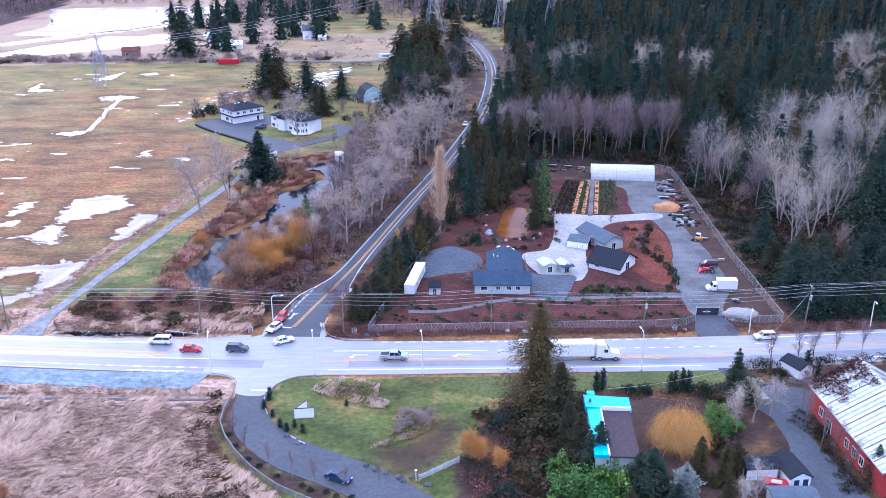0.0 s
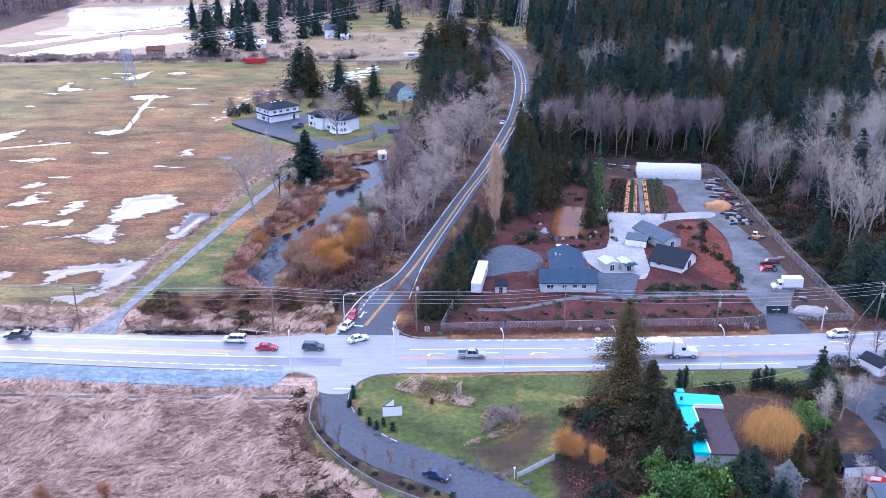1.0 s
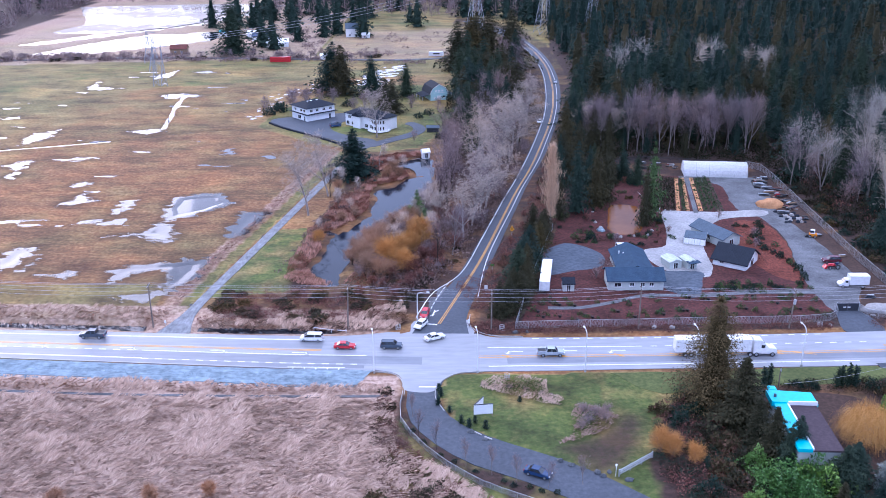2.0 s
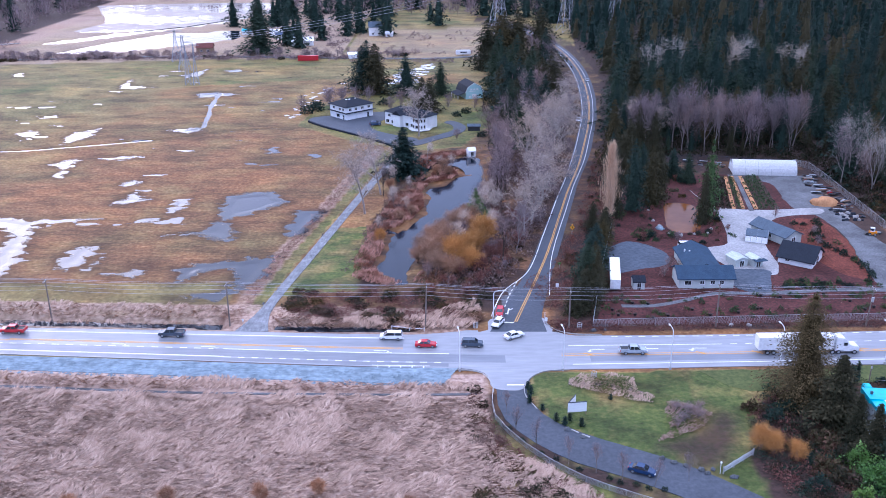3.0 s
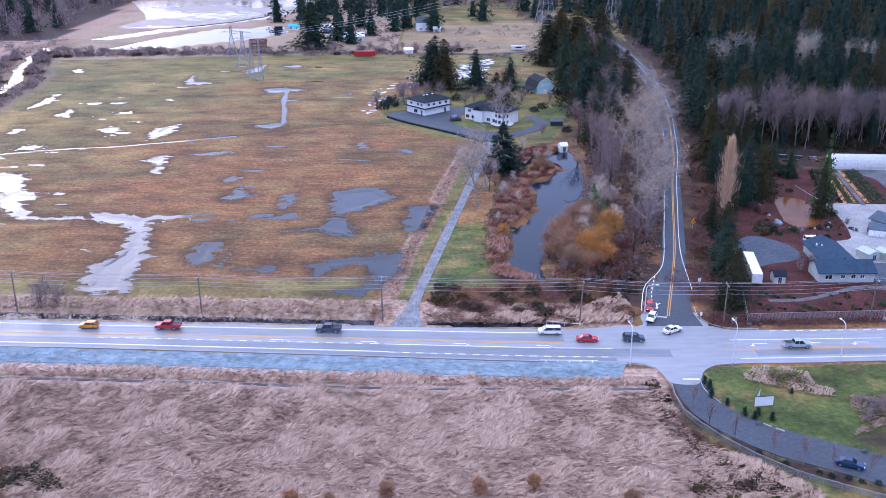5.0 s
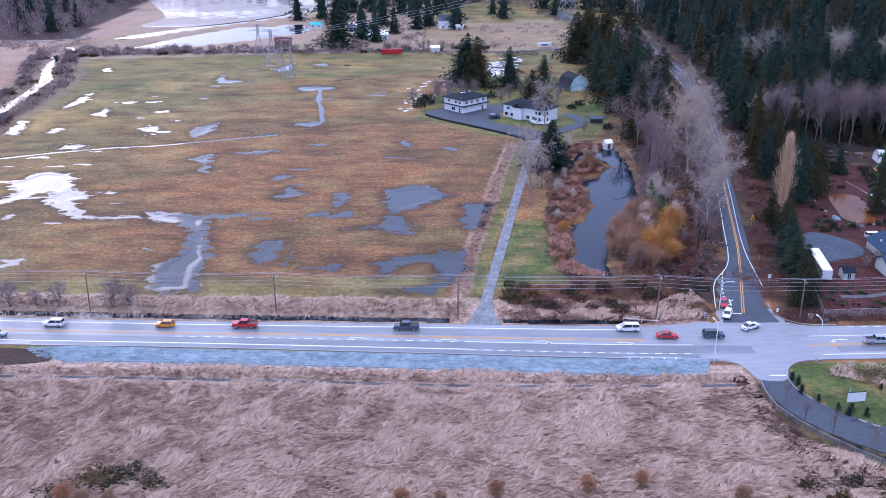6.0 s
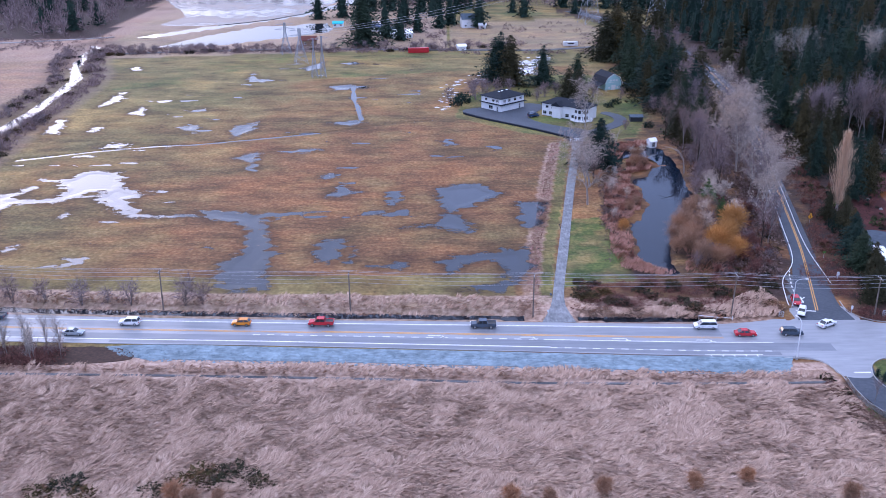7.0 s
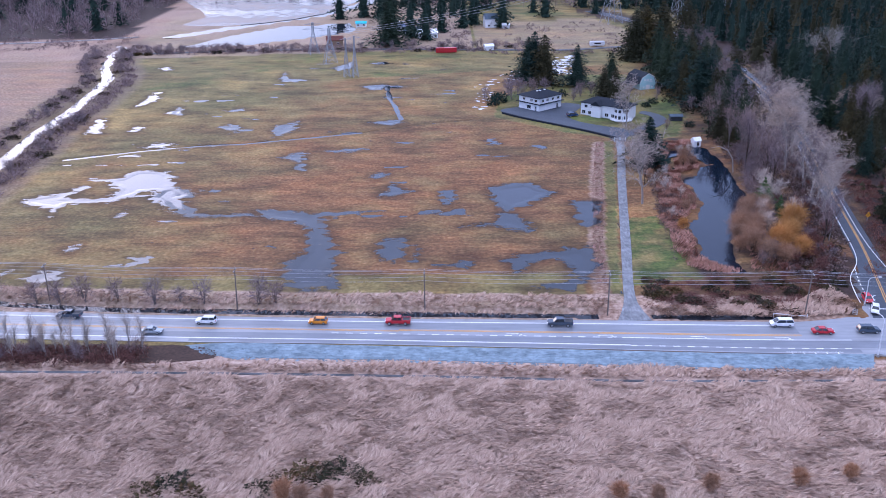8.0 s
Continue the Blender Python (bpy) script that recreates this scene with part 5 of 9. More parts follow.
WOODCEDAR = [conifer("cedar_tree", 60 + i, 23, 7.2, "cedar", "dull olive-brown cedar in the wood", 330, 11, 0.5, 0.05, 0.58, "bark_dark", 1.0, 0.52) for i in range(3)]
COTTON = [bare_tree("cottonwood", 70 + i, 24, 0.9, "twig", "bark_pale", "tall bare grey cottonwood with a wide twiggy crown", 11, 0.42, 2, 1, 0.085, 0.06, 0.12, 3, "tree", 1.7) for i in range(3)]
PALE = [bare_tree("cottonwood", 75 + i, 24, 0.5, "twig_white", "bark_pale", "huge bare cottonwood with pale limbs at the wood's edge", 5, 0.75, 2, 2, 0.14, 0.05, 0, 3, "tree", 1.5) for i in range(3)]
ALDER = [bare_tree("alder_tree", 80 + i, 19, 0.4, "twig_purple", "bark" if i else "bark_dark", "slender bare alder with purplish twigs", 5, 1.0, 2, 1, 0.13, 0.07, 0, 3, "tree", 1.2) for i in range(3)]
SMALLBARE = [bare_tree("bare_tree", 90 + i, 9, 0.7, "twig", "bark", "small bare tree with fine grey branches", 8, 0.55, 2, 1, 0.14, 0.04, 0, 3) for i in range(2)]
THICKET = [bare_tree("bare_shrub", 100 + i, 5, 0.9, "twig_purple", "bark", "leafless tangled thicket shrub", 3, 0.5, 2, 3, 0.27, 0.075, 0, 2, "shrub") for i in range(2)]
RUST = [bare_tree("bare_shrub", 105 + i, 4.5, 1.0, "twig_rust", "bark_dark", "rust-red leafless thicket shrub", 4, 0.5, 2, 3, 0.25, 0.075, 0, 2, "shrub") for i in range(2)]
ORANGE = [bare_tree("willow_shrub", 110 + i, 8, 0.95, "twig_orange", "bark", "leafless orange-twigged willow beside the pond", 12, 0.8, 3, 4, 0.3, 0.06, 0.05, 2) for i in range(2)]
def weeping_willow(seed, reach, strands):
    """Strands rise from the limbs, arch over and hang down as thin ribbons."""
    t = thing("weeping_willow", pose(0, 0, 0), "golden weeping willow with hanging bare twigs", "tree", "bare trees")
    segs, ends = branching(seed, 8.5, 0.9, 3, 0.35, 0.25, 3, 2)
    part("trunk", limb_mesh("trunk", [q for q in segs if q[2] > 0.03], M["bark"], 4), None, t)
    r = np.random.RandomState(seed)
    az, k = r.rand(strands) * 2 * math.pi, np.sqrt(r.rand(strands))
    lump = 1 + 0.14 * np.sin(az * 3 + 1) + 0.10 * np.sin(az * 7)
    out = np.stack((np.cos(az), np.sin(az), np.zeros(strands)), -1)
    top = 9.6 * np.sqrt(np.clip(1 - (k * 0.9) ** 2, 0, 1)) * (0.74 + 0.34 * r.rand(strands))
    p0 = out * (k * reach * lump * 0.6)[:, None]
    p0[:, 2] = top * 0.84
    p0 += r.randn(strands, 3) * (1.0, 1.0, 0.8)
    fall = np.minimum(top * (0.2 + 0.5 * r.rand(strands)), top - 0.6)
    p1 = p0 + out * (0.9 + 0.8 * k)[:, None] * (0.6 + 0.6 * r.rand(strands))[:, None] + np.stack((0.35 * r.randn(strands), 0.35 * r.randn(strands), 0.7 + 0.5 * r.randn(strands)), -1)
    p2 = p1 + out * (0.5 + 0.6 * r.rand(strands))[:, None] * np.array((1, 1, 0)) - np.stack((0.2 * r.randn(strands), 0.2 * r.randn(strands), fall * 0.45), -1)
    p3 = p2 + out * 0.25 * r.rand(strands)[:, None] - np.stack((0.2 * r.randn(strands), 0.2 * r.randn(strands), fall * 0.55), -1)
    side = unit(r.randn(strands, 3) * (1, 1, 0.3)) * (0.007 + 0.008 * r.rand(strands))[:, None]
    v = np.stack((p0, p1 + side, p1 - side, p2 + side, p2 - side, p3), 1).reshape(-1, 3)
    i = np.arange(strands)[:, None] * 6
    part("crown", mesh_np("crown", v, np.concatenate((i + [0, 1, 2], i + [1, 3, 4], i + [1, 4, 2], i + [3, 5, 4]), 1).reshape(-1, 3), M["twig_gold"]), None, t)
    return t


WEEPER = weeping_willow(120, 5.6, 8000)
POPLAR = thing("poplar_tree", pose(0, 0, 0), "tall narrow pale bare poplar", "tree", "bare trees")
part("trunk", limb_mesh("trunk", [((0, 0, -0.3), (0.1, 0, 11), 0.28, 0.16), ((0.1, 0, 11), (0, 0.1, 20), 0.16, 0.03)], M["bark_pale"], 6), None, POPLAR)
pr = np.random.RandomState(131)
pn = 4600
pu, pa = pr.rand(pn) ** 0.85, pr.rand(pn) * 6.283
pw = (1.0 + 0.45 * np.sin(pu * 17 + 2 * pa) + 0.3 * np.sin(pu * 41 + 3 * pa)) * np.sin(math.pi * np.clip(pu * 0.84 + 0.12, 0, 1)) ** 0.7 * np.abs(0.75 * pr.randn(pn))
pb = np.stack((np.cos(pa) * pw, np.sin(pa) * pw, 1.0 + pu * 18.5), -1)
pv, pt_ = diamonds(pb, unit(np.stack((np.cos(pa) * 0.2, np.sin(pa) * 0.2, np.ones(pn)), -1) + pr.randn(pn, 3) * 0.12), unit(pr.randn(pn, 3) * (1, 1, 0.1)), 1.2 + 1.6 * pr.rand(pn), np.full(pn, 0.055))
part("crown", mesh_np("crown", pv, pt_, M["twig_pale"]), None, POPLAR)
TANWILLOW = [bare_tree("willow_shrub", 113 + i, 8, 0.95, "twig_shoot", "bark_dark", "leafless tan-brown willow beside the pond", 11, 0.7, 3, 4, 0.26, 0.05, 0.05, 2) for i in range(2)]
BIRCH = [bare_tree("birch_tree", 118 + i, 10, 0.45, "twig_white", "bark_pale", "slender bare birch with a whitish stem", 4, 0.9, 2, 1, 0.13, 0.035, 0, 3, "tree", 1.3) for i in range(2)]
SHOOT = bare_tree("willow_shoots", 115, 4, 0.7, "twig_shoot", "bark", "low tan willow shoots in the reeds", 26, 0.9, 2, 3, 0.3, 0.05, 0, 2, "shrub")
BRAMBLE = [shrub("bramble_bush", 140 + i, 2.6, 1.7, "bramble", "low dark tangled bramble bush", 440, "shrub", 0.2) for i in range(3)]
GREENBUSH = [shrub("laurel_bush", 150 + i, 2.6, 3.0, "laurel", "bright green rounded evergreen shrub", 1800, "shrub", 0.11) for i in range(2)]
POTPLANT = [shrub("nursery_shrub", 160 + i, 0.8, 1.3, "nursery_green", "young green nursery shrub in a bed", 130, "shrub", 0.28) for i in range(2)]
DARKBUSH = [shrub("evergreen_bush", 170 + i, 2.0, 2.4, "fir", "dense dark evergreen bush", 400, "shrub", 0.2) for i in range(2)]

# trees round the meadow and the farm
for x, y, h in ((-171.4, 569, 34), (-94.4, 451.3, 25), (-97, 455, 22), (-74.5, 441.7, 20), (-57.9, 441.5, 16), (-28, 424, 22), (-27, 396, 24)):
    plant(FIR[int(abs(x)) % 3], x, y, h / 24 * 1.3, h / 24)
for x, y, h in ((-62.2, 407, 15), (-66, 414, 14), (-90, 447, 24), (-26, 516, 29), (-16.1, 520.1, 31), (-3.3, 519.8, 32), (-33, 511, 27), (-7.9, 411.2, 24), (-22, 540, 28), (-10, 430, 20), (-19, 445, 22)):
    plant(CEDAR[int(abs(x)) % 3], x, y, h / 20 * 1.25, h / 20)
plant(SPRUCE, -68.7, 305, 1.15, 17.4 / 18)
# trees between the side road and the yard
for x, y, h in ((3.8, 267.8, 23), (9.9, 285.2, 17), (0.9, 291.4, 19), (13.4, 341.8, 21), (-15.4, 220, 11), (-13.5, 226, 11), (-17.4, 212, 11)):
    plant(FIR[int(abs(y)) % 3], x, y, h / 24 * (1.25 if x < -10 else 0.62), h / 24)
for x, y, h in ((-2, 262, 13), (10.6, 274, 19), (14.4, 279.7, 16.7), (5.6, 318.5, 24), (9, 306, 20), (22.6, 256, 18), (-20.5, 195, 9), (-17.5, 201, 8.5), (-15.4, 207, 7), (-8, 245, 9), (3, 300, 18), (18, 335, 19), (23, 330, 17)):
    plant(CEDAR[int(abs(y)) % 3], x, y, h / 20 * (0.5 if x > 20 and y < 260 else 1.25 if x < -7 else 0.7), h / 20)
for i in range(24):
    y = 193 + 2.7 * i + random.uniform(-1, 1)
    plant(DARKBUSH[i % 2] if i % 3 else CEDAR[i % 2], -21.5 + 0.21 * (y - 193) + random.uniform(-1.5, 3), y, random.uniform(0.8, 1.3) if i % 3 else 0.45, label="dense dark evergreen in the belt beside the side road")
for i in range(12):
    plant((CEDAR + FIR)[i % 6], 3 + 2.3 * i + random.uniform(-1.5, 1.5), random.uniform(296, 316), random.uniform(0.38, 0.6), label="dark conifer behind the nursery beds")
for i in range(26):
    plant(DARKBUSH[i % 2], random.uniform(2, 30), random.uniform(288, 318), random.uniform(0.6, 1.0), label="dark evergreen bush behind the nursery beds")
plant(POPLAR, -5.0, 257.5, 1.4, 1.16)
# the corner garden in front
plant(BIGCEDAR, 16.3, 154.5, 1.4, 0.98)
for i, (x, y, h, w) in enumerate(((19.8, 146.5, 14, 1.4), (20.6, 139.6, 10, 1.1), (22.2, 135.5, 10.5, 1.15), (41.7, 131.4, 8.5, 1.0), (48.4, 133.5, 6.5, 1.1), (45.6, 130, 8, 1.0), (44.6, 124.5, 6, 0.8), (28.6, 121.2, 5.5, 1.2))):
    plant(NEARCEDAR[i % 2], x, y, h / 15 * w, h / 15)
for i, (x, y, h, w) in enumerate(((55.4, 159.5, 10.3, 0.85), (33.4, 128.6, 8, 1.3), (30.6, 126, 9, 1.25), (25.2, 132.6, 10.5, 0.9), (23.4, 131.4, 9.5, 0.85), (36.2, 122.6, 5.5, 1.2))):
    plant(NEARFIR[i % 2], x, y, h / 12 * w, h / 12)
plant(BLUE, 38.2, 126.4, 0.85)
for x, y, s in ((56.9, 156.3, 1.0), (58.2, 157.3, 0.9), (44, 161, 0.75), (45.4, 161.2, 0.8), (46.6, 161, 0.75), (28.5, 161, 0.7), (29.8, 161.4, 0.75), (72.8, 169.5, 0.8), (73.6, 166, 0.7), (43, 160.6, 0.7), (10, 132, 0.5)):
    plant(COLUMN, x, y, s * (2 if x in (56.9, 58.2) else 1.1), s)
for x, y, s in ((19.5, 127, 1.5), (22, 124.5, 1.7), (25.4, 127.6, 1.9), (28, 126, 2.0), (15.5, 122.5, 0.9), (25.6, 130.6, 1.2), (24, 121.5, 1.5), (18.6, 132.6, 1.3), (47.5, 146, 1.3), (49.5, 150.5, 1.2), (51.5, 147.5, 0.9)):
    plant(GREENBUSH[int(y) % 2], x, y, s)
for x, y, s in ((9, 147, 1.1), (12, 143, 1.2), (6, 151, 0.9), (12, 150, 1.2), (15, 139, 1.3), (10, 138, 1.0), (12.5, 131, 1.2), (9.5, 126, 1.1), (31, 122, 1.2), (34, 131, 1.1), (47, 141, 1.2), (49.5, 138, 1.2), (21, 152, 1.1), (23, 155, 0.9), (26, 157, 0.9), (38, 160, 0.8), (50, 160, 0.9), (52, 157, 0.9), (35, 160.5, 0.8), (14, 155, 1.1), (18, 134, 1.3), (15, 128, 1.2)):
    plant(BRAMBLE[int(x) % 3] if int(x + y) % 3 else DARKBUSH[int(y) % 2], x, y, s)
plant(WEEPER, 40.3, 140, 0.82)
for x, y, s in ((3.2, 137.5, 0.55), (5, 136, 0.5), (8.5, 134, 0.45)):
    plant(ORANGE[0], x, y, s)
for x, y, s in ((52, 146, 0.9), (56, 149.5, 1.0), (60, 152, 0.9), (49, 124, 0.9), (46, 122, 0.8), (53, 150, 0.8)):
    plant(BIRCH[int(x) % 2], x, y, s * 1.1, s * 0.85, label="bare garden tree with pale branches")
# the pond grove
for x, y, h in ((-23.3, 297.9, 25), (-14, 322, 25), (-78.5, 265, 22), (-75, 284, 21), (-65.5, 361, 20), (-3.5, 385, 20), (-31, 243, 17), (-28.5, 252, 19), (-26, 262, 21), (-24, 272, 21), (-22.5, 283, 23), (-18, 306, 24), (-12.5, 331, 23), (-10, 346, 21), (-26, 318, 23)):
    plant(COTTON[int(abs(x) + y) % 3], x, y, h / 24 * (0.85 if x > -40 and y < 360 else 0.95), h / 24)
for x, y, h in ((-27, 366, 26), (-25, 380, 24), (-22, 352, 25), (-26, 338, 20), (-29, 352, 25), (-20, 372, 25), (-15, 362, 20), (-23, 395, 26), (-18, 408, 25), (-30, 412, 24), (-12, 392, 19), (-25, 430, 26), (-14, 438, 24), (-32, 440, 25), (-6, 452, 20), (-20, 462, 26), (-10, 478, 24), (-28, 475, 27), (-2, 500, 24), (-18, 495, 26), (-33, 330, 15), (-33, 342, 18)):
    plant((FIR + CEDAR)[int(abs(x) * 3 + y) % 6], x, y, h / 24 * 0.9, h / 24, label="dark conifer in the roadside grove")
for x, y, h in ((-38, 226, 12), (-34, 232, 13), (-28, 262, 17), (-25, 277, 18), (-20, 305, 18), (-15, 318, 18), (-17, 331, 19), (-36, 300, 17), (-32, 312, 17), (-26, 345, 18), (-30, 352, 17), (-38, 340, 15), (-24, 365, 18), (-14, 400, 18), (-20, 385, 19), (-4, 440, 17), (0, 495, 17), (2, 530, 18), (-8, 500, 18), (-74, 283, 10), (-8, 350, 17), (-38, 268, 15), (-36, 276, 17), (-34.5, 284, 17), (-36.5, 293, 16), (-35, 303, 17), (-34, 312, 17), (-36, 320, 16)):
    plant(ALDER[int(abs(x) + y) % 3], x, y, h / 19)
for x, y, s in ((-51.5, 222, 0.95), (-48.6, 226, 0.9), (-46.5, 219, 0.75), (-43, 237, 1.05), (-45.6, 231, 0.8), (-71.8, 241, 0.45)):
    plant(ORANGE[int(abs(x)) % 2], x, y, s, label="leafless orange-twigged willow beside the pond")
for x, y, s in ((-56.5, 217, 0.8), (-57.4, 223.5, 0.85), (-55.5, 230, 0.8), (-52.4, 214.5, 0.7), (-53, 236, 0.85), (-47.5, 247, 0.75), (-46, 254, 0.8), (-66.8, 257, 0.5), (-64.2, 262.5, 0.45), (-56.5, 303, 0.6), (-55, 309, 0.65), (-53, 305, 0.5), (-72, 288, 0.55), (-60.6, 225, 0.62), (-59.6, 231, 0.7), (-57.8, 238, 0.75), (-55, 244, 0.7), (-51.8, 250, 0.75), (-48.6, 257, 0.7)):
    plant(TANWILLOW[int(abs(x)) % 2], x, y, s)
for x, y, s in ((-50, 236, 0.8), (-47, 246, 0.85), (-45, 254, 0.9), (-42, 262, 1.0), (-40, 270, 1.0), (-66, 290, 0.5), (-73, 250, 0.5), (-66, 268, 0.5), (-56, 312, 0.6), (-52, 314, 0.65), (-38, 262, 0.9), (-70, 272, 0.7), (-72, 296, 0.7), (-40, 244, 0.9), (-60, 329, 0.6), (-66, 318, 0.6)):
    plant(SMALLBARE[int(abs(x)) % 2], x, y, s, label="brownish bare sapling by the pond")
for x, y, z, yaw in ((-41.2, 296.5, 0, 150), (-40.6, 298, 0, 165), (-61, 318, 0, 60)):
    snag = thing("birch_snag", pose(x, y, z, 0, 0, yaw), "white bent birch stem arching over the pond", "tree", "bare trees")
    part("trunk", limb_mesh("trunk", [((0, 0, -0.3), (0.6, 0, 4.5), 0.13, 0.11), ((0.6, 0, 4.5), (2.4, 0.2, 7.4), 0.11, 0.09), ((2.4, 0.2, 7.4), (5.2, 0.4, 8.6), 0.09, 0.06), ((5.2, 0.4, 8.6), (8.2, 0.5, 7.9), 0.06, 0.02), ((2.4, 0.2, 7.4), (4.2, -0.9, 8.8), 0.05, 0.015), ((5.2, 0.4, 8.6), (7.0, 1.4, 9.0), 0.04, 0.012)], M["bark_pale"], 5), None, snag)
LIGHTFIR = conifer("fir_tree", 47, 11, 4.2, "fir_light", "light green young fir beside the pond", 200, 12, 0.2, 0.03, 0.8, fine=0.6)
plant(LIGHTFIR, -44.6, 256, 1.0)
plant(LIGHTFIR, -42, 249, 0.7)
plant(LIGHTFIR, 25.6, 262, 1.0, 24 / 11, label="tall light green fir beside the crop beds")
for i in range(54):
    y = random.uniform(203, 262)
    x = float(np.interp(y, (203, 215, 240, 262), (-57, -52, -44, -40))) + random.uniform(0, 1) * 13
    plant(RUST[i % 2], x, y, random.uniform(0.5, 0.95))
for i in range(40):
    y = random.uniform(196, 330)
    side = SIDE_E if i % 3 == 0 else SIDE_W
    x = float(np.interp(y, [p[1] for p in side], [p[0] for p in side])) + (random.uniform(2.5, 6) if i % 3 == 0 else -random.uniform(2.5, 7))
    plant((RUST + BRAMBLE)[i % 5], x, y, random.uniform(0.35, 0.7), random.uniform(0.3, 0.5))
for i in range(34):
    r = random.random()
    x, y = -36 + 30 * r + random.uniform(-7, 1.5), 214 + 120 * r + random.uniform(-8, 12)
    plant(THICKET[i % 2], x, y, random.uniform(0.5, 1.0))
for i in range(30):
    y = random.uniform(212, 318)
    x = float(np.interp(y, (212, 236, 256, 280, 300, 318), (-58, -55.5, -47, -42, -37, -37))) + random.uniform(0, 6)
    plant(THICKET[i % 2], x, y, random.uniform(0.7, 1.3), label="brown leafless brush at the pond's edge")
for i in range(9):
    plant(TANWILLOW[i % 2], random.uniform(-54, -42), random.uniform(214, 262), random.uniform(0.35, 0.6))
for i in range(26):
    x = random.uniform(-90, -52)
    plant(BRAMBLE[i % 3], x, random.uniform(190.5, 206) - (x + 70) * 0.05, random.uniform(0.7, 1.15), 0.6)
for i in range(14):
    plant(BRAMBLE[i % 3], random.uniform(-50, -40), random.uniform(196, 222), random.uniform(0.6, 1.0), 0.55)
for x, y, s in ((-117, 402, 1.2), (-113, 408, 1.3), (-108, 413, 1.3), (-103, 418, 1.2), (-115, 414, 1.1), (-109, 421, 1.2), (-98, 424, 1.1), (-120, 410, 1.0), (-104, 428, 1.0), (-92, 428, 1.0), (-80, 410, 0.9), (-76, 418, 1.0), (-84, 420, 1.0), (-70, 424, 0.9), (-50, 396, 0.8), (-46, 402, 0.9), (-42, 412, 0.8), (-54, 415, 0.9), (-32, 388, 0.9), (-40, 360, 0.8), (-50, 356, 0.6)):
    plant(THICKET[int(abs(x)) % 2] if int(y) % 3 else DARKBUSH[int(abs(x)) % 2], x, y, s * 1.4, label="garden shrub round the farm houses")
# brush in the hedge lines and along the slough
for i in range(70):
    x = -330 + 250 * random.random()
    plant(THICKET[i % 2] if i % 3 else BRAMBLE[i % 3], x, 549 + (x + 200) * 0.03 + random.uniform(-5, 10), random.uniform(0.8, 1.6), random.uniform(0.7, 1.1))
for i in range(75):
    k = random.random()
    y = 300 + 250 * k
    x = float(np.interp(y, [p[1] for p in RIVER], [p[0] for p in RIVER])) + random.choice((-1, 1)) * random.uniform(6, 13)
    plant(THICKET[i % 2] if i % 2 else BRAMBLE[i % 3], x, y, random.uniform(0.7, 1.5), random.uniform(0.6, 1.0))
for x, y, s in ((-232, 197, 0.75), (-226, 197.5, 0.8), (-218, 197, 0.7), (-209, 196, 0.75), (-197, 195.5, 0.7), (-184, 195, 0.85), (-180, 195.5, 0.7), (-238, 198, 0.7), (-250, 200, 0.8), (-203, 196.5, 0.5)):
    plant(THICKET[int(abs(x)) % 2], x, y, s * 2.0, s * 1.7, label="leafless grey shrub on the brook bank")
for i in range(22):
    plant(THICKET[i % 2], random.uniform(-262, -204), random.uniform(166.5, 173), random.uniform(0.5, 0.9), label="grey leafless brush on the highway bank")
for x, y, s in ((-228, 171.5, 0.85), (-221, 171, 0.9), (-216, 170.5, 0.8), (-212, 171.8, 0.95), (-207, 171, 0.9), (-204, 170.2, 0.95), (-233, 172, 0.85), (-240, 172.5, 0.9), (-224.5, 169.5, 0.7), (-209, 168.8, 0.7), (-246, 173, 0.9)):
    plant(BIRCH[int(abs(x)) % 2], x, y, s * 0.9, s)
for x, y, s in ((-185, 124.5, 1.1), (-189, 122.5, 1.0), (-181.5, 122, 1.0), (-170.5, 122.5, 0.9), (-166.5, 124.5, 1.0), (-163, 126.5, 1.2), (-159.5, 127, 1.2), (-156, 126.5, 0.9), (-153.5, 124.5, 0.9), (-46, 123, 1.2), (-42, 119, 1.3), (-38, 124, 1.1), (-50, 118, 1.1), (-46, 114, 1.1), (-47.5, 141, 0.8), (-46.5, 147, 0.8), (-45.5, 152, 0.8), (-46.5, 158, 0.8), (-44.5, 134, 0.9), (-40, 130, 0.9), (-36, 127, 0.9), (-33, 123, 1.0)):
    plant(BRAMBLE[int(abs(x)) % 3], x, y, s * (1.3 if x < -60 else 0.8), s * 0.7)
for x, y, s in ((-166, 119.5, 0.4), (-163, 118.5, 0.35), (-159, 119, 0.3), (-112, 119, 0.35), (-106, 118.5, 0.3), (-97, 121, 0.35), (-82, 122, 0.35), (-73, 124, 0.3), (-58, 119, 0.35)):
    plant(SHOOT, x, y, s * 2.4)
# lawn and drive plants
for x, y, s in ((-36.2, 153.5, 0.32), (-35.8, 156.5, 0.34), (-36.2, 158.7, 0.3), (-34, 150.6, 0.24), (-31.8, 146.8, 0.3), (-30.3, 145.4, 0.3), (-29.2, 147.0, 0.26), (-27.3, 145, 0.3), (-20.4, 154.5, 0.22)):
    plant(COLUMN, x, y, s * 1.7, s)
for x, y in ((-39.5, 142.5), (-36.2, 138), (-31, 133), (-26.6, 130.5), (-22.5, 128.5), (-17.5, 126.6), (-11.5, 127.8), (-41, 149)):
    plant(ALDER[int(abs(x)) % 3], x, y, 0.2, 0.27, label="young bare street tree beside the access drive")
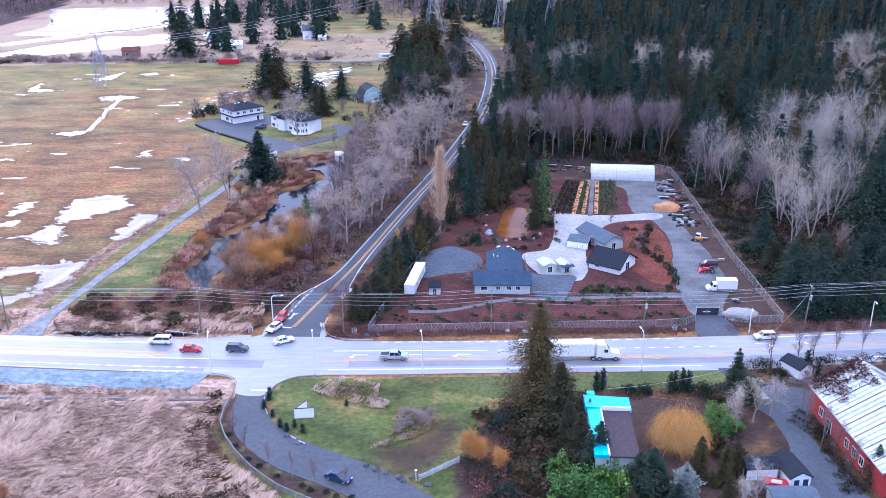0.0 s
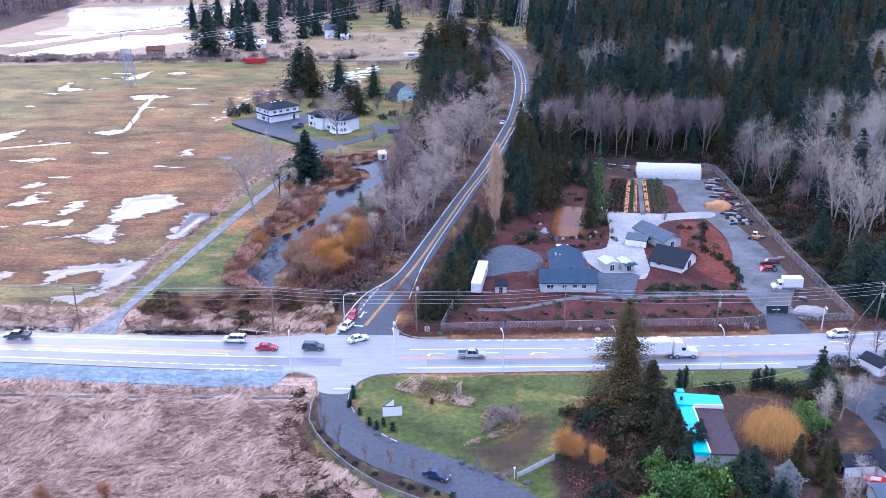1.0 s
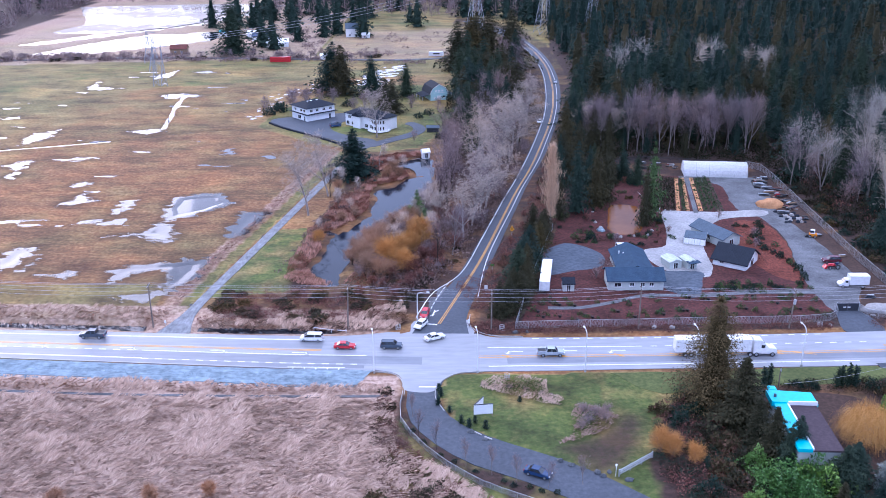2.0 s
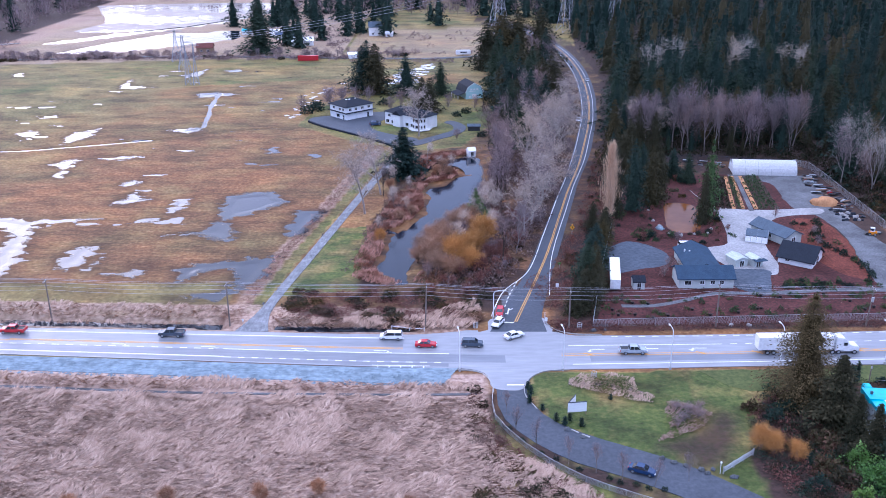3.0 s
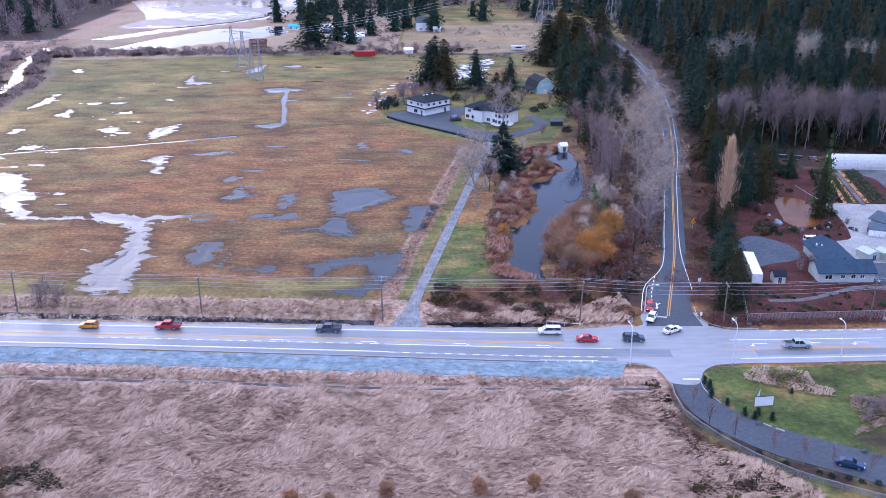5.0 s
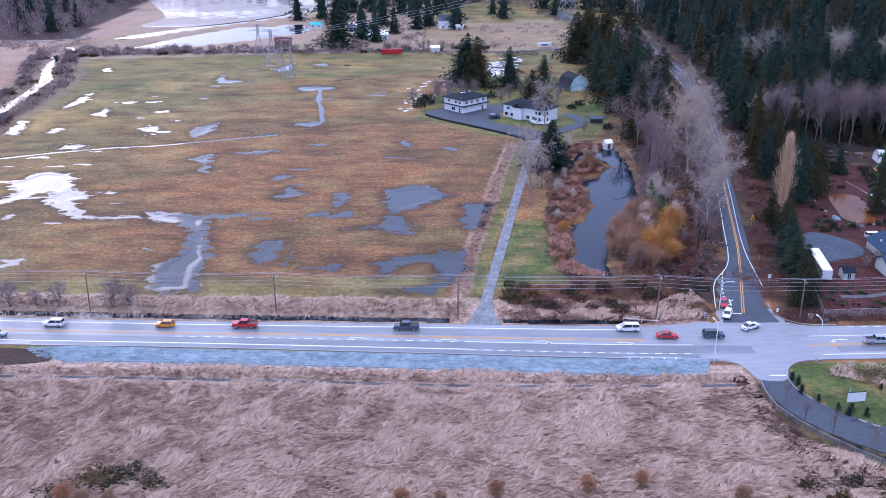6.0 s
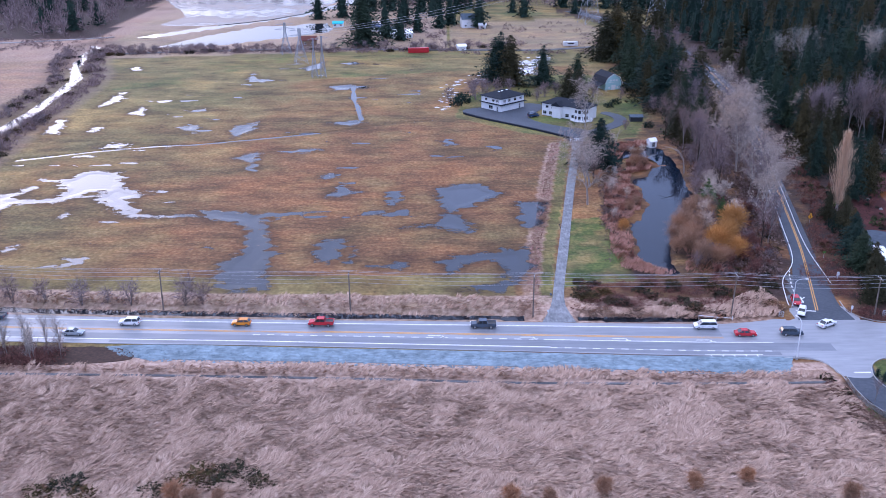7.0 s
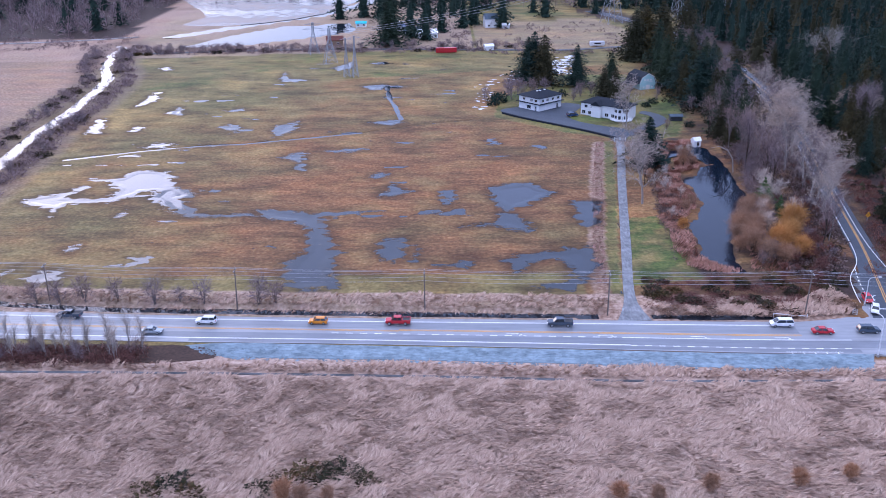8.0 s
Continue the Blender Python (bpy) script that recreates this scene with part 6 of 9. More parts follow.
for i, (x, y) in enumerate(((-40.8, 144), (-38.6, 140.2), (-35.4, 136.2), (-33, 134.2), (-29.4, 131.3), (-24.6, 128.6), (-23, 127.4), (-20.4, 127), (-18.6, 126), (-16, 125.6))):
    plant(DARKBUSH[i % 2], x, y, 0.34, label="small clipped evergreen in the drive's border")
for x, y, s in ((-25, 159.8, 0.6), (-22, 160.2, 0.7), (-19, 159.5, 0.6), (-16, 158, 0.6), (-14, 157, 0.5), (-27.5, 160.5, 0.5)):
    plant(THICKET[int(abs(x)) % 2], x, y, s * 0.6, 0.1, label="low heap of dry brush on the lawn")
for x, y, s in ((-8.5, 151, 0.7), (-6.5, 149.5, 0.8), (-5, 148, 0.7), (-8, 147, 0.7), (-4, 150.5, 0.6), (-9.5, 145, 0.6)):
    plant(THICKET[int(abs(x)) % 2], x, y, s, 0.4, label="low heap of dry brush on the lawn")
# yard edge and wood edge
for i in range(14):
    plant(BIRCH[i % 2], random.uniform(-258, -205), random.uniform(166.5, 173), random.uniform(0.5, 0.8), random.uniform(0.5, 0.85))
for x, y, h in ((83, 196, 9), (86, 203, 12), (82, 207, 10), (90, 198, 8), (94, 205, 12), (84, 214, 11), (90, 213, 13), (99, 200, 9), (88, 222, 12), (82.5, 224, 9), (96, 215, 12), (104, 209, 11), (83, 236, 10), (112, 204, 10), (120, 206, 13), (128, 210, 12), (106, 222, 13), (116, 218, 14), (135, 222, 15)):
    plant((CEDAR + FIR[:2])[int(x + y) % 5], x, y, h / 20 * 1.25, h / 20, label="bushy cedar at the edge of the yard")
for x, y, h in ((79, 296, 15), (83, 307, 17), (81, 284, 13), (88, 315, 18), (90, 270, 14), (84, 262, 11), (108, 212, 9), (118, 212, 10), (100, 226, 11)):
    plant(ALDER[int(x) % 3], x, y, h / 19)
for x, y, h in ((114, 318, 25), (122, 314, 24), (131, 320, 25), (106, 302, 23), (112, 290, 23), (98, 280, 21), (104, 268, 22), (95, 258, 20), (100, 246, 20), (92, 238, 18), (109, 256, 21), (119, 300, 23), (126, 290, 23), (136, 303, 24), (84, 300, 20), (86, 288, 18)):
    plant(PALE[int(abs(x) + y) % 3], x, y, h / 24 * 0.95, h / 24)
for i in range(34):
    x, y = 14 + 2.1 * i + random.uniform(-1, 1), 358 + random.uniform(-3, 8) - 0.16 * max(0, 2.1 * i - 30)
    plant((WOODFIR + WOODCEDAR)[i % 7], x, y, random.uniform(0.55, 0.85))
for i in range(30):
    x = 14 + 64 * random.random()
    plant(ALDER[i % 3], x, random.uniform(331, 350) - (4 if x > 48 else 0) + (4 if x < 24 else 0), random.uniform(0.7, 1.05), random.uniform(0.75, 1.15))
for i in range(16):
    plant((WOODCEDAR + WOODFIR)[i % 7], 12 + 5 * i + random.uniform(-2, 2), random.uniform(331, 346), random.uniform(0.25, 0.5), label="young dark conifer behind the yard")
for i in range(64):
    k = random.random()
    plant(BRAMBLE[i % 3] if i % 2 else DARKBUSH[i % 2], 78 + random.uniform(0, 1) ** 1.5 * 30, 194 + 106 * k, random.uniform(0.8, 1.4), random.uniform(0.6, 1.0))

# ---- the wood ----
def in_frame_fan(x, y):
    return x < 22 + 0.52 * y


CLUMPS = [(50, 474), (57, 470), (89, 468), (96, 471), (112, 456), (119, 459), (183, 463), (190, 466), (197, 464)]
wood_spots = []


def near_clump(x, y):
    return any(((x - a) / (8 + a % 4)) ** 2 + ((y - b + 6) / (9 + b % 5)) ** 2 < 1 for a, b in CLUMPS)


for x, y in CLUMPS:
    plant(PALE[int(x) % 3], x + random.uniform(-2, 2), y - 5 + random.uniform(-5, 5), random.uniform(0.7, 1.0), label="pale bare broadleaf crown among the conifers")
for gy_ in np.arange(205, 470, 11.2):
    for gx_ in np.arange(14, 290, 11.0):
        x, y = gx_ + random.uniform(-5.2, 5.2), gy_ + random.uniform(-5.2, 5.2)
        east = float(np.interp(y, [p[1] for p in SIDE_E], [p[0] for p in SIDE_E]))
        if not in_frame_fan(x, y) or x < east + 7:
            continue
        if y < 344 and x < 80 + (0 if y < 300 else 4):
            continue
        if near_clump(x, y) or y < 262 and x < 112:
            continue
        if y < 300 and x < 92 and random.random() < 0.6:
            continue
        wood_spots.append((x, y))
for i, (x, y) in enumerate(wood_spots):
    p = random.random()
    clump = noise.noise((x * 0.02, y * 0.02, 1.0))
    h = random.uniform(0.5, 1.2)
    if clump > 0.25 and p < 0.5:
        plant(COTTON[i % 3] if p < 0.35 else ALDER[i % 3], x, y, h * 0.9, label="bare broadleaf tree among the conifers")
    elif p < 0.66:
        plant(WOODFIR[i % 4], x, y, h * random.uniform(0.9, 1.15), h)
    else:
        plant(WOODCEDAR[i % 3], x, y, h * random.uniform(0.9, 1.15), h)


def far_wood(name, spots, kinds, label, key=""):
    """Distant trees that nobody could count: one mesh."""
    protos = []
    for s, kind in kinds:
        if kind == "lone":
            protos.append(conifer_crown(s, 27, 9.5, 120, 7, 0.4, 0.04, 0.9, 1.5, 0.9))
        elif kind == "fir":
            protos.append(conifer_crown(s, 26, 8.2, 110, 5, 0.45, 0.08, 0.68, 1.2, 0.72))
        elif kind == "bush":
            r = np.random.RandomState(s)
            n = 46
            d = unit(r.randn(n, 3))
            d[:, 2] = np.abs(d[:, 2])
            protos.append(diamonds(d * (2.4, 2.4, 1.9) * (0.5 + 0.5 * r.rand(n, 1)), unit(d + r.randn(n, 3) * 0.5), unit(r.randn(n, 3)), 0.9 + r.rand(n), np.full(n, 0.34)))
        else:
            r = np.random.RandomState(s)
            n = 45
            d = unit(r.randn(n, 3))
            p = np.stack((d[:, 0] * 2.2, d[:, 1] * 2.2, 9 + d[:, 2] * 6), -1) * (0.4 + 0.6 * r.rand(n, 1))
            v, t = diamonds(p, unit(d + (0, 0, 1.0)), unit(r.randn(n, 3)), 2 + 3 * r.rand(n), np.full(n, 0.5))
            p2 = np.zeros((3, 3))
            v2, t2 = diamonds(p2, unit(r.randn(3, 3) * 0.08 + (0, 0, 1)), unit(r.randn(3, 3) * (1, 1, 0)), np.full(3, 14.0), np.full(3, 0.5))
            protos.append((np.concatenate((v, v2)), np.concatenate((t, t2 + len(v)))))
    V, T, k = [], [], 0
    for x, y in spots:
        v, t = protos[random.randrange(len(protos))]
        s, a = random.uniform(0.6, 1.2), random.uniform(0, 6.28)
        c, sn = math.cos(a) * s, math.sin(a) * s
        q = np.stack((v[:, 0] * c - v[:, 1] * sn + x, v[:, 0] * sn + v[:, 1] * c + y, v[:, 2] * s + height_at(x, y) - 0.3), -1)
        V.append(q), T.append(t + k)
        k += len(v)
    ob = new(name, mesh_np(name, np.concatenate(V), np.concatenate(T), M[key or ("fir" if kinds[0][1] in ("fir", "lone") else "twig_purple")]))
    return tagged(ob, label, "wood", "", "stuff")


spots = [(random.uniform(-335, -110), 549 + random.gauss(0, 3.5)) for _ in range(230)] + [(random.uniform(-330, -200), random.uniform(556, 572)) for _ in range(110)]
spots += [(random.uniform(-112, -10), random.choice((536, 565)) + random.gauss(0, 3)) for _ in range(70)] + [(random.uniform(-190, -120), random.uniform(570, 680)) for _ in range(90)]
spots += [(random.uniform(-110, -20), random.uniform(570, 690)) for _ in range(30)] + [(random.uniform(-420, -340), random.uniform(560, 610)) for _ in range(80)]
for _ in range(420):
    y = random.uniform(250, 560)
    spots.append((float(np.interp(y, [p[1] for p in RIVER], [p[0] for p in RIVER])) + random.choice((-1, 1, 1)) * random.uniform(5, 14), y))
far_wood("far_brush", spots, [(220, "bush"), (221, "bush"), (222, "bush")], "purplish leafless brush along slough and far hedges")
spots = []
for gy_ in np.arange(470, 960, 15):
    for gx_ in np.arange(20, 520, 14):
        x, y = gx_ + random.uniform(-6, 6), gy_ + random.uniform(-6, 6)
        if not near_clump(x, y) and in_frame_fan(x, y) and x > 28 + max(0, (y - 640)) * 0.1:
            spots.append((x, y))
far_wood("far_conifer_wood", spots[0::3] + spots[1::3], [(200, "fir"), (201, "fir"), (202, "fir")], "dense dark conifer wood on the rising ground")
far_wood("far_cedar_wood", spots[2::3], [(205, "fir"), (206, "fir")], "olive-brown cedars in the far wood", "cedar")
spots = [(random.uniform(-560, -365), random.uniform(605, 900)) for _ in range(500)]
spots += [(random.uniform(-190, 30), random.uniform(735, 1000)) for _ in range(420)] + [(random.uniform(-360, -250), random.uniform(850, 1000)) for _ in range(160)]
far_wood("far_bare_wood", spots, [(210, "bare"), (211, "bare"), (212, "bare")], "distant leafless brown woodland")
spots = [(random.uniform(-560, -370), random.uniform(610, 900)) for _ in range(40)] + [(random.uniform(-190, 30), random.uniform(690, 960)) for _ in range(90)]
spots += [(-160, 600), (-150, 588), (-176, 585), (-140, 620), (-125, 640), (-118, 655), (-98, 640), (-162, 640), (-215, 690), (-198, 700), (-185, 690), (-150, 660)]
far_wood("far_conifers", spots, [(203, "lone"), (204, "lone")], "scattered distant conifers round the far farms")


def undergrowth(name, polys, key, label, blades=46, leaf=0.36):
    """Tangled low growth that nobody could count: one mesh of small leaves and canes in mounds."""
    V, T, k = [], [], 0
    r = np.random.RandomState(len(polys) * 7 + blades)
    for i, (poly, count, size, tall_) in enumerate(polys):
        P = np.array(poly)
        c = r.rand(count * 4, 2) * (P.max(0) - P.min(0)) + P.min(0)
        c = c[inside(poly, c[:, 0], c[:, 1]) > 0][:count]
        for x, y in c:
            s_ = size * (0.6 + 0.9 * r.rand())
            d = unit(r.randn(blades, 3))
            d[:, 2] = np.abs(d[:, 2])
            p = d * (s_, s_, tall_ * (0.5 + r.rand())) * (0.5 + 0.5 * r.rand(blades, 1)) + (x, y, height_at(x, y))
            a_ = unit(d + 0.7 * r.randn(blades, 3))
            v, t = darts(p, a_, unit(r.randn(blades, 3)), s_ * leaf * (0.6 + 0.8 * r.rand(blades)), s_ * leaf * 0.66 * (0.6 + 0.8 * r.rand(blades)))
            V.append(v), T.append(t + k)
            k += len(v)
    return tagged(new(name, mesh_np(name, np.concatenate(V), np.concatenate(T), M[key])), label, "undergrowth", "", "stuff")


undergrowth("wood_undergrowth", [
    ([(81.5, 191), (118, 196), (140, 262), (140, 335), (84, 338), (76, 322), (79, 290), (80.5, 250)], 900, 2.4, 2.3),
    ([(12, 328), (48, 327.5), (72, 322), (86, 330), (86, 356), (16, 360)], 260, 2.4, 2.6),
    ([(118, 196), (170, 215), (200, 300), (140, 330)], 160, 3.0, 2.6),
    ([(-30, 330), (-14, 330), (2, 420), (2, 520), (-30, 520), (-40, 400)], 120, 2.6, 2.4)], "undergrowth", "dark tangled evergreen undergrowth at the wood's edge")
CORNER = [(2, 132), (6, 120), (27, 118), (31, 122), (27, 130), (22.6, 134), (22, 150), (24, 158), (12, 160), (5, 150)]
undergrowth("garden_undergrowth", [
    (CORNER, 150, 1.3, 1.3),
    ([(43.5, 120), (53, 120), (52, 129), (50, 138), (55, 152), (55, 162), (50, 163), (48, 150), (45, 136)], 100, 1.2, 1.1),
    ([(32.5, 157.5), (54, 159), (53, 164), (31, 162)], 60, 1.0, 1.0),
    ([(64.6, 128), (68.5, 128), (68.2, 148), (66.4, 156), (63, 150), (66, 142)], 150, 0.7, 0.5),
    ([(60.5, 170), (66, 166), (76, 172), (110, 176), (110, 179), (62, 173)], 150, 1.2, 1.0)], "undergrowth", "dark tangled shrubs and brambles under the garden trees", 90, 0.22)
undergrowth("garden_ivy", [(CORNER, 130, 1.2, 1.2), ([(81.5, 193), (100, 195), (104, 215), (82, 240)], 160, 2.2, 2.4), ([(96, 192), (130, 194), (130, 200), (96, 198)], 90, 1.6, 1.2)], "ivy", "ivy and dark evergreen leaves covering the ground", 90, 0.24)
undergrowth("garden_canes", [(CORNER, 90, 1.3, 1.2), ([(4, 135), (10, 132), (13, 148), (8, 151)], 40, 1.0, 0.8), ([(84, 235), (130, 240), (135, 320), (84, 320)], 170, 2.4, 2.4)], "twig_rust", "reddish-brown dead canes among the brush", 60, 0.26)
undergrowth("marsh_brush", [([(-47.8, 155.5), (-45.4, 149), (-42.4, 141.5), (-38.6, 130.5), (-34, 123.6), (-45, 123), (-46.4, 135), (-49.4, 147)], 170, 1.0, 0.9)], "brush_brown", "dark leafless brush where the reeds meet the fence", 80, 0.24)
undergrowth("pond_tussocks", [([(-72, 212), (-69, 212), (-73, 226), (-71.5, 246), (-76, 246), (-76, 222)], 60, 0.9, 0.8), ([(-73, 252), (-66, 256), (-61, 272), (-62, 296), (-66, 296), (-68, 270)], 110, 1.0, 0.9), ([(-57, 297), (-50, 306), (-50, 316), (-58, 312)], 40, 1.0, 0.9)], "rust_reed", "rust-brown sedge tussocks at the edge of the pond")
undergrowth("grove_brush", [
    ([(-57, 206), (-42, 205), (-36, 216), (-26, 250), (-16, 300), (-12, 335), (-36, 335), (-38, 300), (-41, 274), (-47, 250), (-53, 232)], 420, 2.0, 2.2),
    ([(-80, 214), (-72, 216), (-74, 240), (-66, 262), (-62, 300), (-60, 330), (-72, 334), (-70, 300), (-76, 256)], 150, 1.2, 1.0)], "brush_brown", "leafless brown brush between pond and side road")
undergrowth("roadside_brush", [
    ([(-92, 191), (-60, 190), (-50, 193), (-46, 203), (-56, 207), (-76, 207), (-90, 205)], 260, 1.3, 0.9),
    ([(-33, 212), (-31, 205), (-29, 196), (-20, 190), (-14, 213), (-6, 246), (-3, 262), (2, 300), (8, 335), (3, 335), (-6, 290), (-16, 250), (-27, 216)], 520, 1.4, 1.1),
    ([(-46, 206), (-42, 214), (-30, 250), (-22, 282), (-25, 282), (-35, 250), (-50, 212)], 140, 1.3, 0.9)], "twig_rust", "reddish-brown brush and dead bracken beside the side road", 70, 0.22)
undergrowth("verge_brush", [
    ([(-48, 157), (-45, 157), (-44.6, 149), (-43, 141.5), (-38, 134.5), (-30.5, 128), (-26, 123), (-30, 118), (-36, 126), (-43, 134), (-47.5, 144)], 240, 0.9, 0.7),
    ([(-28, 183.6), (20, 185.2), (53, 186.6), (53, 189.4), (20, 188.2), (-14, 187.2), (-24, 190), (-30, 190)], 330, 0.9, 0.55),
    ([(62, 187.6), (80, 188), (130, 190), (130, 195), (84, 192), (62, 190.5)], 190, 1.1, 0.8),
    ([(-262, 166), (-204, 165.2), (-204, 172.5), (-262, 174)], 460, 1.4, 1.9)], "twig_rust", "reddish-brown brush and dead canes on the highway bank", 60, 0.26)


def rock_field(name, top, foot, count, key, label):
    """Loose crushed rock: small blunt lumps half sunk in the shoulder."""
    r = np.random.RandomState(count)
    u, k = r.rand(count), r.rand(count) ** 0.8
    n_ = np.linspace(0, 1, len(top))
    a = np.stack([np.interp(u, n_, [p[i] for p in top]) for i in (0, 1)], -1)
    b = np.stack([np.interp(u, n_, [p[i] for p in foot]) for i in (0, 1)], -1)
    c = a + (b - a) * (0.12 + 1.0 * k)[:, None]
    s_ = 0.12 + 0.3 * r.rand(count) ** 2
    base = np.array([(1, 0, 0), (0, 1, 0), (-1, 0, 0), (0, -1, 0), (0.1, 0.1, 0.9)])
    V = base[None] * s_[:, None, None] * (0.6 + 0.8 * r.rand(count, 5, 1)) + np.stack((c[:, 0], c[:, 1], np.full(count, 0.08)), -1)[:, None]
    T = np.array([(0, 1, 4), (1, 2, 4), (2, 3, 4), (3, 0, 4)])[None] + (np.arange(count) * 5)[:, None, None]
    return tagged(new(name, mesh_np(name, V.reshape(-1, 3), T.reshape(-1, 3), M[key])), label, "rocks", "", "stuff")


rock_field("shoulder_rock", [(-196, 174), (-185, 174.2), (-150, 171.8), (-114, 169.6), (-75, 167), (-50, 166.2)], [(-192, 170.5), (-183, 168.0), (-150, 166.2), (-114, 163.8), (-72, 160.8), (-53, 160.4)], 2600, "gravel_blue", "loose crushed blue-grey rock along the shoulder")


# ---- reeds ----
def reed_bed(name, spots, key, label, length=1.7, width=0.11, blades=5, sway=1.0):
    """Tufts laid over by the wind; the blades of a tuft share their foot."""
    r = np.random.RandomState(len(spots))
    F = np.array(spots)
    m = len(F)
    lay0 = waves(F[:, 0], F[:, 1], 3.4, 301, 2) * 3.2 - 0.5 + 0.22 * r.randn(m)
    pile = np.clip(0.35 + 0.6 * waves(F[:, 0], F[:, 1], 3.0, 303, 2), 0, 1)
    lift = (0.35 + 0.4 * pile + 0.15 * r.randn(m)).repeat(blades)
    n = m * blades
    lay = lay0.repeat(blades) + 0.28 * r.randn(n)
    foot = np.stack((F[:, 0], F[:, 1], 0.16 + pile * 0.62 * sway), -1)
    base = foot.repeat(blades, 0)
    d = unit(np.stack((np.cos(lay), np.sin(lay), np.clip(lift * 0.6 + 0.14 + 1.6 * (1 - sway), 0.22, 2.0)), -1))
    side = unit(np.cross(d, np.stack((0.35 * r.randn(n), 0.35 * r.randn(n), np.ones(n)), -1)))
    L = (length * (0.6 + 0.8 * r.rand(n)))[:, None]
    w = (width * (0.6 + 0.9 * r.rand(n)))[:, None]
    mid, tip = base + d * L * 0.5, base + d * L
    v = np.concatenate((foot[:, None], np.stack((mid + side * w * r.choice((-1, 1), (n, 1)), tip), 1).reshape(m, blades * 2, 3)), 1)
    k = (np.arange(m) * (1 + blades * 2))[:, None]
    q = k + 1 + np.arange(blades)[None] * 2
    t = np.stack((np.broadcast_to(k, q.shape), q, q + 1), -1).reshape(-1, 3)
    return tagged(new(name, mesh_np(name, v.reshape(-1, 3), t, M[key])), label, "reeds", "", "stuff")


def scatter(poly, count, seed):
    P = np.array(poly)
    r = np.random.RandomState(seed)
    c = r.rand(count * 3, 2) * (P.max(0) - P.min(0)) + P.min(0)
    return c[inside(poly, c[:, 0], c[:, 1]) > 0][:count]


marsh = [(-262, 162), (-184, 160.2), (-138, 158), (-105, 156), (-46, 155.4), (-45, 148), (-43.5, 140), (-38, 133.5), (-30, 127), (-26, 120), (-34, 112), (-40, 96), (-215, 96), (-262, 130)]
reed_bed("reed_marsh", scatter(marsh, 95000, 1), "reed", "wide marsh of dry wind-laid pinkish reeds", 1.25, 0.085, 6)
far_side = np.concatenate([scatter(p, c, 5 + i) for i, (p, c) in enumerate((
    ([(-262, 168), (-198, 165.5), (-150, 164.5), (-114, 162.5), (-56, 159.8), (-46, 161), (-46, 157), (-105, 157.6), (-185, 162.5), (-262, 165)], 3600),
    ([(-300, 198), (-240, 195), (-203, 190.6), (-164, 188), (-104, 186), (-104, 187), (-143, 188.8), (-221, 193.2)], 2500),
    ([(-300, 210), (-221, 202.5), (-180, 199.5), (-140, 199), (-100, 196.5), (-100, 189), (-143, 191.5), (-221, 196), (-300, 204)], 4200),
    ([(-92, 185.4), (-58, 184.4), (-48, 185.4), (-44, 190), (-46, 200), (-52, 197), (-60, 190.5), (-92, 191)], 2200)))])
reed_bed("drive_reeds", scatter([(-99.8, 198), (-95.8, 234), (-90.2, 267), (-86.8, 290.6), (-82.6, 314), (-79, 334), (-81.6, 336), (-86, 314), (-90.2, 290.6), (-93.4, 267), (-98.8, 234), (-102.8, 200)], 3000, 44), "rust_reed", "rust-brown strip of dead reeds beside the farm drive", 0.7, 0.07, 7, 0.8)
reed_bed("verge_reeds", far_side, "reed", "strips of dry reed grass along the highway and the ditches", 1.0, 0.10, 7, 0.8)
pond_side = np.concatenate([scatter(p, c, 15 + i) for i, (p, c) in enumerate((
    ([(-77, 214), (-78, 228), (-75.5, 240), (-77, 252), (-68, 262), (-66, 280), (-63, 292), (-66, 310), (-62, 326), (-50, 336), (-44, 333), (-56, 325), (-62, 308), (-60, 292), (-64, 277), (-67, 253), (-72.5, 248), (-70.5, 235), (-72.5, 222), (-69, 214), (-64, 211), (-68, 208)], 9000),
    ([(-62, 211), (-52, 209), (-46, 222), (-42, 240), (-50, 250), (-58, 236), (-59, 222)], 1200),
    ([(-66, 294), (-59, 296), (-52, 301), (-50, 306), (-52, 314), (-58, 311), (-60, 300), (-64, 296)], 1500),
    ([(-66, 318), (-60, 324), (-46, 333), (-44, 338), (-56, 336), (-68, 326)], 1500),
    ([(-62, 288), (-60.5, 272), (-64, 258), (-69, 256), (-74, 262), (-70, 286)], 2200)))])
lawn_hay = np.concatenate([scatter(p, c, 35 + i) for i, (p, c) in enumerate((
    ([(-27.7, 162.4), (-25.1, 163.8), (-18.3, 164.2), (-14.7, 162), (-14.9, 157.5), (-11.9, 155.2), (-12.8, 152.8), (-16.2, 153.8), (-20.9, 156), (-25.9, 157.8), (-28, 159.7)], 1500),
    ([(-10.3, 153), (-5.6, 152), (-2.3, 148.6), (-5.5, 144.3), (-12.9, 139.4), (-14.6, 139.2), (-11.4, 143.4), (-11.2, 148.6)], 800)))])
reed_bed("lawn_hay", lawn_hay[:1500], "reed", "flattened pale dead grass heaped on the lawn", 0.5, 0.06, 6, 0.7)
reed_bed("lawn_brush", lawn_hay[1500:], "brush_tan", "low heap of dead brown brush on the lawn", 0.6, 0.06, 6, 0.9)
reed_bed("pond_sedge", pond_side, "rust_reed", "rust-brown sedge round the pond", 0.85, 0.09, 7, 0.45)


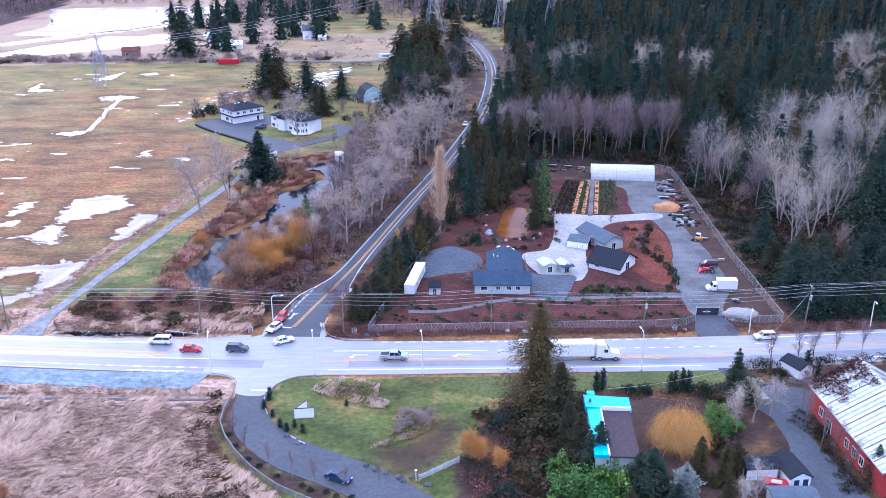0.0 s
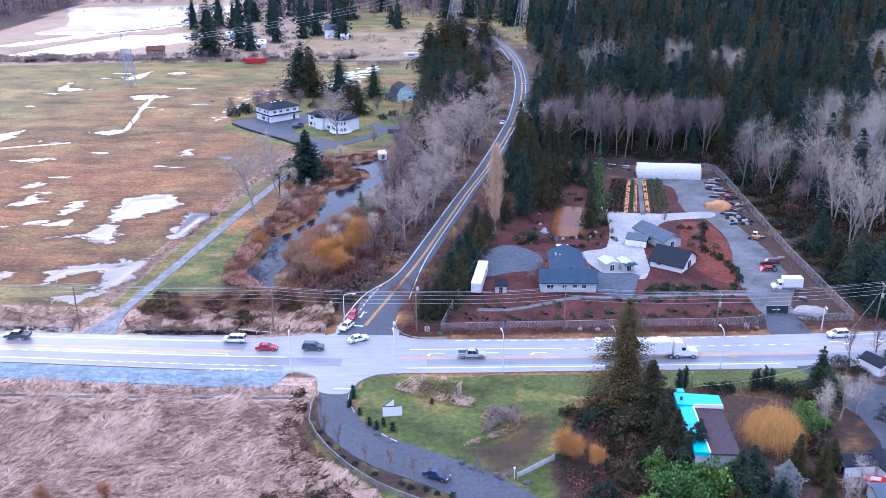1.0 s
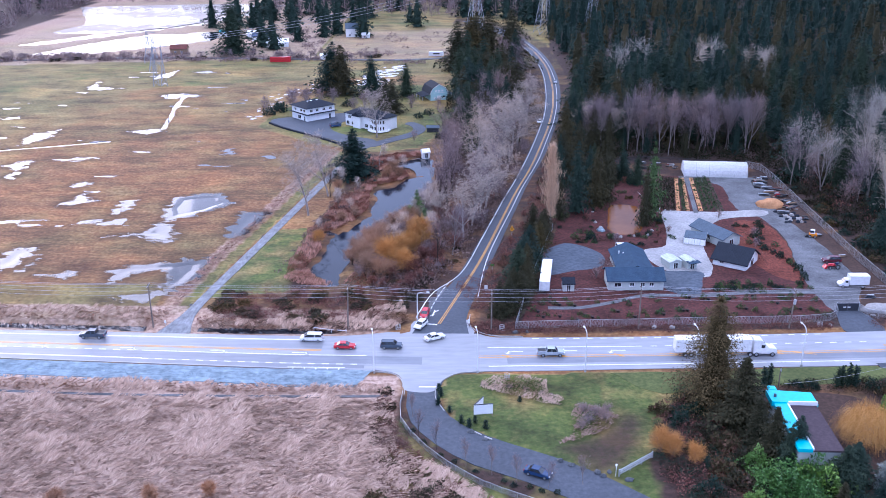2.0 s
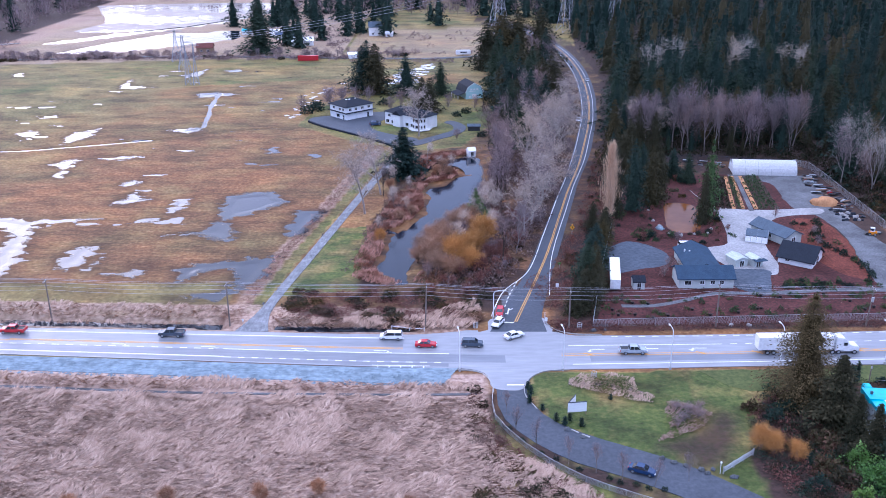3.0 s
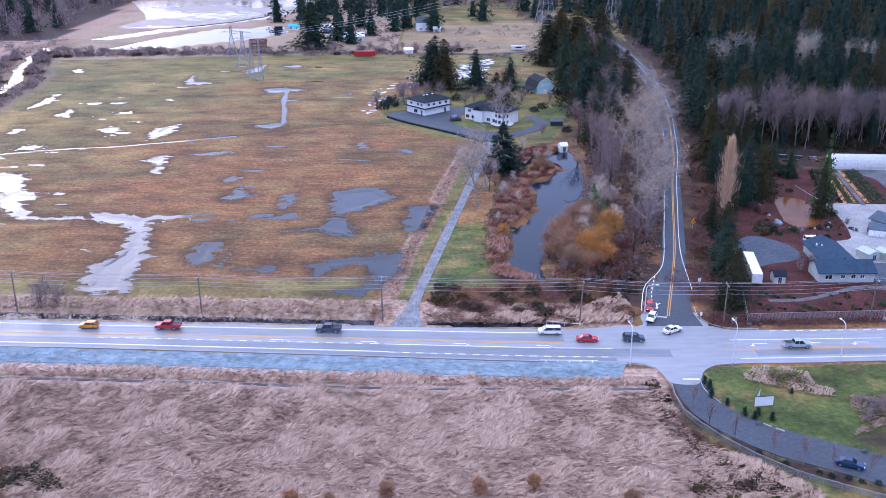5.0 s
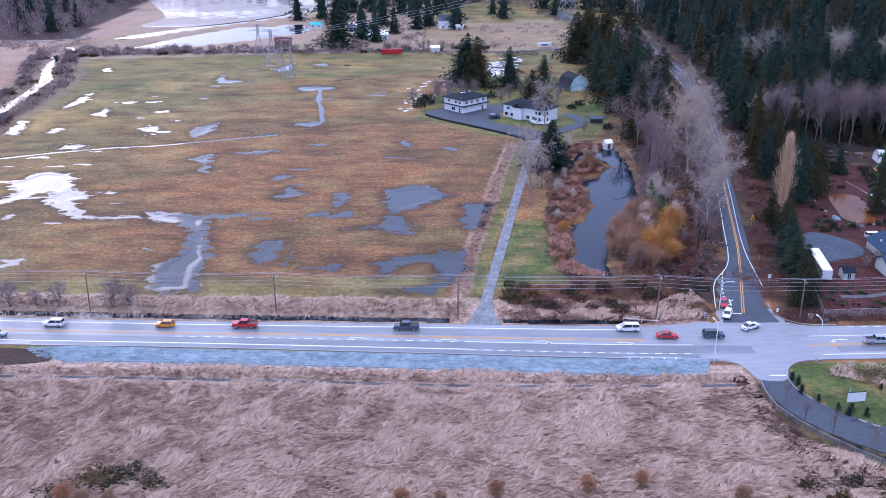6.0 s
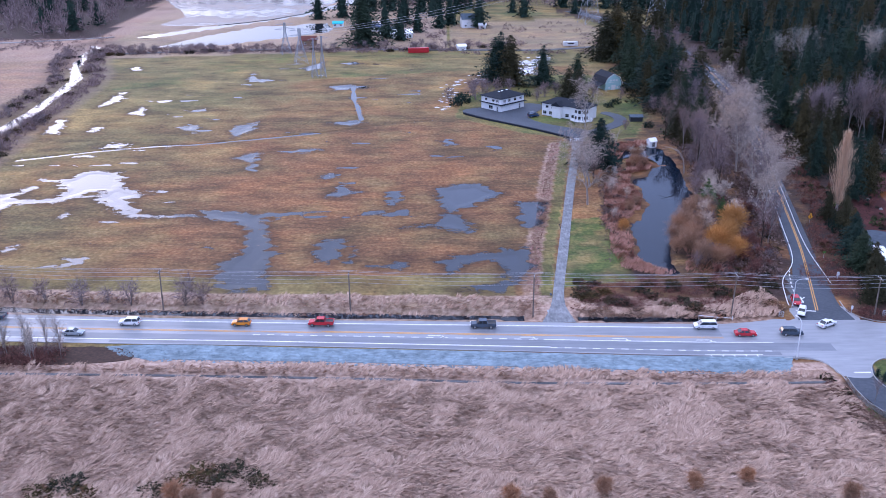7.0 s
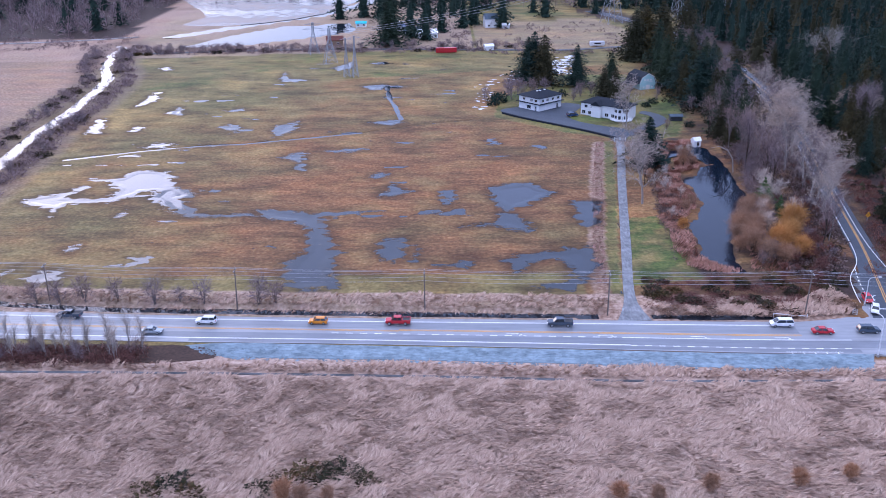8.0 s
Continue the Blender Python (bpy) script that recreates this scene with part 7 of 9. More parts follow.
# ---- buildings ----
def roof_gable(L, W, H, ridge, over, t=0.22):
    bm = bmesh.new()
    s = (ridge - H) / (W / 2)
    e = W / 2 + over
    prism(bm, [(-e, H - over * s), (0, ridge), (e, H - over * s), (e, H - over * s + t), (0, ridge + t), (-e, H - over * s + t)], -L / 2 - over, L / 2 + over)
    bmesh.ops.rotate(bm, verts=bm.verts, cent=(0, 0, 0), matrix=Matrix.Rotation(radians(-90), 3, "Z"))
    return bm


def roof_hip(L, W, H, ridge, over, t=0.2):
    bm = bmesh.new()
    a, b = L / 2 + over, W / 2 + over
    k = max(0.0, (L - W) / 2)
    lo = [bm.verts.new(p) for p in ((-a, -b, H), (a, -b, H), (a, b, H), (-a, b, H))]
    up = [bm.verts.new((p.co.x, p.co.y, H + t)) for p in lo]
    r0, r1 = bm.verts.new((-k - 0.01, 0, ridge)), bm.verts.new((k + 0.01, 0, ridge))
    bm.faces.new(lo[::-1])
    for i in range(4):
        bm.faces.new((lo[i], lo[(i + 1) % 4], up[(i + 1) % 4], up[i]))
    bm.faces.new((up[0], up[1], r1, r0)), bm.faces.new((up[1], up[2], r1)), bm.faces.new((up[2], up[3], r0, r1)), bm.faces.new((up[3], up[0], r0))
    bmesh.ops.recalc_face_normals(bm, faces=bm.faces)
    return bm


def walls_gable(L, W, H, ridge):
    bm = bmesh.new()
    prism(bm, [(-W / 2, -0.3), (W / 2, -0.3), (W / 2, H), (0, ridge - 0.02), (-W / 2, H)], -L / 2, L / 2)
    bmesh.ops.rotate(bm, verts=bm.verts, cent=(0, 0, 0), matrix=Matrix.Rotation(radians(-90), 3, "Z"))
    return bm


def window_on(parent, side, u, z, w, h, L, W, frame_key="white_wall", name="window"):
    """A framed pane on one wall: S, N along the length, E, W on the ends."""
    m = {"S": pose(u, -W / 2, z), "N": pose(u, W / 2, z, 0, 0, 180), "E": pose(L / 2, u, z, 0, 0, 90), "W": pose(-L / 2, u, z, 0, 0, -90)}[side]
    f = part(name, boxes((-w / 2 - .1, w / 2 + .1, -.09, .02, h / 2, h / 2 + .1), (-w / 2 - .1, w / 2 + .1, -.12, .02, -h / 2 - .1, -h / 2), (-w / 2 - .1, -w / 2, -.09, .02, -h / 2, h / 2), (w / 2, w / 2 + .1, -.09, .02, -h / 2, h / 2), (-.03, .03, -.08, .02, -h / 2, h / 2)), M[frame_key], parent)
    f.matrix_basis = m
    part("pane", boxes((-w / 2, w / 2, -.05, -.01, -h / 2, h / 2)), M["dark_glass"], f)


def house(name, label, x, y, yaw, L, W, H, ridge, wall, roof, over=0.5, hip=False, windows=(), doors=(), frame_key="white_wall", category="house"):
    t = thing(name, pose(x, y, 0.0, 0, 0, yaw), label, category)
    part("wall", boxes((-L / 2, L / 2, -W / 2, W / 2, -0.3, H)) if hip else walls_gable(L, W, H, ridge), M[wall], t)
    part("roof", roof_hip(L, W, H, ridge, over) if hip else roof_gable(L, W, H, ridge, over), M[roof], t)
    for w in windows:
        window_on(t, *w, L, W, frame_key)
    for side, u, w, h in doors:
        window_on(t, side, u, h / 2, w, h, L, W, frame_key, "door")
    return t


def yaw_of(a, b):
    return math.degrees(math.atan2(b[1] - a[1], b[0] - a[0]))


# the white farm house of two storeys
h1 = house("farm_house", "white two-storey farm building with a black hipped roof", -96.6, 398, -48 + 90, 14.4, 12, 5.6, 8.2, "white_wall", "dark_roof", 0.7, True,
           [("S", u, 4.4, 1.3, 1.0) for u in (-5, -2, 1.5, 5)] + [("W", u, 4.4, 1.3, 1.0) for u in (-4, -1.5, 3)] + [("W", 0, 1.3, 2.2, 1.4)], [("S", 4.5, 1, 2), ("W", -4, 1, 2)])
band = boxes((-8.0, 8.0, -7.0, -5.98, 2.9, 3.15), (-8.0, -7.18, -5.98, 7.0, 2.9, 3.15), (7.18, 8.0, -5.98, 7.0, 2.9, 3.15))
part("skirt_roof", band, M["dark_roof"], h1, "narrow black skirt roof between the storeys")
for u in (-3.5, -1.8, 1.2):
    part("skylight", boxes((u - .4, u + .4, -1.6, -0.9, 7.75, 7.95)), M["white_wall"], h1, "white roof skylight")
# the long white house with its turret
h2 = house("farm_house", "long white house with a dark roof and a corner turret", -69.5, 380.5, -39, 21, 9.5, 5.2, 7.6, "white_wall", "dark_roof", 0.5, True,
           [("S", u, 3.9, 1.4, 1.1) for u in (-8, -5, -1.5)] + [("S", u, 1.4, 1.6, 1.3) for u in (-9, -6, 2, 5)] + [("W", u, 3.8, 1.2, 1.1) for u in (-2, 2)], [("S", -2.5, 1.2, 2.1)])
part("front_gable", boxes((-4.6, -0.4, -6.3, -4.76, -.2, 5.0)), M["white_wall"], h2)
gb = bmesh.new()
prism(gb, [(-5.1, 5.0), (0.1, 5.0), (-2.5, 6.9)], -6.7, -2.5)
part("gable_roof", gb, M["dark_roof"], h2)
tb = bmesh.new()
bmesh.ops.create_cone(tb, cap_ends=True, segments=8, radius1=3.1, radius2=3.1, depth=5.9, matrix=Matrix.Translation((8.6, -4.0, 2.65)))
turret = part("turret", tb, M["white_wall"], h2)
tb = bmesh.new()
bmesh.ops.create_cone(tb, cap_ends=True, segments=8, radius1=3.7, radius2=0.05, depth=2.4, matrix=Matrix.Translation((8.6, -4.0, 6.8)))
part("turret_roof", tb, M["dark_roof"], h2)
for k in range(5):
    a = radians(-150 + 36 * k)
    w = part("window", boxes((-.55, .55, -.06, .04, -.6, .6)), M["dark_glass"], turret)
    w.matrix_basis = pose(8.6 + 2.95 * math.cos(a), -4 + 2.95 * math.sin(a), 4.2, 0, 0, math.degrees(a) + 90)
    w = part("window", boxes((-.55, .55, -.06, .04, -.7, .7)), M["dark_glass"], turret)
    w.matrix_basis = pose(8.6 + 2.95 * math.cos(a), -4 + 2.95 * math.sin(a), 1.6, 0, 0, math.degrees(a) + 90)
tb = bmesh.new()
bmesh.ops.create_cone(tb, cap_ends=True, segments=8, radius1=4.9, radius2=4.9, depth=0.25, matrix=Matrix.Translation((8.6, -4.0, 0.5)))
porch = part("porch_deck", tb, M["white_wall"], h2)
for k in range(14):
    a = radians(-170 + 17 * k)
    part("baluster", tubes(((8.6 + 4.7 * math.cos(a), -4 + 4.7 * math.sin(a), 0.6), (8.6 + 4.7 * math.cos(a), -4 + 4.7 * math.sin(a), 1.55), 0.06)), M["white_wall"], porch)
    b = radians(-170 + 17 * (k + 1))
    part("handrail", tubes(((8.6 + 4.7 * math.cos(a), -4 + 4.7 * math.sin(a), 1.55), (8.6 + 4.7 * math.cos(b), -4 + 4.7 * math.sin(b), 1.55), 0.06)), M["white_wall"], porch)
# gambrel barn
barn = thing("barn", pose(-41.7, 432.5, 0, 0, 0, 20) @ Matrix.Scale(0.87, 4), "pale aqua gambrel barn with a black roof and white trim", "barn")
gambrel = [(-4.9, -0.2), (4.9, -0.2), (4.9, 3.6), (3.6, 6.4), (0, 8.4), (-3.6, 6.4), (-4.9, 3.6)]
bm = bmesh.new()
prism(bm, gambrel, 0, 14)
part("wall", bm, M["aqua_wall"], barn)
bm = bmesh.new()
prism(bm, [(-5.5, 3.3), (-3.8, 6.5), (0, 8.6), (3.8, 6.5), (5.5, 3.3), (5.5, 3.6), (3.9, 6.8), (0, 8.95), (-3.9, 6.8), (-5.5, 3.6)], -0.2, 14.4)
part("roof", bm, M["dark_roof"], barn)
bm = bmesh.new()
for a, b in (((-5.3, 3.5), (-3.8, 6.6)), ((-3.8, 6.6), (0, 8.7)), ((0, 8.7), (3.8, 6.6)), ((3.8, 6.6), (5.3, 3.5))):
    tube(bm, (a[0], -0.3, a[1]), (b[0], -0.3, b[1]), 0.16, None, 4)
part("trim", bm, M["white_wall"], barn)
for s in (-1, 1):
    bm = bmesh.new()
    prism(bm, [(s * 4.95, 3.5), (s * 9.5, 2.2), (s * 9.5, 2.4), (s * 4.95, 3.75)], 0.5, 12)
    lean = part("lean_to_roof", bm, M["dark_roof"] if s < 0 else M["grey_roof"], barn)
    for yy in (0.8, 6, 11.5):
        part("post", boxes((s * 9.2 - .1, s * 9.2 + .1, yy - .1, yy + .1, -0.2, 2.25)), M["white_wall"], lean)
for u, z, w, h in ((-1.8, 5.2, 1.2, .9), (1.8, 5.2, 1.2, .9), (0, 5.2, 1.2, .9), (-2.6, 1.3, 1.0, 1.0), (2.6, 1.3, 1, 1)):
    part("window", boxes((u - w / 2, u + w / 2, -.08, .03, z - h / 2, z + h / 2)), M["white_wall"], barn)
part("door", boxes((-1.3, 1.3, -.1, .03, -.1, 2.6)), M["white_wall"], barn)
part("loft_rail", boxes((-3.2, 3.2, -.12, .03, 4.1, 4.3)), M["white_wall"], barn)

# small sheds by the pond and the garden
house("pond_shed", "small white shed at the pond's end", -44.8, 331.5, 20, 2.8, 2.6, 2.1, 3.1, "white_wall", "tarp", 0.2, doors=[("S", 0, 1, 1.8)], category="shed")
sh = house("garden_shelter", "low open garden shelter with a grey roof", -43, 371, 0, 5, 3.2, 1.9, 2.5, "dark_metal", "grey_roof", 0.3, category="shelter")

# ---- the nursery yard ----
structure("ground_mulch", blot("mulch", [(-18.5, 187.5), (10, 188.6), (40, 190.2), (55, 195.5), (57, 215), (55, 238), (61, 262), (56, 300), (30, 306), (22, 300), (4, 285), (-3, 262), (-4, 250), (-12, 215)], 0.02, M["mulch"], 0.5, 0, 3, 0.2), "red-brown bark mulch beds of the nursery", "mulch")
structure("ground_fresh_mulch", blot("fresh_mulch", [(44, 236), (46.5, 224), (50, 216), (55, 214), (57, 226), (60, 244), (58, 258), (50, 259), (47.5, 246)], 0.026, M["mulch_red"], 0.6, 0, 2, 0.2), "fresh red mulch bed beside the storage building", "mulch")
structure("ground_yard_gravel", blot("yard", [(44, 306), (68, 304.5), (72, 300), (66, 270), (69, 240), (69, 215), (64, 202), (62.4, 196), (56.2, 196), (55, 207), (57, 225), (60.5, 245), (59, 262), (54, 272), (55, 296), (43, 298)], 0.035, M["gravel"], 0.5, 0, 2, 0.2), "grey gravel yard of the nursery", "yard")
structure("ground_yard_dirt", blot("dirt", [(64, 201), (69, 214), (69, 240), (66, 262), (67, 285), (70, 303), (74, 303), (73.6, 262), (73.6, 234), (74.2, 214), (74.8, 193.5), (63.5, 193.5)], 0.03, M["soil"], 0.4, 0, 2, 0.2), "dark churned earth along the fence", "dirt")
structure("ground_white_gravel", blot("white_gravel", [(26.5, 288.6), (30.6, 272), (45, 268), (61.7, 270), (61, 264.5), (50, 262.5), (44, 258.4), (38, 246), (35.5, 236), (34.5, 223.2), (31, 216.5), (24, 219), (19.8, 225), (18.2, 235.2), (25.5, 239.6), (29, 258.3), (28.6, 272)], 0.045, M["gravel_pale"], 0.35, 0, 1.5, 0.2), "pale gravel drive between the nursery buildings", "drive")
structure("ground_car_park", blot("car_park", [(-8, 236.3), (-1.3, 241), (6.5, 233), (5.5, 224), (-2.5, 220.5), (-9.6, 218), (-11.5, 225)], 0.05, M["paving"], 0.2, 0, 1.5, 0.2), "grey paved parking court", "court")
structure("ground_house_drive", blot("house_drive", [(18.4, 236), (20, 222), (30.5, 220), (29.5, 214), (26, 204), (21, 206.5), (18.6, 212)], 0.052, M["paving"], 0.2, 0, 1.5, 0.2), "dark paved drive beside the nursery house", "drive")
structure("ground_front_path", ribbon("front_path", [(-11, 198.6), (-3.3, 198.7), (6.1, 202.4), (13, 205.8), (26.8, 206), (40.7, 208), (57, 208.2)], [(-11, 197), (-3.3, 197.1), (6.1, 200.8), (13, 204.2), (26.8, 204.2), (40.7, 206), (57, 206)], -0.1, 0.06, M["gravel"], 3), "grey gravel path through the nursery beds", "path")
structure("ground_apron", blot("apron", [(56.3, 197), (61.5, 197), (63.4, 186), (54.6, 185.4)], 0.058, M["asphalt_dark"], 0.1, 0, 1, 0.3), "asphalt apron before the yard gate", "drive")

nh = house("nursery_house", "low nursery house with a blue-grey shingle roof", 11.6, 211.8, 0, 13.6, 7.2, 2.7, 4.6, "cream_wall", "blue_roof", 0.5, False,
           [("S", u, 1.6, 1.0, 0.9) for u in (-1, 1.6, 3.8)] + [("S", -4.5, 1.5, 1.6, 1.0)], [("E", 0, 1.0, 2.0)])
w2 = part("rear_wing_wall", walls_gable(16, 8.4, 2.6, 4.5), M["cream_wall"], nh)
w2.matrix_basis = pose(1.0, 9.5, 0, 0, 0, 90)
w2r = part("rear_wing_roof", roof_gable(16, 8.4, 2.6, 4.5, 0.5), M["blue_roof"], nh)
w2r.matrix_basis = pose(1.0, 9.5, 0.004, 0, 0, 90)
for u in (0.0, 1.0):
    part("roof_vent", boxes((-1.9 + u, -1.6 + u, 12.5 - u, 12.9 - u, 3.4, 4.1)), M["white_wall"], nh)
house("nursery_barn", "dark-roofed pale storage building", 41.3, 226.8, yaw_of((35.6, 224), (42.6, 219.1)), 8.8, 9.4, 1.9, 4.7, "white_wall", "dark_roof", 0.6, False, [("S", -2, 1.2, 1, .6)], [("E", 0, 2.0, 2.1)], category="building")
bb = house("nursery_office", "grey-roofed outbuilding of the nursery", 40.4, 244.4, -62, 13, 6.2, 2.5, 4.0, "cream_wall", "grey_roof", 0.5, False, [("S", -3, 1.4, 1, .8), ("S", 1, 1.4, 1, .8)], [("E", 0, 1.2, 2.0)], category="building")
gh = thing("greenhouse", pose(34.2, 241.5, 0, 0, 0, -20), "small glazed lean-to greenhouse with a metal frame", "greenhouse")
for i in range(5):
    part("rib", tubes(((-3 + 1.5 * i, -2, 0), (-3 + 1.5 * i, -2, 1.9), .06), ((-3 + 1.5 * i, -2, 1.9), (-3 + 1.5 * i, 2, 2.7), .06), ((-3 + 1.5 * i, 2, 2.7), (-3 + 1.5 * i, 2, 0), .06)), M["galvanised"], gh)
part("roof_sheet", boxes((-3, 3, -2, 2, -.03, .03)), M["grey_roof"], gh).matrix_basis = pose(0, 0, 2.33, 11.3)
part("back_panel", boxes((-3, 3, 1.9, 1.96, 0, 2.6)), M["dark_glass"], gh)
part("front_panel", boxes((-3, 3, -1.98, -1.93, 0.1, 1.8)), M["tarp"], gh)
for n_, lab, x, y, L, W, roof, wall in (("garden_shed", "small white-roofed garden shed", 23.8, 224.5, 3.6, 4.6, "tin_roof", "cream_wall"), ("garden_shed", "small white-roofed garden shed", 28.2, 224.2, 2.6, 4.2, "tin_roof", "cream_wall")):
    s_ = house(n_, lab, x, y, 108, W, L, 1.8, 2.4, wall, roof, 0.2, doors=[("W", 0, 1.2, 1.6)], category="shed")
part("porch_roof", boxes((-3.6, -1.6, -1.7, 1.7, 2.0, 2.15)), M["blue_roof"], s_)
house("tool_shed", "tiny dark-roofed tool shed beside the trailer", -5.1, 209, 0, 2.8, 3.0, 2.0, 3.0, "cream_wall", "dark_roof", 0.25, doors=[("S", 0, .9, 1.7)], category="shed")

# white tarpaulin shelter
ts = thing("tarp_shelter", pose(56.8, 309, 0, 0, 0, -6), "long white tarpaulin storage shelter", "shelter")
arch = [(-4.2 * math.cos(math.pi * i / 12), 4.4 * math.sin(math.pi * i / 12)) for i in range(13)]
bm = bmesh.new()
outer = [[bm.verts.new((x, -y if False else y * 1.0, z)) for y, z in arch] for x in np.linspace(-10.8, 10.8, 12)]
for a, b in zip(outer, outer[1:]):
    for i in range(12):
        bm.faces.new((a[i], a[i + 1], b[i + 1], b[i]))
bmesh.ops.solidify(bm, geom=bm.faces, thickness=0.06)
for v in bm.verts:
    v.co.z += 0.05 * math.sin(v.co.x * 2.9)
part("cover", bm, M["tarp"], ts)
for x in np.linspace(-10.7, 10.7, 6):
    part("hoop", tubes(*[((x, p[0], p[1] - .08), (x, q[0], q[1] - .08), .05) for p, q in zip(arch, arch[1:])]), M["galvanised"], ts)
part("end_sheet", boxes((-10.6, -10.5, -4, 4, 0, 2.4)), M["tarp"], ts)


# ---- fences ----
def chain_fence(name, pts, label, high=1.9, bay=3.0, key="galvanised", rails=True, wires=9):
    """Posts, a top rail and a woven wire panel for every bay."""
    t = thing(name, pose(0, 0, 0), label, "fence")
    post_me = None
    for (x0, y0), (x1, y1) in zip(pts, pts[1:]):
        d = math.hypot(x1 - x0, y1 - y0)
        n = max(1, round(d / bay))
        yaw = math.degrees(math.atan2(y1 - y0, x1 - x0))
        w = d / n
        bm = bmesh.new()
        for i in range(wires):
            for s in (0, 1):
                a = w * i / wires
                lo, hi = (a, a + w / wires * 1.6) if s else (a + w / wires * 1.6, a)
                vs = [bm.verts.new((lo, 0, .05)), bm.verts.new((lo + .035, 0, .05)), bm.verts.new((hi + .035, 0, high)), bm.verts.new((hi, 0, high))]
                bm.faces.new(vs)
        for z in np.linspace(.15, high - .1, 7):
            vs = [bm.verts.new((0, 0.003, z)), bm.verts.new((w, 0.003, z)), bm.verts.new((w, 0.003, z + .03)), bm.verts.new((0, 0.003, z + .03))]
            bm.faces.new(vs)
        panel = bpy.data.meshes.new("wire_panel")
        bm.to_mesh(panel), bm.free()
        panel.materials.append(M[key])
        bm = tubes(((0, 0, -.2), (0, 0, high + .05), .05, .05, 6))
        post_me = bpy.data.meshes.new("post")
        bm.to_mesh(post_me), bm.free()
        post_me.materials.append(M[key])
        bm = tubes(((0, 0, high), (w, 0, high), .04, .04, 5))
        rail_me = bpy.data.meshes.new("rail")
        bm.to_mesh(rail_me), bm.free()
        rail_me.materials.append(M[key])
        for i in range(n):
            m = pose(x0 + (x1 - x0) * i / n, y0 + (y1 - y0) * i / n, 0, 0, 0, yaw)
            for nm, me in (("post", post_me), ("wire_panel", panel)) + ((("rail", rail_me),) if rails else ()):
                p_ = part(nm, me, None, t)
                p_.matrix_basis = m
                if nm == "wire_panel":
                    tagged(p_, kind="stuff")
    part("post", post_me, None, t).matrix_basis = pose(*pts[-1], 0)
    return t


chain_fence("chain_link_fence", [(-19.4, 186.4), (-10.7, 187), (5.9, 187.8), (25.1, 188.9), (45.7, 189.7), (52.9, 190.9), (55.4, 193), (56.2, 196)], "grey chain-link fence along the highway side of the nursery")
chain_fence("chain_link_fence", [(61.8, 196), (62.4, 193.5), (64.5, 192.3), (75.2, 192.6)], "grey chain-link fence beside the yard gate")
chain_fence("chain_link_fence", [(75.2, 192.6), (74.6, 214.2), (74, 233.5), (74.3, 263.6), (74.7, 301.4), (74.2, 312.9), (70, 317.2)], "tall chain-link fence between yard and wood", 2.4)
chain_fence("chain_link_fence", [(70, 317.2), (47.8, 322.3), (34.7, 325), (17.8, 320)], "dark chain-link fence behind the shelter", 2.0, 3, "dark_metal")
chain_fence("chain_link_fence", [(-19.4, 186.4), (-14, 213), (-4.8, 252.2)], "grey chain-link fence beside the side road trees")
g = thing("yard_gate", pose(56.3, 196.2, 0, 0, 0, yaw_of((56.3, 196.2), (61.6, 196.3))), "closed dark double yard gate", "gate")
for i in (0, 1):
    leaf = part("gate_leaf", boxes((.06 + 2.65 * i, 2.6 + 2.65 * i, -.04, .04, .1, 2.0)), M["dark_metal"], g)
    part("sign_plate", boxes((1.6 + 1.0 * i, 2.3 + 1.0 * i, -.07, -.045, .9, 1.15)), M["white_wall"], leaf)
    part("gate_frame", tubes(((.05 + 2.65 * i, -.02, 2.05), (2.62 + 2.65 * i, -.02, 2.05), .05)), M["galvanised"], leaf)
for x in (0, 5.3):
    part("gate_post", tubes(((x, 0, -.2), (x, 0, 2.3), .09)), M["galvanised"], g)
chain_fence("drive_fence", [(-43.2, 157), (-43.5, 152.2), (-43.1, 147.2), (-41, 142.5), (-38, 137.6), (-34.3, 133), (-31.3, 130), (-28.7, 127.7), (-25.2, 125.4), (-20.1, 122.6), (-14, 119.5)], "pale metal fence along the access drive", 1.2, 2.4, "galvanised")
bg = thing("boom_gate", pose(-5.2, 130.2, 0, 0, 0, yaw_of((-5.2, 130.2), (1.5, 135.7))), "pale steel double-railed gate across the track", "gate")
for z in (.35, .75, 1.1):
    part("rail", boxes((0, 8.7, -.07, .07, z, z + .2), bevel=.02), M["galvanised"], bg)
for x in (0.05, 2.9, 5.8, 8.65):
    part("post", boxes((x - .1, x + .1, -.1, .1, -.2, 1.45), bevel=.02), M["galvanised"], bg)
part("light_pole", tubes(((-.3, .4, -.2), (-.3, .4, 2.1), .06, .05)), M["white_pole"], bg)
part("light_head", boxes((-.5, -.1, .25, .55, 2.1, 2.35), bevel=.05), M["lamp_white"], bg)
fg = thing("farm_gate", pose(-74.2, 338.6, 0), "white timber gate across the farm drive", "gate")
for z in (.4, .8, 1.2):
    part("rail", boxes((0.1, 4.3, -.05, .05, z, z + .16)), M["white_wall"], fg)
for x in (0, 2.2, 4.4):
    part("post", boxes((x - .12, x + .12, -.12, .12, -.2, 1.6)), M["white_wall"], fg)
hd = curve_through([(-114, 386), (-104.8, 375.2), (-87.9, 359), (-73.4, 343), (-73.8, 339.6)], 1.0)
structure("retaining_wall", ribbon("retaining_wall", [tuple(p) for p in hd + (-.25, -.25)], [tuple(p) for p in hd + (.25, .25)], -.3, .75, M["dark_roof"], 1.5), "low dark retaining wall round the forecourt", "wall")

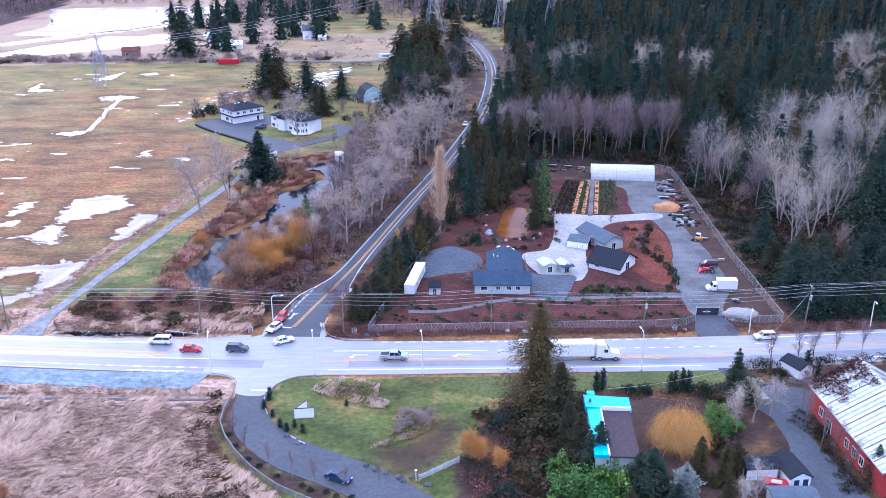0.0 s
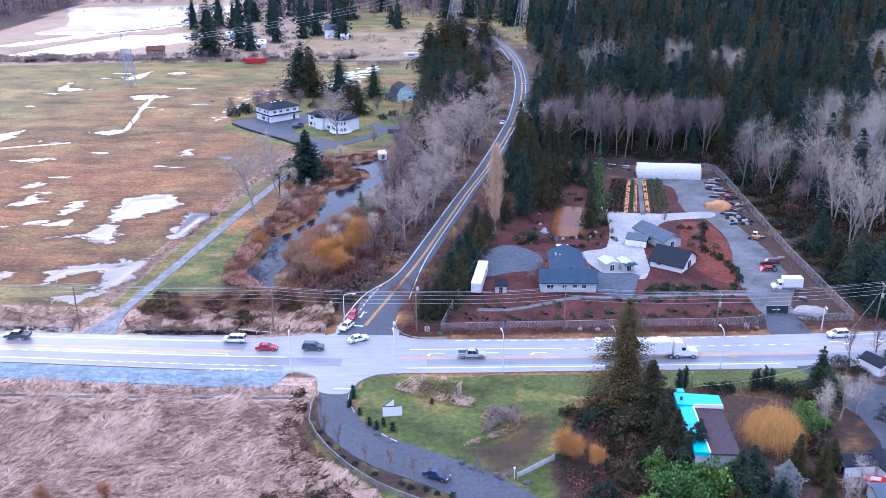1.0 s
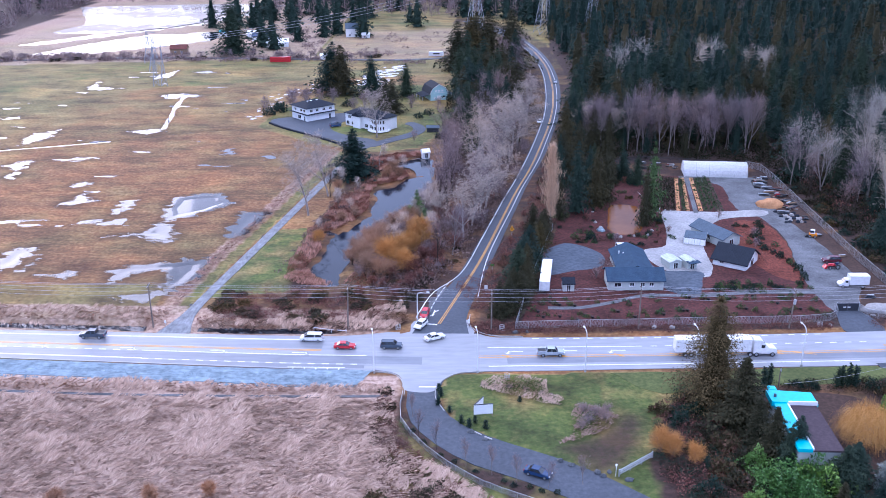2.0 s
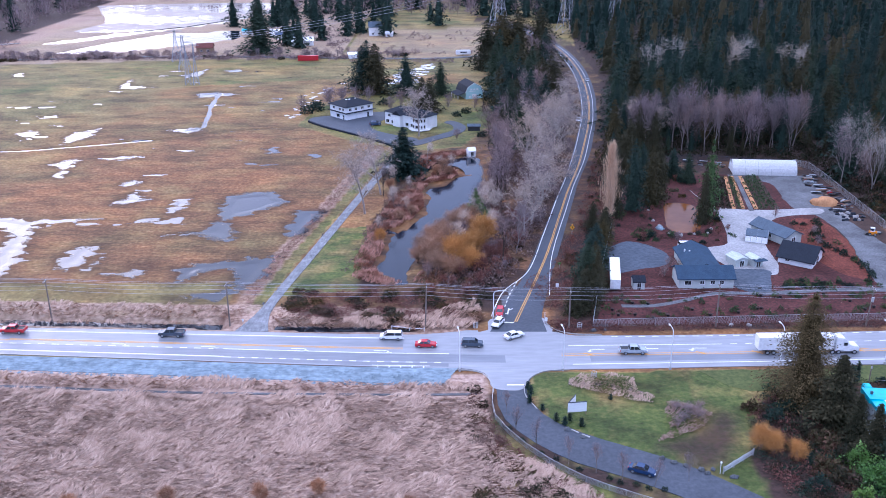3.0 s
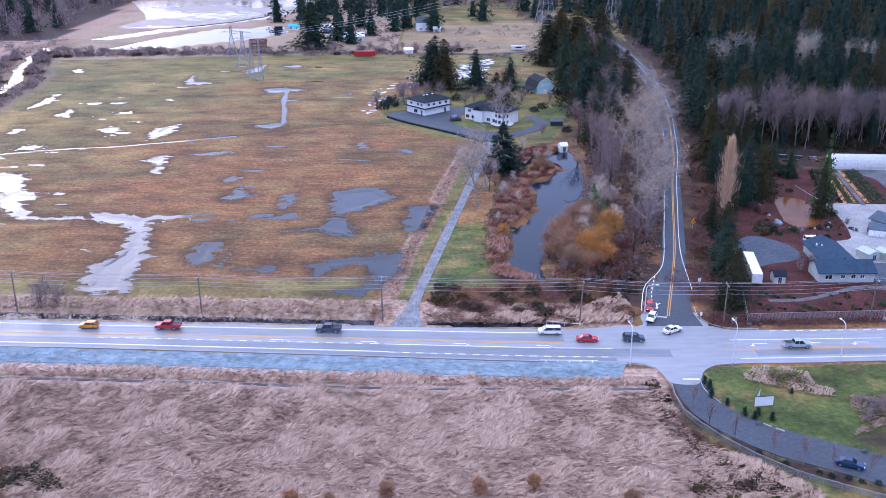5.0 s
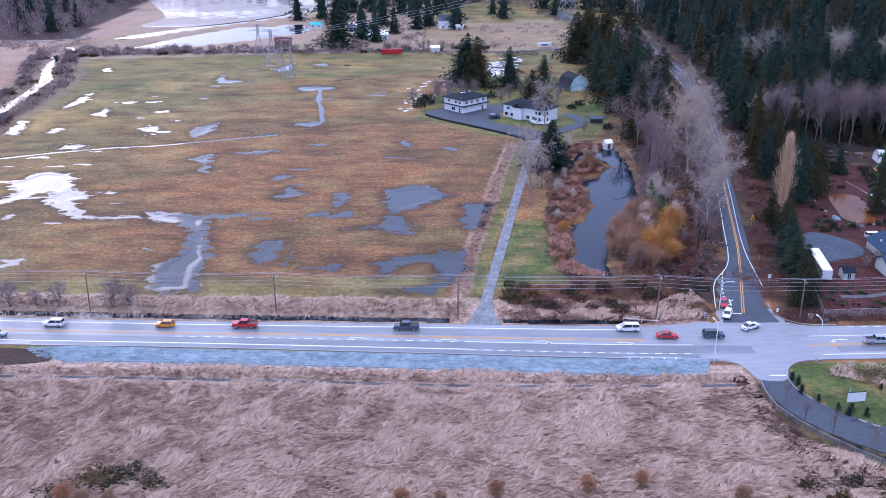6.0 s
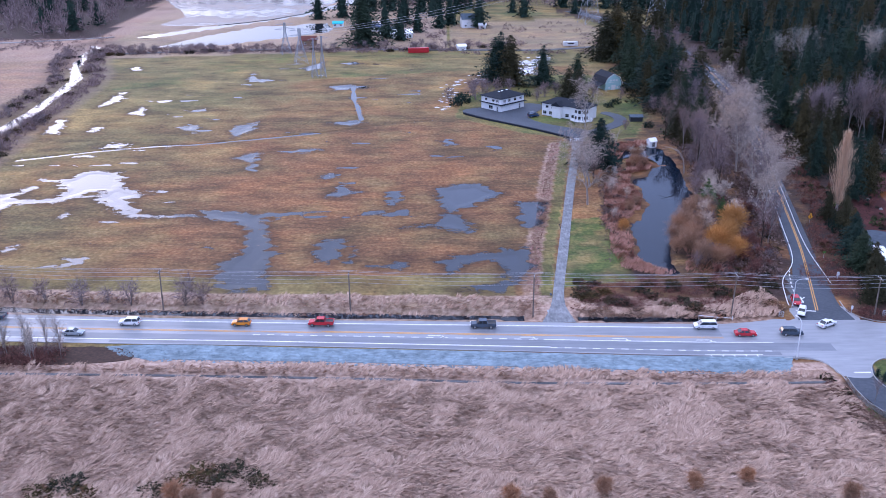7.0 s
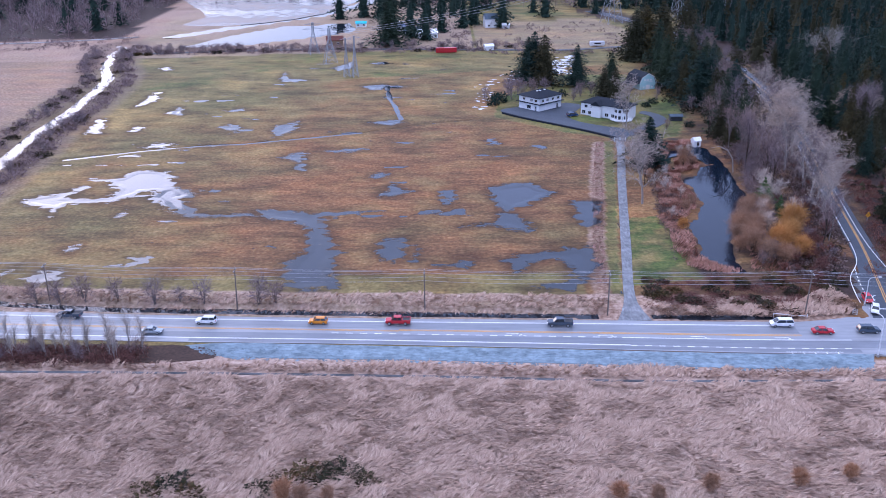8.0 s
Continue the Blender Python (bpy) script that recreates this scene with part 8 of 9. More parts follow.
# ---- poles, lamps, wires ----
def utility_pole(x, y, h, lab, transformer=False, lean=0.0):
    t = thing("utility_pole", pose(x, y, 0, 0, lean, 0), lab, "pole", "utility poles along the highway")
    part("shaft", tubes(((0, 0, -.4), (0, 0, h), .19, .13, 8)), M["pole_wood"], t)
    arm = part("cross_arm", boxes((-.07, .07, -1.2, 1.2, h - .55, h - .38)), M["pole_wood"], t)
    for u in (-1.1, -.4, .4, 1.1):
        part("insulator", tubes(((0, u, h - .38), (0, u, h - .12), .06, .04, 6)), M["white_pole"], arm)
    if transformer:
        part("transformer", tubes(((0, -.45, h - 3.3), (0, -.45, h - 2.2), .3, .3, 10)), M["galvanised"], t)
    return t


POLES = [(-290, 204, 10), (-235.2, 198.8, 9.2), (-188.6, 192.7, 10.1), (-144.4, 190.1, 10.3), (-102.3, 187.6, 10.5), (-57.4, 186.3, 10.6), (-24.9, 186, 9.6), (8.3, 186.4, 10.6), (42.2, 186.8, 9.6), (79.6, 190.9, 10), (125, 198, 10), (170, 207, 10)]
for i, (x, y, h) in enumerate(POLES):
    utility_pole(x, y, h, "weathered wooden utility pole with a cross-arm", i in (8, 9), (0, 0, 1.5, 0, 0, 2, 0, 0, 3, 3, 0, 0)[i])


def hang(name, ends, sag, rad, key, label, category="cable"):
    t = thing(name, pose(0, 0, 0), label, category)
    for a, b in ends:
        c = bpy.data.curves.new("wire", "CURVE")
        c.dimensions, c.bevel_depth, c.bevel_resolution = "3D", rad, 0
        s = c.splines.new("POLY")
        n = 14
        s.points.add(n - 1)
        for i in range(n):
            k = i / (n - 1)
            p = Vector(a).lerp(Vector(b), k)
            s.points[i].co = (p.x, p.y, p.z - sag * 4 * k * (1 - k), 1)
        c.materials.append(M[key])
        ob = new("wire", c)
        ob.parent = t
    return t


ends = []
for (x0, y0, h0), (x1, y1, h1_) in zip(POLES, POLES[1:]):
    for u, dz in ((-1.1, -.1), (.4, -.1), (1.1, -.1), (0.12, -1.6), (0.12, -2.6)):
        ends.append(((x0, y0 + u, h0 + dz), (x1, y1 + u, h1_ + dz)))
hang("power_line", ends, 0.55, 0.03, "wire", "power and telephone wires strung between the poles")
hang("service_line", [((55, 160, 6), (29, 152, 5.6)), ((55, 160, 6), (79.6, 190.9, 8)), ((79.6, 190.9, 8.6), (125, 205, 9))], 0.8, 0.025, "wire", "service wire slung to the garden house")
sp = thing("service_pole", pose(29.6, 156, 0), "short grey wooden service pole", "pole")
part("shaft", tubes(((0, 0, -.3), (0, 0, 7), .14, .1)), M["pole_wood"], sp)
part("meter_box", boxes((-.15, .15, -.3, -.1, 6.2, 6.7)), M["galvanised"], sp)
sp = copy_thing(sp, pose(54.5, 160.2, 0))


def street_lamp(x, y, h, yaw, reach, lab="tall white street lamp with a curved arm"):
    t = thing("street_lamp", pose(x, y, 0, 0, 0, yaw), lab, "street lamp", "street lamps at the junction")
    part("pole", tubes(((0, 0, -.2), (0, 0, h - .8), .13, .09, 8)), M["white_pole"], t)
    part("base_box", boxes((-.2, .2, -.2, .2, -.1, .5)), M["concrete"], t)
    part("arm", tubes(((0, 0, h - .8), (0, .35, h - .25), .085, .08, 6), ((0, .35, h - .25), (0, reach * .6, h), .08, .07, 6), ((0, reach * .6, h), (0, reach, h), .07, .06, 6)), M["white_pole"], t)
    head = part("lamp_head", boxes((-.18, .18, reach - .1, reach + .65, h - .1, h + .08), bevel=.04), M["white_pole"], t)
    part("lens", boxes((-.13, .13, reach, reach + .55, h - .16, h - .1)), M["lamp_white"], head)


for x, y, h in ((-49.7, 166, 9), (-28.4, 166.3, 9.4), (-6.2, 166.8, 9.2), (16.6, 167.8, 9.3), (38.8, 169, 9.1)):
    street_lamp(x, y, h, 10, 1.8)
street_lamp(-41.8, 190.8, 7.2, -90, 2.2)
street_lamp(66, 187, 6.5, 170, 1.6)
street_lamp(94, 190, 7, 170, 1.6)


def post_sign(name, x, y, h, w, hh, key, label, yaw=0, post="galvanised"):
    t = thing(name, pose(x, y, 0, 0, 0, yaw), label, "sign")
    part("post", tubes(((0, 0, -.2), (0, 0, h), .05)), M[post], t)
    bm = boxes((-w / 2, w / 2, -.09, -.05, h - hh, h), bevel=.01)
    part("sign_plate", bm, M[key], t)
    return t


ys = thing("warning_sign", pose(-17, 247, 0) @ Matrix.Scale(0.8, 4), "amber signal-ahead sign with a lamp above", "sign")
part("post", tubes(((0, 0, -.2), (0, 0, 4), .07)), M["galvanised"], ys)
bm = boxes((-.65, .65, -.1, -.06, -.65, .65))
dm = part("sign_plate", bm, M["amber"], ys, "amber diamond plate")
dm.matrix_basis = pose(0, 0, 2.6, 0, 45, 0)
part("symbol", boxes((-.13, .13, -.13, -.1, 2.2, 3.0)), M["dark_metal"], ys, "dark signal symbol")
part("beacon", tubes(((0, -.1, 3.6), (0, -.4, 3.6), .28, .28, 10)), M["amber"], ys, "amber round beacon")
post_sign("road_sign", -25.6, 205.5, 2.6, .8, 1.0, "white_wall", "small white road sign seen on a post", 10)
post_sign("road_sign", -23.6, 219.5, 2.4, .9, .5, "laurel", "small green road sign on a post", 10)
post_sign("road_sign", -30, 186.5, 2.4, .5, .9, "white_wall", "narrow white marker sign at the corner")
post_sign("road_sign", -99, 186.6, 2.0, .4, .6, "white_wall", "small white marker at the farm drive")
post_sign("road_sign", -247, 196.5, 2.2, .7, .7, "amber", "small amber sign beside the highway")
bs = thing("sign_board", pose(-27.6, 149.0, 0, 0, 0, 8), "white V-shaped sign board on posts on the lawn", "sign")
for yaw, nm in ((0, 0), (52, 1)):
    p_ = part("board", boxes((0, 3.6, -.06, .06, .7, 2.7)), M["white_wall"], bs)
    p_.matrix_basis = pose(-1.8, 0, 0, 0, 0, yaw)
    part("board_trim", boxes((0, 3.6, -.08, .08, 2.7, 2.82)), M["dark_metal"], p_)
for x in (-1.7, 1.7):
    part("post", boxes((x - .08, x + .08, -.02, .14, -.2, .75)), M["timber"], bs)
bf = thing("bent_barrier", pose(-61, 184.8, 0, 0, 0, -6), "bent white metal barrier in the roadside grass", "barrier")
part("rail", tubes(((-4, 0, .9), (0, .1, .55), .09), ((0, .1, .55), (3.6, 0, .5), .09)), M["white_pole"], bf)
for x, z in ((-4, .9), (0, .5), (3.4, 1.0)):
    part("post", tubes(((x, 0, -.1), (x, 0, z), .08)), M["white_pole"], bf)
for x, y, yaw in ((-46, 186.2, 20), (-22.5, 186, 0), (49.6, 188, 0), (-22.4, 163.6, 70)):
    ct = thing("wire_crate", pose(x, y, 0, 0, 0, yaw), "grey round wire basket by the roadside", "basket")
    part("hoop", tubes(*[((.55 * math.cos(a), .55 * math.sin(a), z), (.55 * math.cos(a + .8), .55 * math.sin(a + .8), z), .04, .04, 4) for z in (.15, .6, 1.1) for a in np.arange(0, 6.2, .785)]), M["galvanised"], ct)
    part("stave", tubes(*[((.55 * math.cos(a), .55 * math.sin(a), 0), (.55 * math.cos(a), .55 * math.sin(a), 1.15), .035, .035, 4) for a in np.arange(0, 6.2, .785)]), M["galvanised"], ct)


def lattice_tower(x, y, h, w, label, arms=(0.62, 0.78, 0.93), span=9.0, bays=7, rad=0.16):
    t = thing("lattice_tower", pose(x, y, height_at(x, y), 0, 0, 20), label, "pylon", "power pylons")
    r = lambda z: w / 2 * (1 - 0.82 * min(1, z / (h * 0.7))) if z < h * .7 else w * .09
    zs = [h * (1 - (1 - i / bays) ** 1.3) for i in range(bays + 1)]
    cs = ((1, 1), (-1, 1), (-1, -1), (1, -1))
    for sx, sy in cs:
        part("leg", tubes(*[((sx * r(a), sy * r(a), a - .3), (sx * r(b), sy * r(b), b), rad, rad, 4) for a, b in ((0, h * .7), (h * .7, h))]), M["lattice_steel"], t)
    for a, b in zip(zs, zs[1:]):
        br = []
        for (ax, ay), (bx, by) in zip(cs, cs[1:] + cs[:1]):
            br += [((ax * r(a), ay * r(a), a), (bx * r(b), by * r(b), b), rad * .55, rad * .55, 4), ((bx * r(a), by * r(a), a), (ax * r(b), ay * r(b), b), rad * .55, rad * .55, 4), ((ax * r(b), ay * r(b), b), (bx * r(b), by * r(b), b), rad * .5, rad * .5, 4)]
        tagged(part("bracing", tubes(*br), M["lattice_steel"], t), kind="stuff")
    for k in arms:
        z = h * k
        s = span * (1.2 - abs(k - 0.78))
        part("cross_arm", tubes(((-s, 0, z), (s, 0, z), rad * .7, rad * .7, 4), ((-s, 0, z), (0, 0, z + h * .05), rad * .6, rad * .6, 4), ((s, 0, z), (0, 0, z + h * .05), rad * .6, rad * .6, 4)), M["lattice_steel"], t)
    return t


lattice_tower(-189, 470, 20, 3.0, "slim lattice mast standing in the meadow", (0.95,), 3, 8, .11)
lattice_tower(-184.6, 469.6, 21, 3.0, "slim lattice mast standing in the meadow", (0.95,), 3, 8, .11)
lattice_tower(-202, 511, 19, 7, "broad lattice pylon at the meadow's end", (0.8, .95), 5, 6, .13)
lattice_tower(-215, 541, 18, 6, "broad lattice pylon beyond the hedge", (0.8, .95), 5, 6, .13)
lattice_tower(-20.5, 655, 46, 12, "tall steel lattice pylon above the side road", (0.6, .75, .9), 9)
lattice_tower(27, 655, 46, 11, "tall steel lattice pylon above the wood", (0.6, .75, .9), 9)
lattice_tower(64, 676, 44, 10, "tall steel lattice pylon above the wood", (0.6, .75, .9), 9)
hang("transmission_line", [((-420 , 760 + 3 * k, 26 + 3 * (k % 3)), (-20.5 + 4 * (k - 2), 655, 30 + 6 * (k % 3))) for k in range(5)] + [((-20.5 + 4 * (k - 2), 655, 30 + 6 * (k % 3)), (27 + 4 * (k - 2), 655, 30 + 6 * (k % 3))) for k in range(5)]
     + [((-202 + k, 511, 15 + k), (-20.5 + k, 655, 32 + 3 * k)) for k in range(3)] + [((27 + k, 655, 28 + 6 * k), (330, 640 + 8 * k, 50)) for k in range(3)], 5, 0.06, "wire", "high-voltage lines crossing above the far woods")


# ---- vehicles ----
def wheel(parent, x, y, r=0.34, w=0.22):
    t = part("wheel", tubes(((0, -w / 2, 0), (0, w / 2, 0), r, r, 14)), M["black"], parent)
    t.matrix_basis = pose(x, y, r)
    part("rim", tubes(((0, -w / 2 - .015, 0), (0, w / 2 + .015, 0), r * .62, r * .62, 10)), M["rim"], t)


def shell(profile, half, tuck=0.0, bevel=0.06):
    """A body drawn from its side outline, with rounded edges; tuck narrows it towards the top."""
    bm = bmesh.new()
    prism(bm, profile, -half, half)
    zs = [z for _, z in profile]
    lo, hi = min(zs), max(zs)
    for v in bm.verts:
        v.co.y *= 1 - tuck * (v.co.z - lo) / (hi - lo)
    bmesh.ops.bevel(bm, geom=list(bm.edges), offset=bevel, segments=2, affect="EDGES", clamp_overlap=True)
    return bm


STYLES = {
    "sedan": (4.7, 1.82, [(-2.35, .3), (2.3, .3), (2.35, .62), (2.2, .78), (1.0, .95), (-1.6, .97), (-2.3, .9), (-2.36, .6)], [(1.05, .9), (.25, 1.42), (-.95, 1.44), (-1.75, .93)]),
    "hatch": (4.3, 1.8, [(-2.12, .3), (2.1, .3), (2.15, .62), (2.0, .82), (1.0, .98), (-2.0, 1.0), (-2.16, .6)], [(1.05, .95), (.35, 1.5), (-1.5, 1.5), (-2.05, .98)]),
    "suv": (4.75, 1.9, [(-2.35, .36), (2.3, .36), (2.37, .75), (2.25, .98), (1.2, 1.1), (-2.3, 1.12), (-2.38, .7)], [(1.2, 1.06), (.5, 1.7), (-1.95, 1.72), (-2.3, 1.1)]),
    "van": (5.1, 1.95, [(-2.5, .34), (2.45, .34), (2.52, .7), (2.35, .92), (1.7, 1.06), (-2.5, 1.12), (-2.56, .7)], [(1.75, 1.02), (.8, 1.74), (-2.2, 1.76), (-2.5, 1.1)]),
}


def car(style, paint_key, x, y, yaw, label, category="car"):
    length, width, prof, cab = STYLES[style]
    t = thing({"suv": "sport_utility_vehicle", "van": "minivan"}.get(style, "car"), pose(x, y, 0.07, 0, 0, yaw), label, category, "vehicles")
    h = width / 2
    body = part("body", shell(prof, h, 0.06, 0.09), M[paint_key], t)
    part("cabin_glass", shell(cab, h - .09, 0.2, 0.05), M["dark_glass"], t)
    top = max(z for _, z in cab)
    xs = [p[0] for p in cab if p[1] > top - .1]
    roof = boxes((min(xs) - .06, max(xs) + .06, -(h - .09) * .82, (h - .09) * .82, top - .05, top + .03), bevel=.025)
    part("roof", roof, M[paint_key], t)
    for s in (-1, 1):
        pil = []
        for k in (1, 2):
            a, b = (cab[0], cab[1]) if k == 1 else (cab[3], cab[2])
            pil.append(((a[0], s * (h - .09), a[1]), (b[0], s * (h - .09) * .81, b[1]), .05, .05, 4))
        mx = (cab[1][0] + cab[2][0]) / 2 - .1
        pil.append(((mx, s * (h - .085), cab[0][1]), (mx, s * (h - .09) * .81, top - .02), .05, .05, 4))
        for q in pil:
            part("pillar", tubes(q), M[paint_key], t)
        part("headlight", boxes((prof[2][0] - .16, prof[2][0] - .0, s * h * .66 - .2, s * h * .66 + .2, prof[2][1] - .02, prof[2][1] + .12), bevel=.02), M["lamp_white"], t)
        part("tail_light", boxes((prof[-1][0] + .0, prof[-1][0] + .1, s * h * .7 - .18, s * h * .7 + .18, prof[-1][1] + .1, prof[-1][1] + .28), bevel=.02), M["lamp_red"], t)
        part("mirror", boxes((cab[0][0] - .35, cab[0][0] - .18, s * (h + .02) - .08, s * (h + .02) + .08, cab[0][1] + .02, cab[0][1] + .16), bevel=.02), M[paint_key], t)
        for wx in (length * .31, -length * .31):
            wheel(t, wx, s * (h - .1), .36 if style == "suv" else .33)
    part("bumper", boxes((prof[1][0] - .05, prof[1][0] + .08, -h * .9, h * .9, .34, .52), bevel=.03), M["black"], t)
    return t


def pickup(paint_key, x, y, yaw, label):
    t = thing("pickup_truck", pose(x, y, 0.07, 0, 0, yaw), label, "pickup", "vehicles")
    part("body", shell([(-2.85, .45), (2.75, .45), (2.85, .85), (2.7, 1.08), (1.45, 1.18), (-2.85, 1.18), (-2.9, .8)], .98, 0.05, .08), M[paint_key], t)
    part("cabin_glass", shell([(1.5, 1.14), (.8, 1.82), (-.75, 1.84), (-1.0, 1.15)], .86, .16, .05), M["dark_glass"], t)
    part("roof", boxes((-.8, .85, -.73, .73, 1.8, 1.88), bevel=.03), M[paint_key], t)
    part("bed", boxes((-2.78, -1.1, -.8, .8, 1.17, 1.2)), M["black"], t, "dark cargo bed floor")
    part("bed_rail", boxes((-2.88, -1.05, -.97, -.82, 1.12, 1.3), (-2.88, -1.05, .82, .97, 1.12, 1.3), (-2.9, -2.78, -.97, .97, 1.12, 1.3)), M[paint_key], t)
    for s in (-1, 1):
        part("headlight", boxes((2.68, 2.86, s * .7 - .2, s * .7 + .2, .86, 1.02), bevel=.02), M["lamp_white"], t)
        part("tail_light", boxes((-2.93, -2.85, s * .86 - .1, s * .86 + .1, .85, 1.12)), M["lamp_red"], t)
        for q in (((1.5, s * .86, 1.15), (.8, s * .73, 1.84), .05, .05, 4), ((-1.0, s * .86, 1.15), (-.75, s * .73, 1.84), .06, .06, 4), ((.1, s * .86, 1.15), (.1, s * .74, 1.84), .05, .05, 4)):
            part("pillar", tubes(q), M[paint_key], t)
        for wx in (1.85, -1.75):
            wheel(t, wx, s * .88, .41, .28)
    part("bumper", boxes((2.72, 2.92, -.95, .95, .45, .68), (-3.0, -2.85, -.95, .95, .5, .66), bevel=.03), M["rim"], t)
    return t


def lorry(x, y, yaw):
    t = thing("semi_truck", pose(x, y, 0.07, 0, 0, yaw), "white semi truck with a long white box trailer", "truck", "vehicles")
    part("trailer", boxes((-12.6, 3.4, -1.28, 1.28, 1.15, 4.05), bevel=.05), M["white_paint"], t)
    part("trailer_frame", boxes((-12.4, 3, -.5, .5, .85, 1.15), (-3, -2.8, -.9, .9, .3, 1.15)), M["black"], t)
    part("side_skirt", boxes((-8, -1, -1.26, -1.2, .4, 1.14)), M["rim"], t)
    part("cab", shell([(3.9, .6), (8.9, .6), (9.0, 1.3), (8.8, 1.75), (7.1, 2.0), (6.3, 2.9), (5.6, 3.75), (3.95, 3.9)], 1.22, .08, .12), M["white_paint"], t)
    part("windscreen", shell([(7.05, 2.05), (6.98, 2.02), (6.28, 2.86), (6.36, 2.9)], 1.0, .05, .01), M["dark_glass"], t)
    for s in (-1, 1):
        part("side_window", boxes((5.5, 6.3, s * 1.19 - .03, s * 1.19 + .03, 2.0, 2.7)), M["dark_glass"], t)
        part("fuel_tank", tubes(((4.2, s * .95, .75), (5.6, s * .95, .75), .32, .32, 12)), M["rim"], t)
        for wx in (8.0, 4.6, 3.3, -9.2, -10.5):
            wheel(t, wx, s * 1.02, .5, .5)
        part("headlight", boxes((8.7, 8.98, s * .95 - .2, s * .95 + .2, 1.0, 1.25), bevel=.03), M["lamp_white"], t)
    part("bumper", boxes((8.7, 9.1, -1.2, 1.2, .4, .75), bevel=.04), M["rim"], t)


def box_truck(x, y, yaw):
    t = thing("box_truck", pose(x, y, 0.05, 0, 0, yaw), "white box truck parked in the gravel yard", "truck", "vehicles")
    part("cargo_box", boxes((-3.6, 1.2, -1.15, 1.15, .9, 3.3), bevel=.05), M["white_paint"], t)
    part("cab", shell([(1.3, .5), (3.6, .5), (3.7, 1.0), (3.5, 1.3), (2.7, 1.45), (2.2, 2.25), (1.3, 2.3)], 1.0, .1, .08), M["white_paint"], t)
    part("windscreen", shell([(2.72, 1.5), (2.66, 1.47), (2.2, 2.18), (2.26, 2.2)], .85, .05, .01), M["dark_glass"], t)
    for s in (-1, 1):
        part("side_window", boxes((1.6, 2.25, s * .96 - .03, s * .96 + .03, 1.5, 2.05)), M["dark_glass"], t)
        for wx in (2.75, -2.2):
            wheel(t, wx, s * .9, .4, .3)
    part("chassis", boxes((-3.5, 3.3, -.4, .4, .5, .9)), M["black"], t)


lorry(26.2, 174.4, 1.2)
car("suv", "blue_paint", -84.6, 379.2, 20, "dark blue sport utility vehicle parked before the farm houses")
car("suv", "white_paint", 68.6, 184.2, 186, "white sport utility vehicle driving on the highway")
pickup("white_paint", 29, 179.6, 2, "white pickup driving on the highway")
pickup("silver_paint", -12.6, 173.8, 1, "silver pickup driving on the highway")
car("van", "white_paint", -64.8, 180.6, 178, "white minivan driving on the highway")
car("sedan", "red_paint", -57.0, 176.9, -2, "red sedan driving on the highway")
car("suv", "grey_paint", -46.9, 177.1, -2, "dark grey sport utility vehicle at the junction")
car("sedan", "white_paint", -37.6, 181.2, 30, "white sedan turning at the junction")
car("hatch", "white_paint", -40.9, 187.4, -115, "white car waiting at the stop line")
car("hatch", "red_paint", -40.2, 193.2, -98, "red car waiting behind at the junction")
car("sedan", "blue_paint", -18.8, 130.5, -25, "dark blue sedan on the access drive")
car("hatch", "orange_paint", -168.5, 184.2, 178, "orange hatchback driving on the highway")
pickup("red_paint", -150.4, 183.6, 178, "red pickup driving on the highway")
pickup("grey_paint", -114.0, 181.9, 178, "dark grey pickup driving on the highway")
car("suv", "white_paint", -194, 184.9, 177, "white sport utility vehicle driving on the highway")
pickup("grey_paint", -226.5, 188.6, 176, "dark pickup driving on the highway")
car("sedan", "silver_paint", -205, 180.2, -3, "blue-grey sedan driving on the highway")
car("sedan", "white_paint", 2.2, 386, -100, "white car coming down the side road")
car("sedan", "silver_paint", 17.5, 474, -94, "pale car far up the side road")
car("suv", "grey_paint", -84.7, 381.5, 35, "dark car parked before the farm houses")
car("suv", "maroon_paint", 66.6, 226.6, 180, "maroon sport utility vehicle parked in the yard")
car("sedan", "silver_paint", 59.7, 159.2, -70, "silver car parked on the lane")
car("van", "white_paint", 13.5, 236, 0, "white van parked behind the nursery house")
box_truck(65.8, 210.4, 180)
tr = thing("utility_trailer", pose(-10.2, 213.5, 0, 0, 0, 82), "long white box trailer parked by the fence", "trailer")
part("box", boxes((-7.5, 7.5, -1.25, 1.25, .8, 3.2), bevel=.05), M["white_paint"], tr)
part("roof", boxes((-7.52, 7.52, -1.27, 1.27, 3.2, 3.26)), M["tarp"], tr)
part("chassis", boxes((-7.2, 7.2, -.5, .5, .5, .8), (7.5, 8.6, -.1, .1, .5, .65)), M["black"], tr)
for s in (-1, 1):
    for wx in (-4.5, -5.5):
        wheel(tr, wx, s * 1.05, .42, .3)
for x in (-4, 0, 4):
    part("side_hatch", boxes((x - .5, x + .5, -1.28, -1.24, 1.5, 2.4)), M["silver_paint"], tr)
tc = thing("farm_tractor", pose(65.7, 222.6, 0, 0, 0, 180), "small red farm tractor with a loader", "tractor", "vehicles")
part("hood", boxes((-.2, 1.5, -.4, .4, .7, 1.3), bevel=.08), M["red_paint"], tc)
part("seat", boxes((-1.1, -.5, -.3, .3, 1.0, 1.6), bevel=.08), M["blue_paint"], tc)
part("loader", tubes(((-.2, .6, 1.1), (2.0, .6, .9), .09), ((-.2, -.6, 1.1), (2.0, -.6, .9), .09)), M["red_paint"], tc)
part("bucket", shell([(1.9, .2), (2.7, .15), (2.2, .9), (1.9, 1.0)], .85, 0, .03), M["red_paint"], tc)
part("chassis", boxes((-1.2, 1.3, -.3, .3, .5, .8)), M["black"], tc)
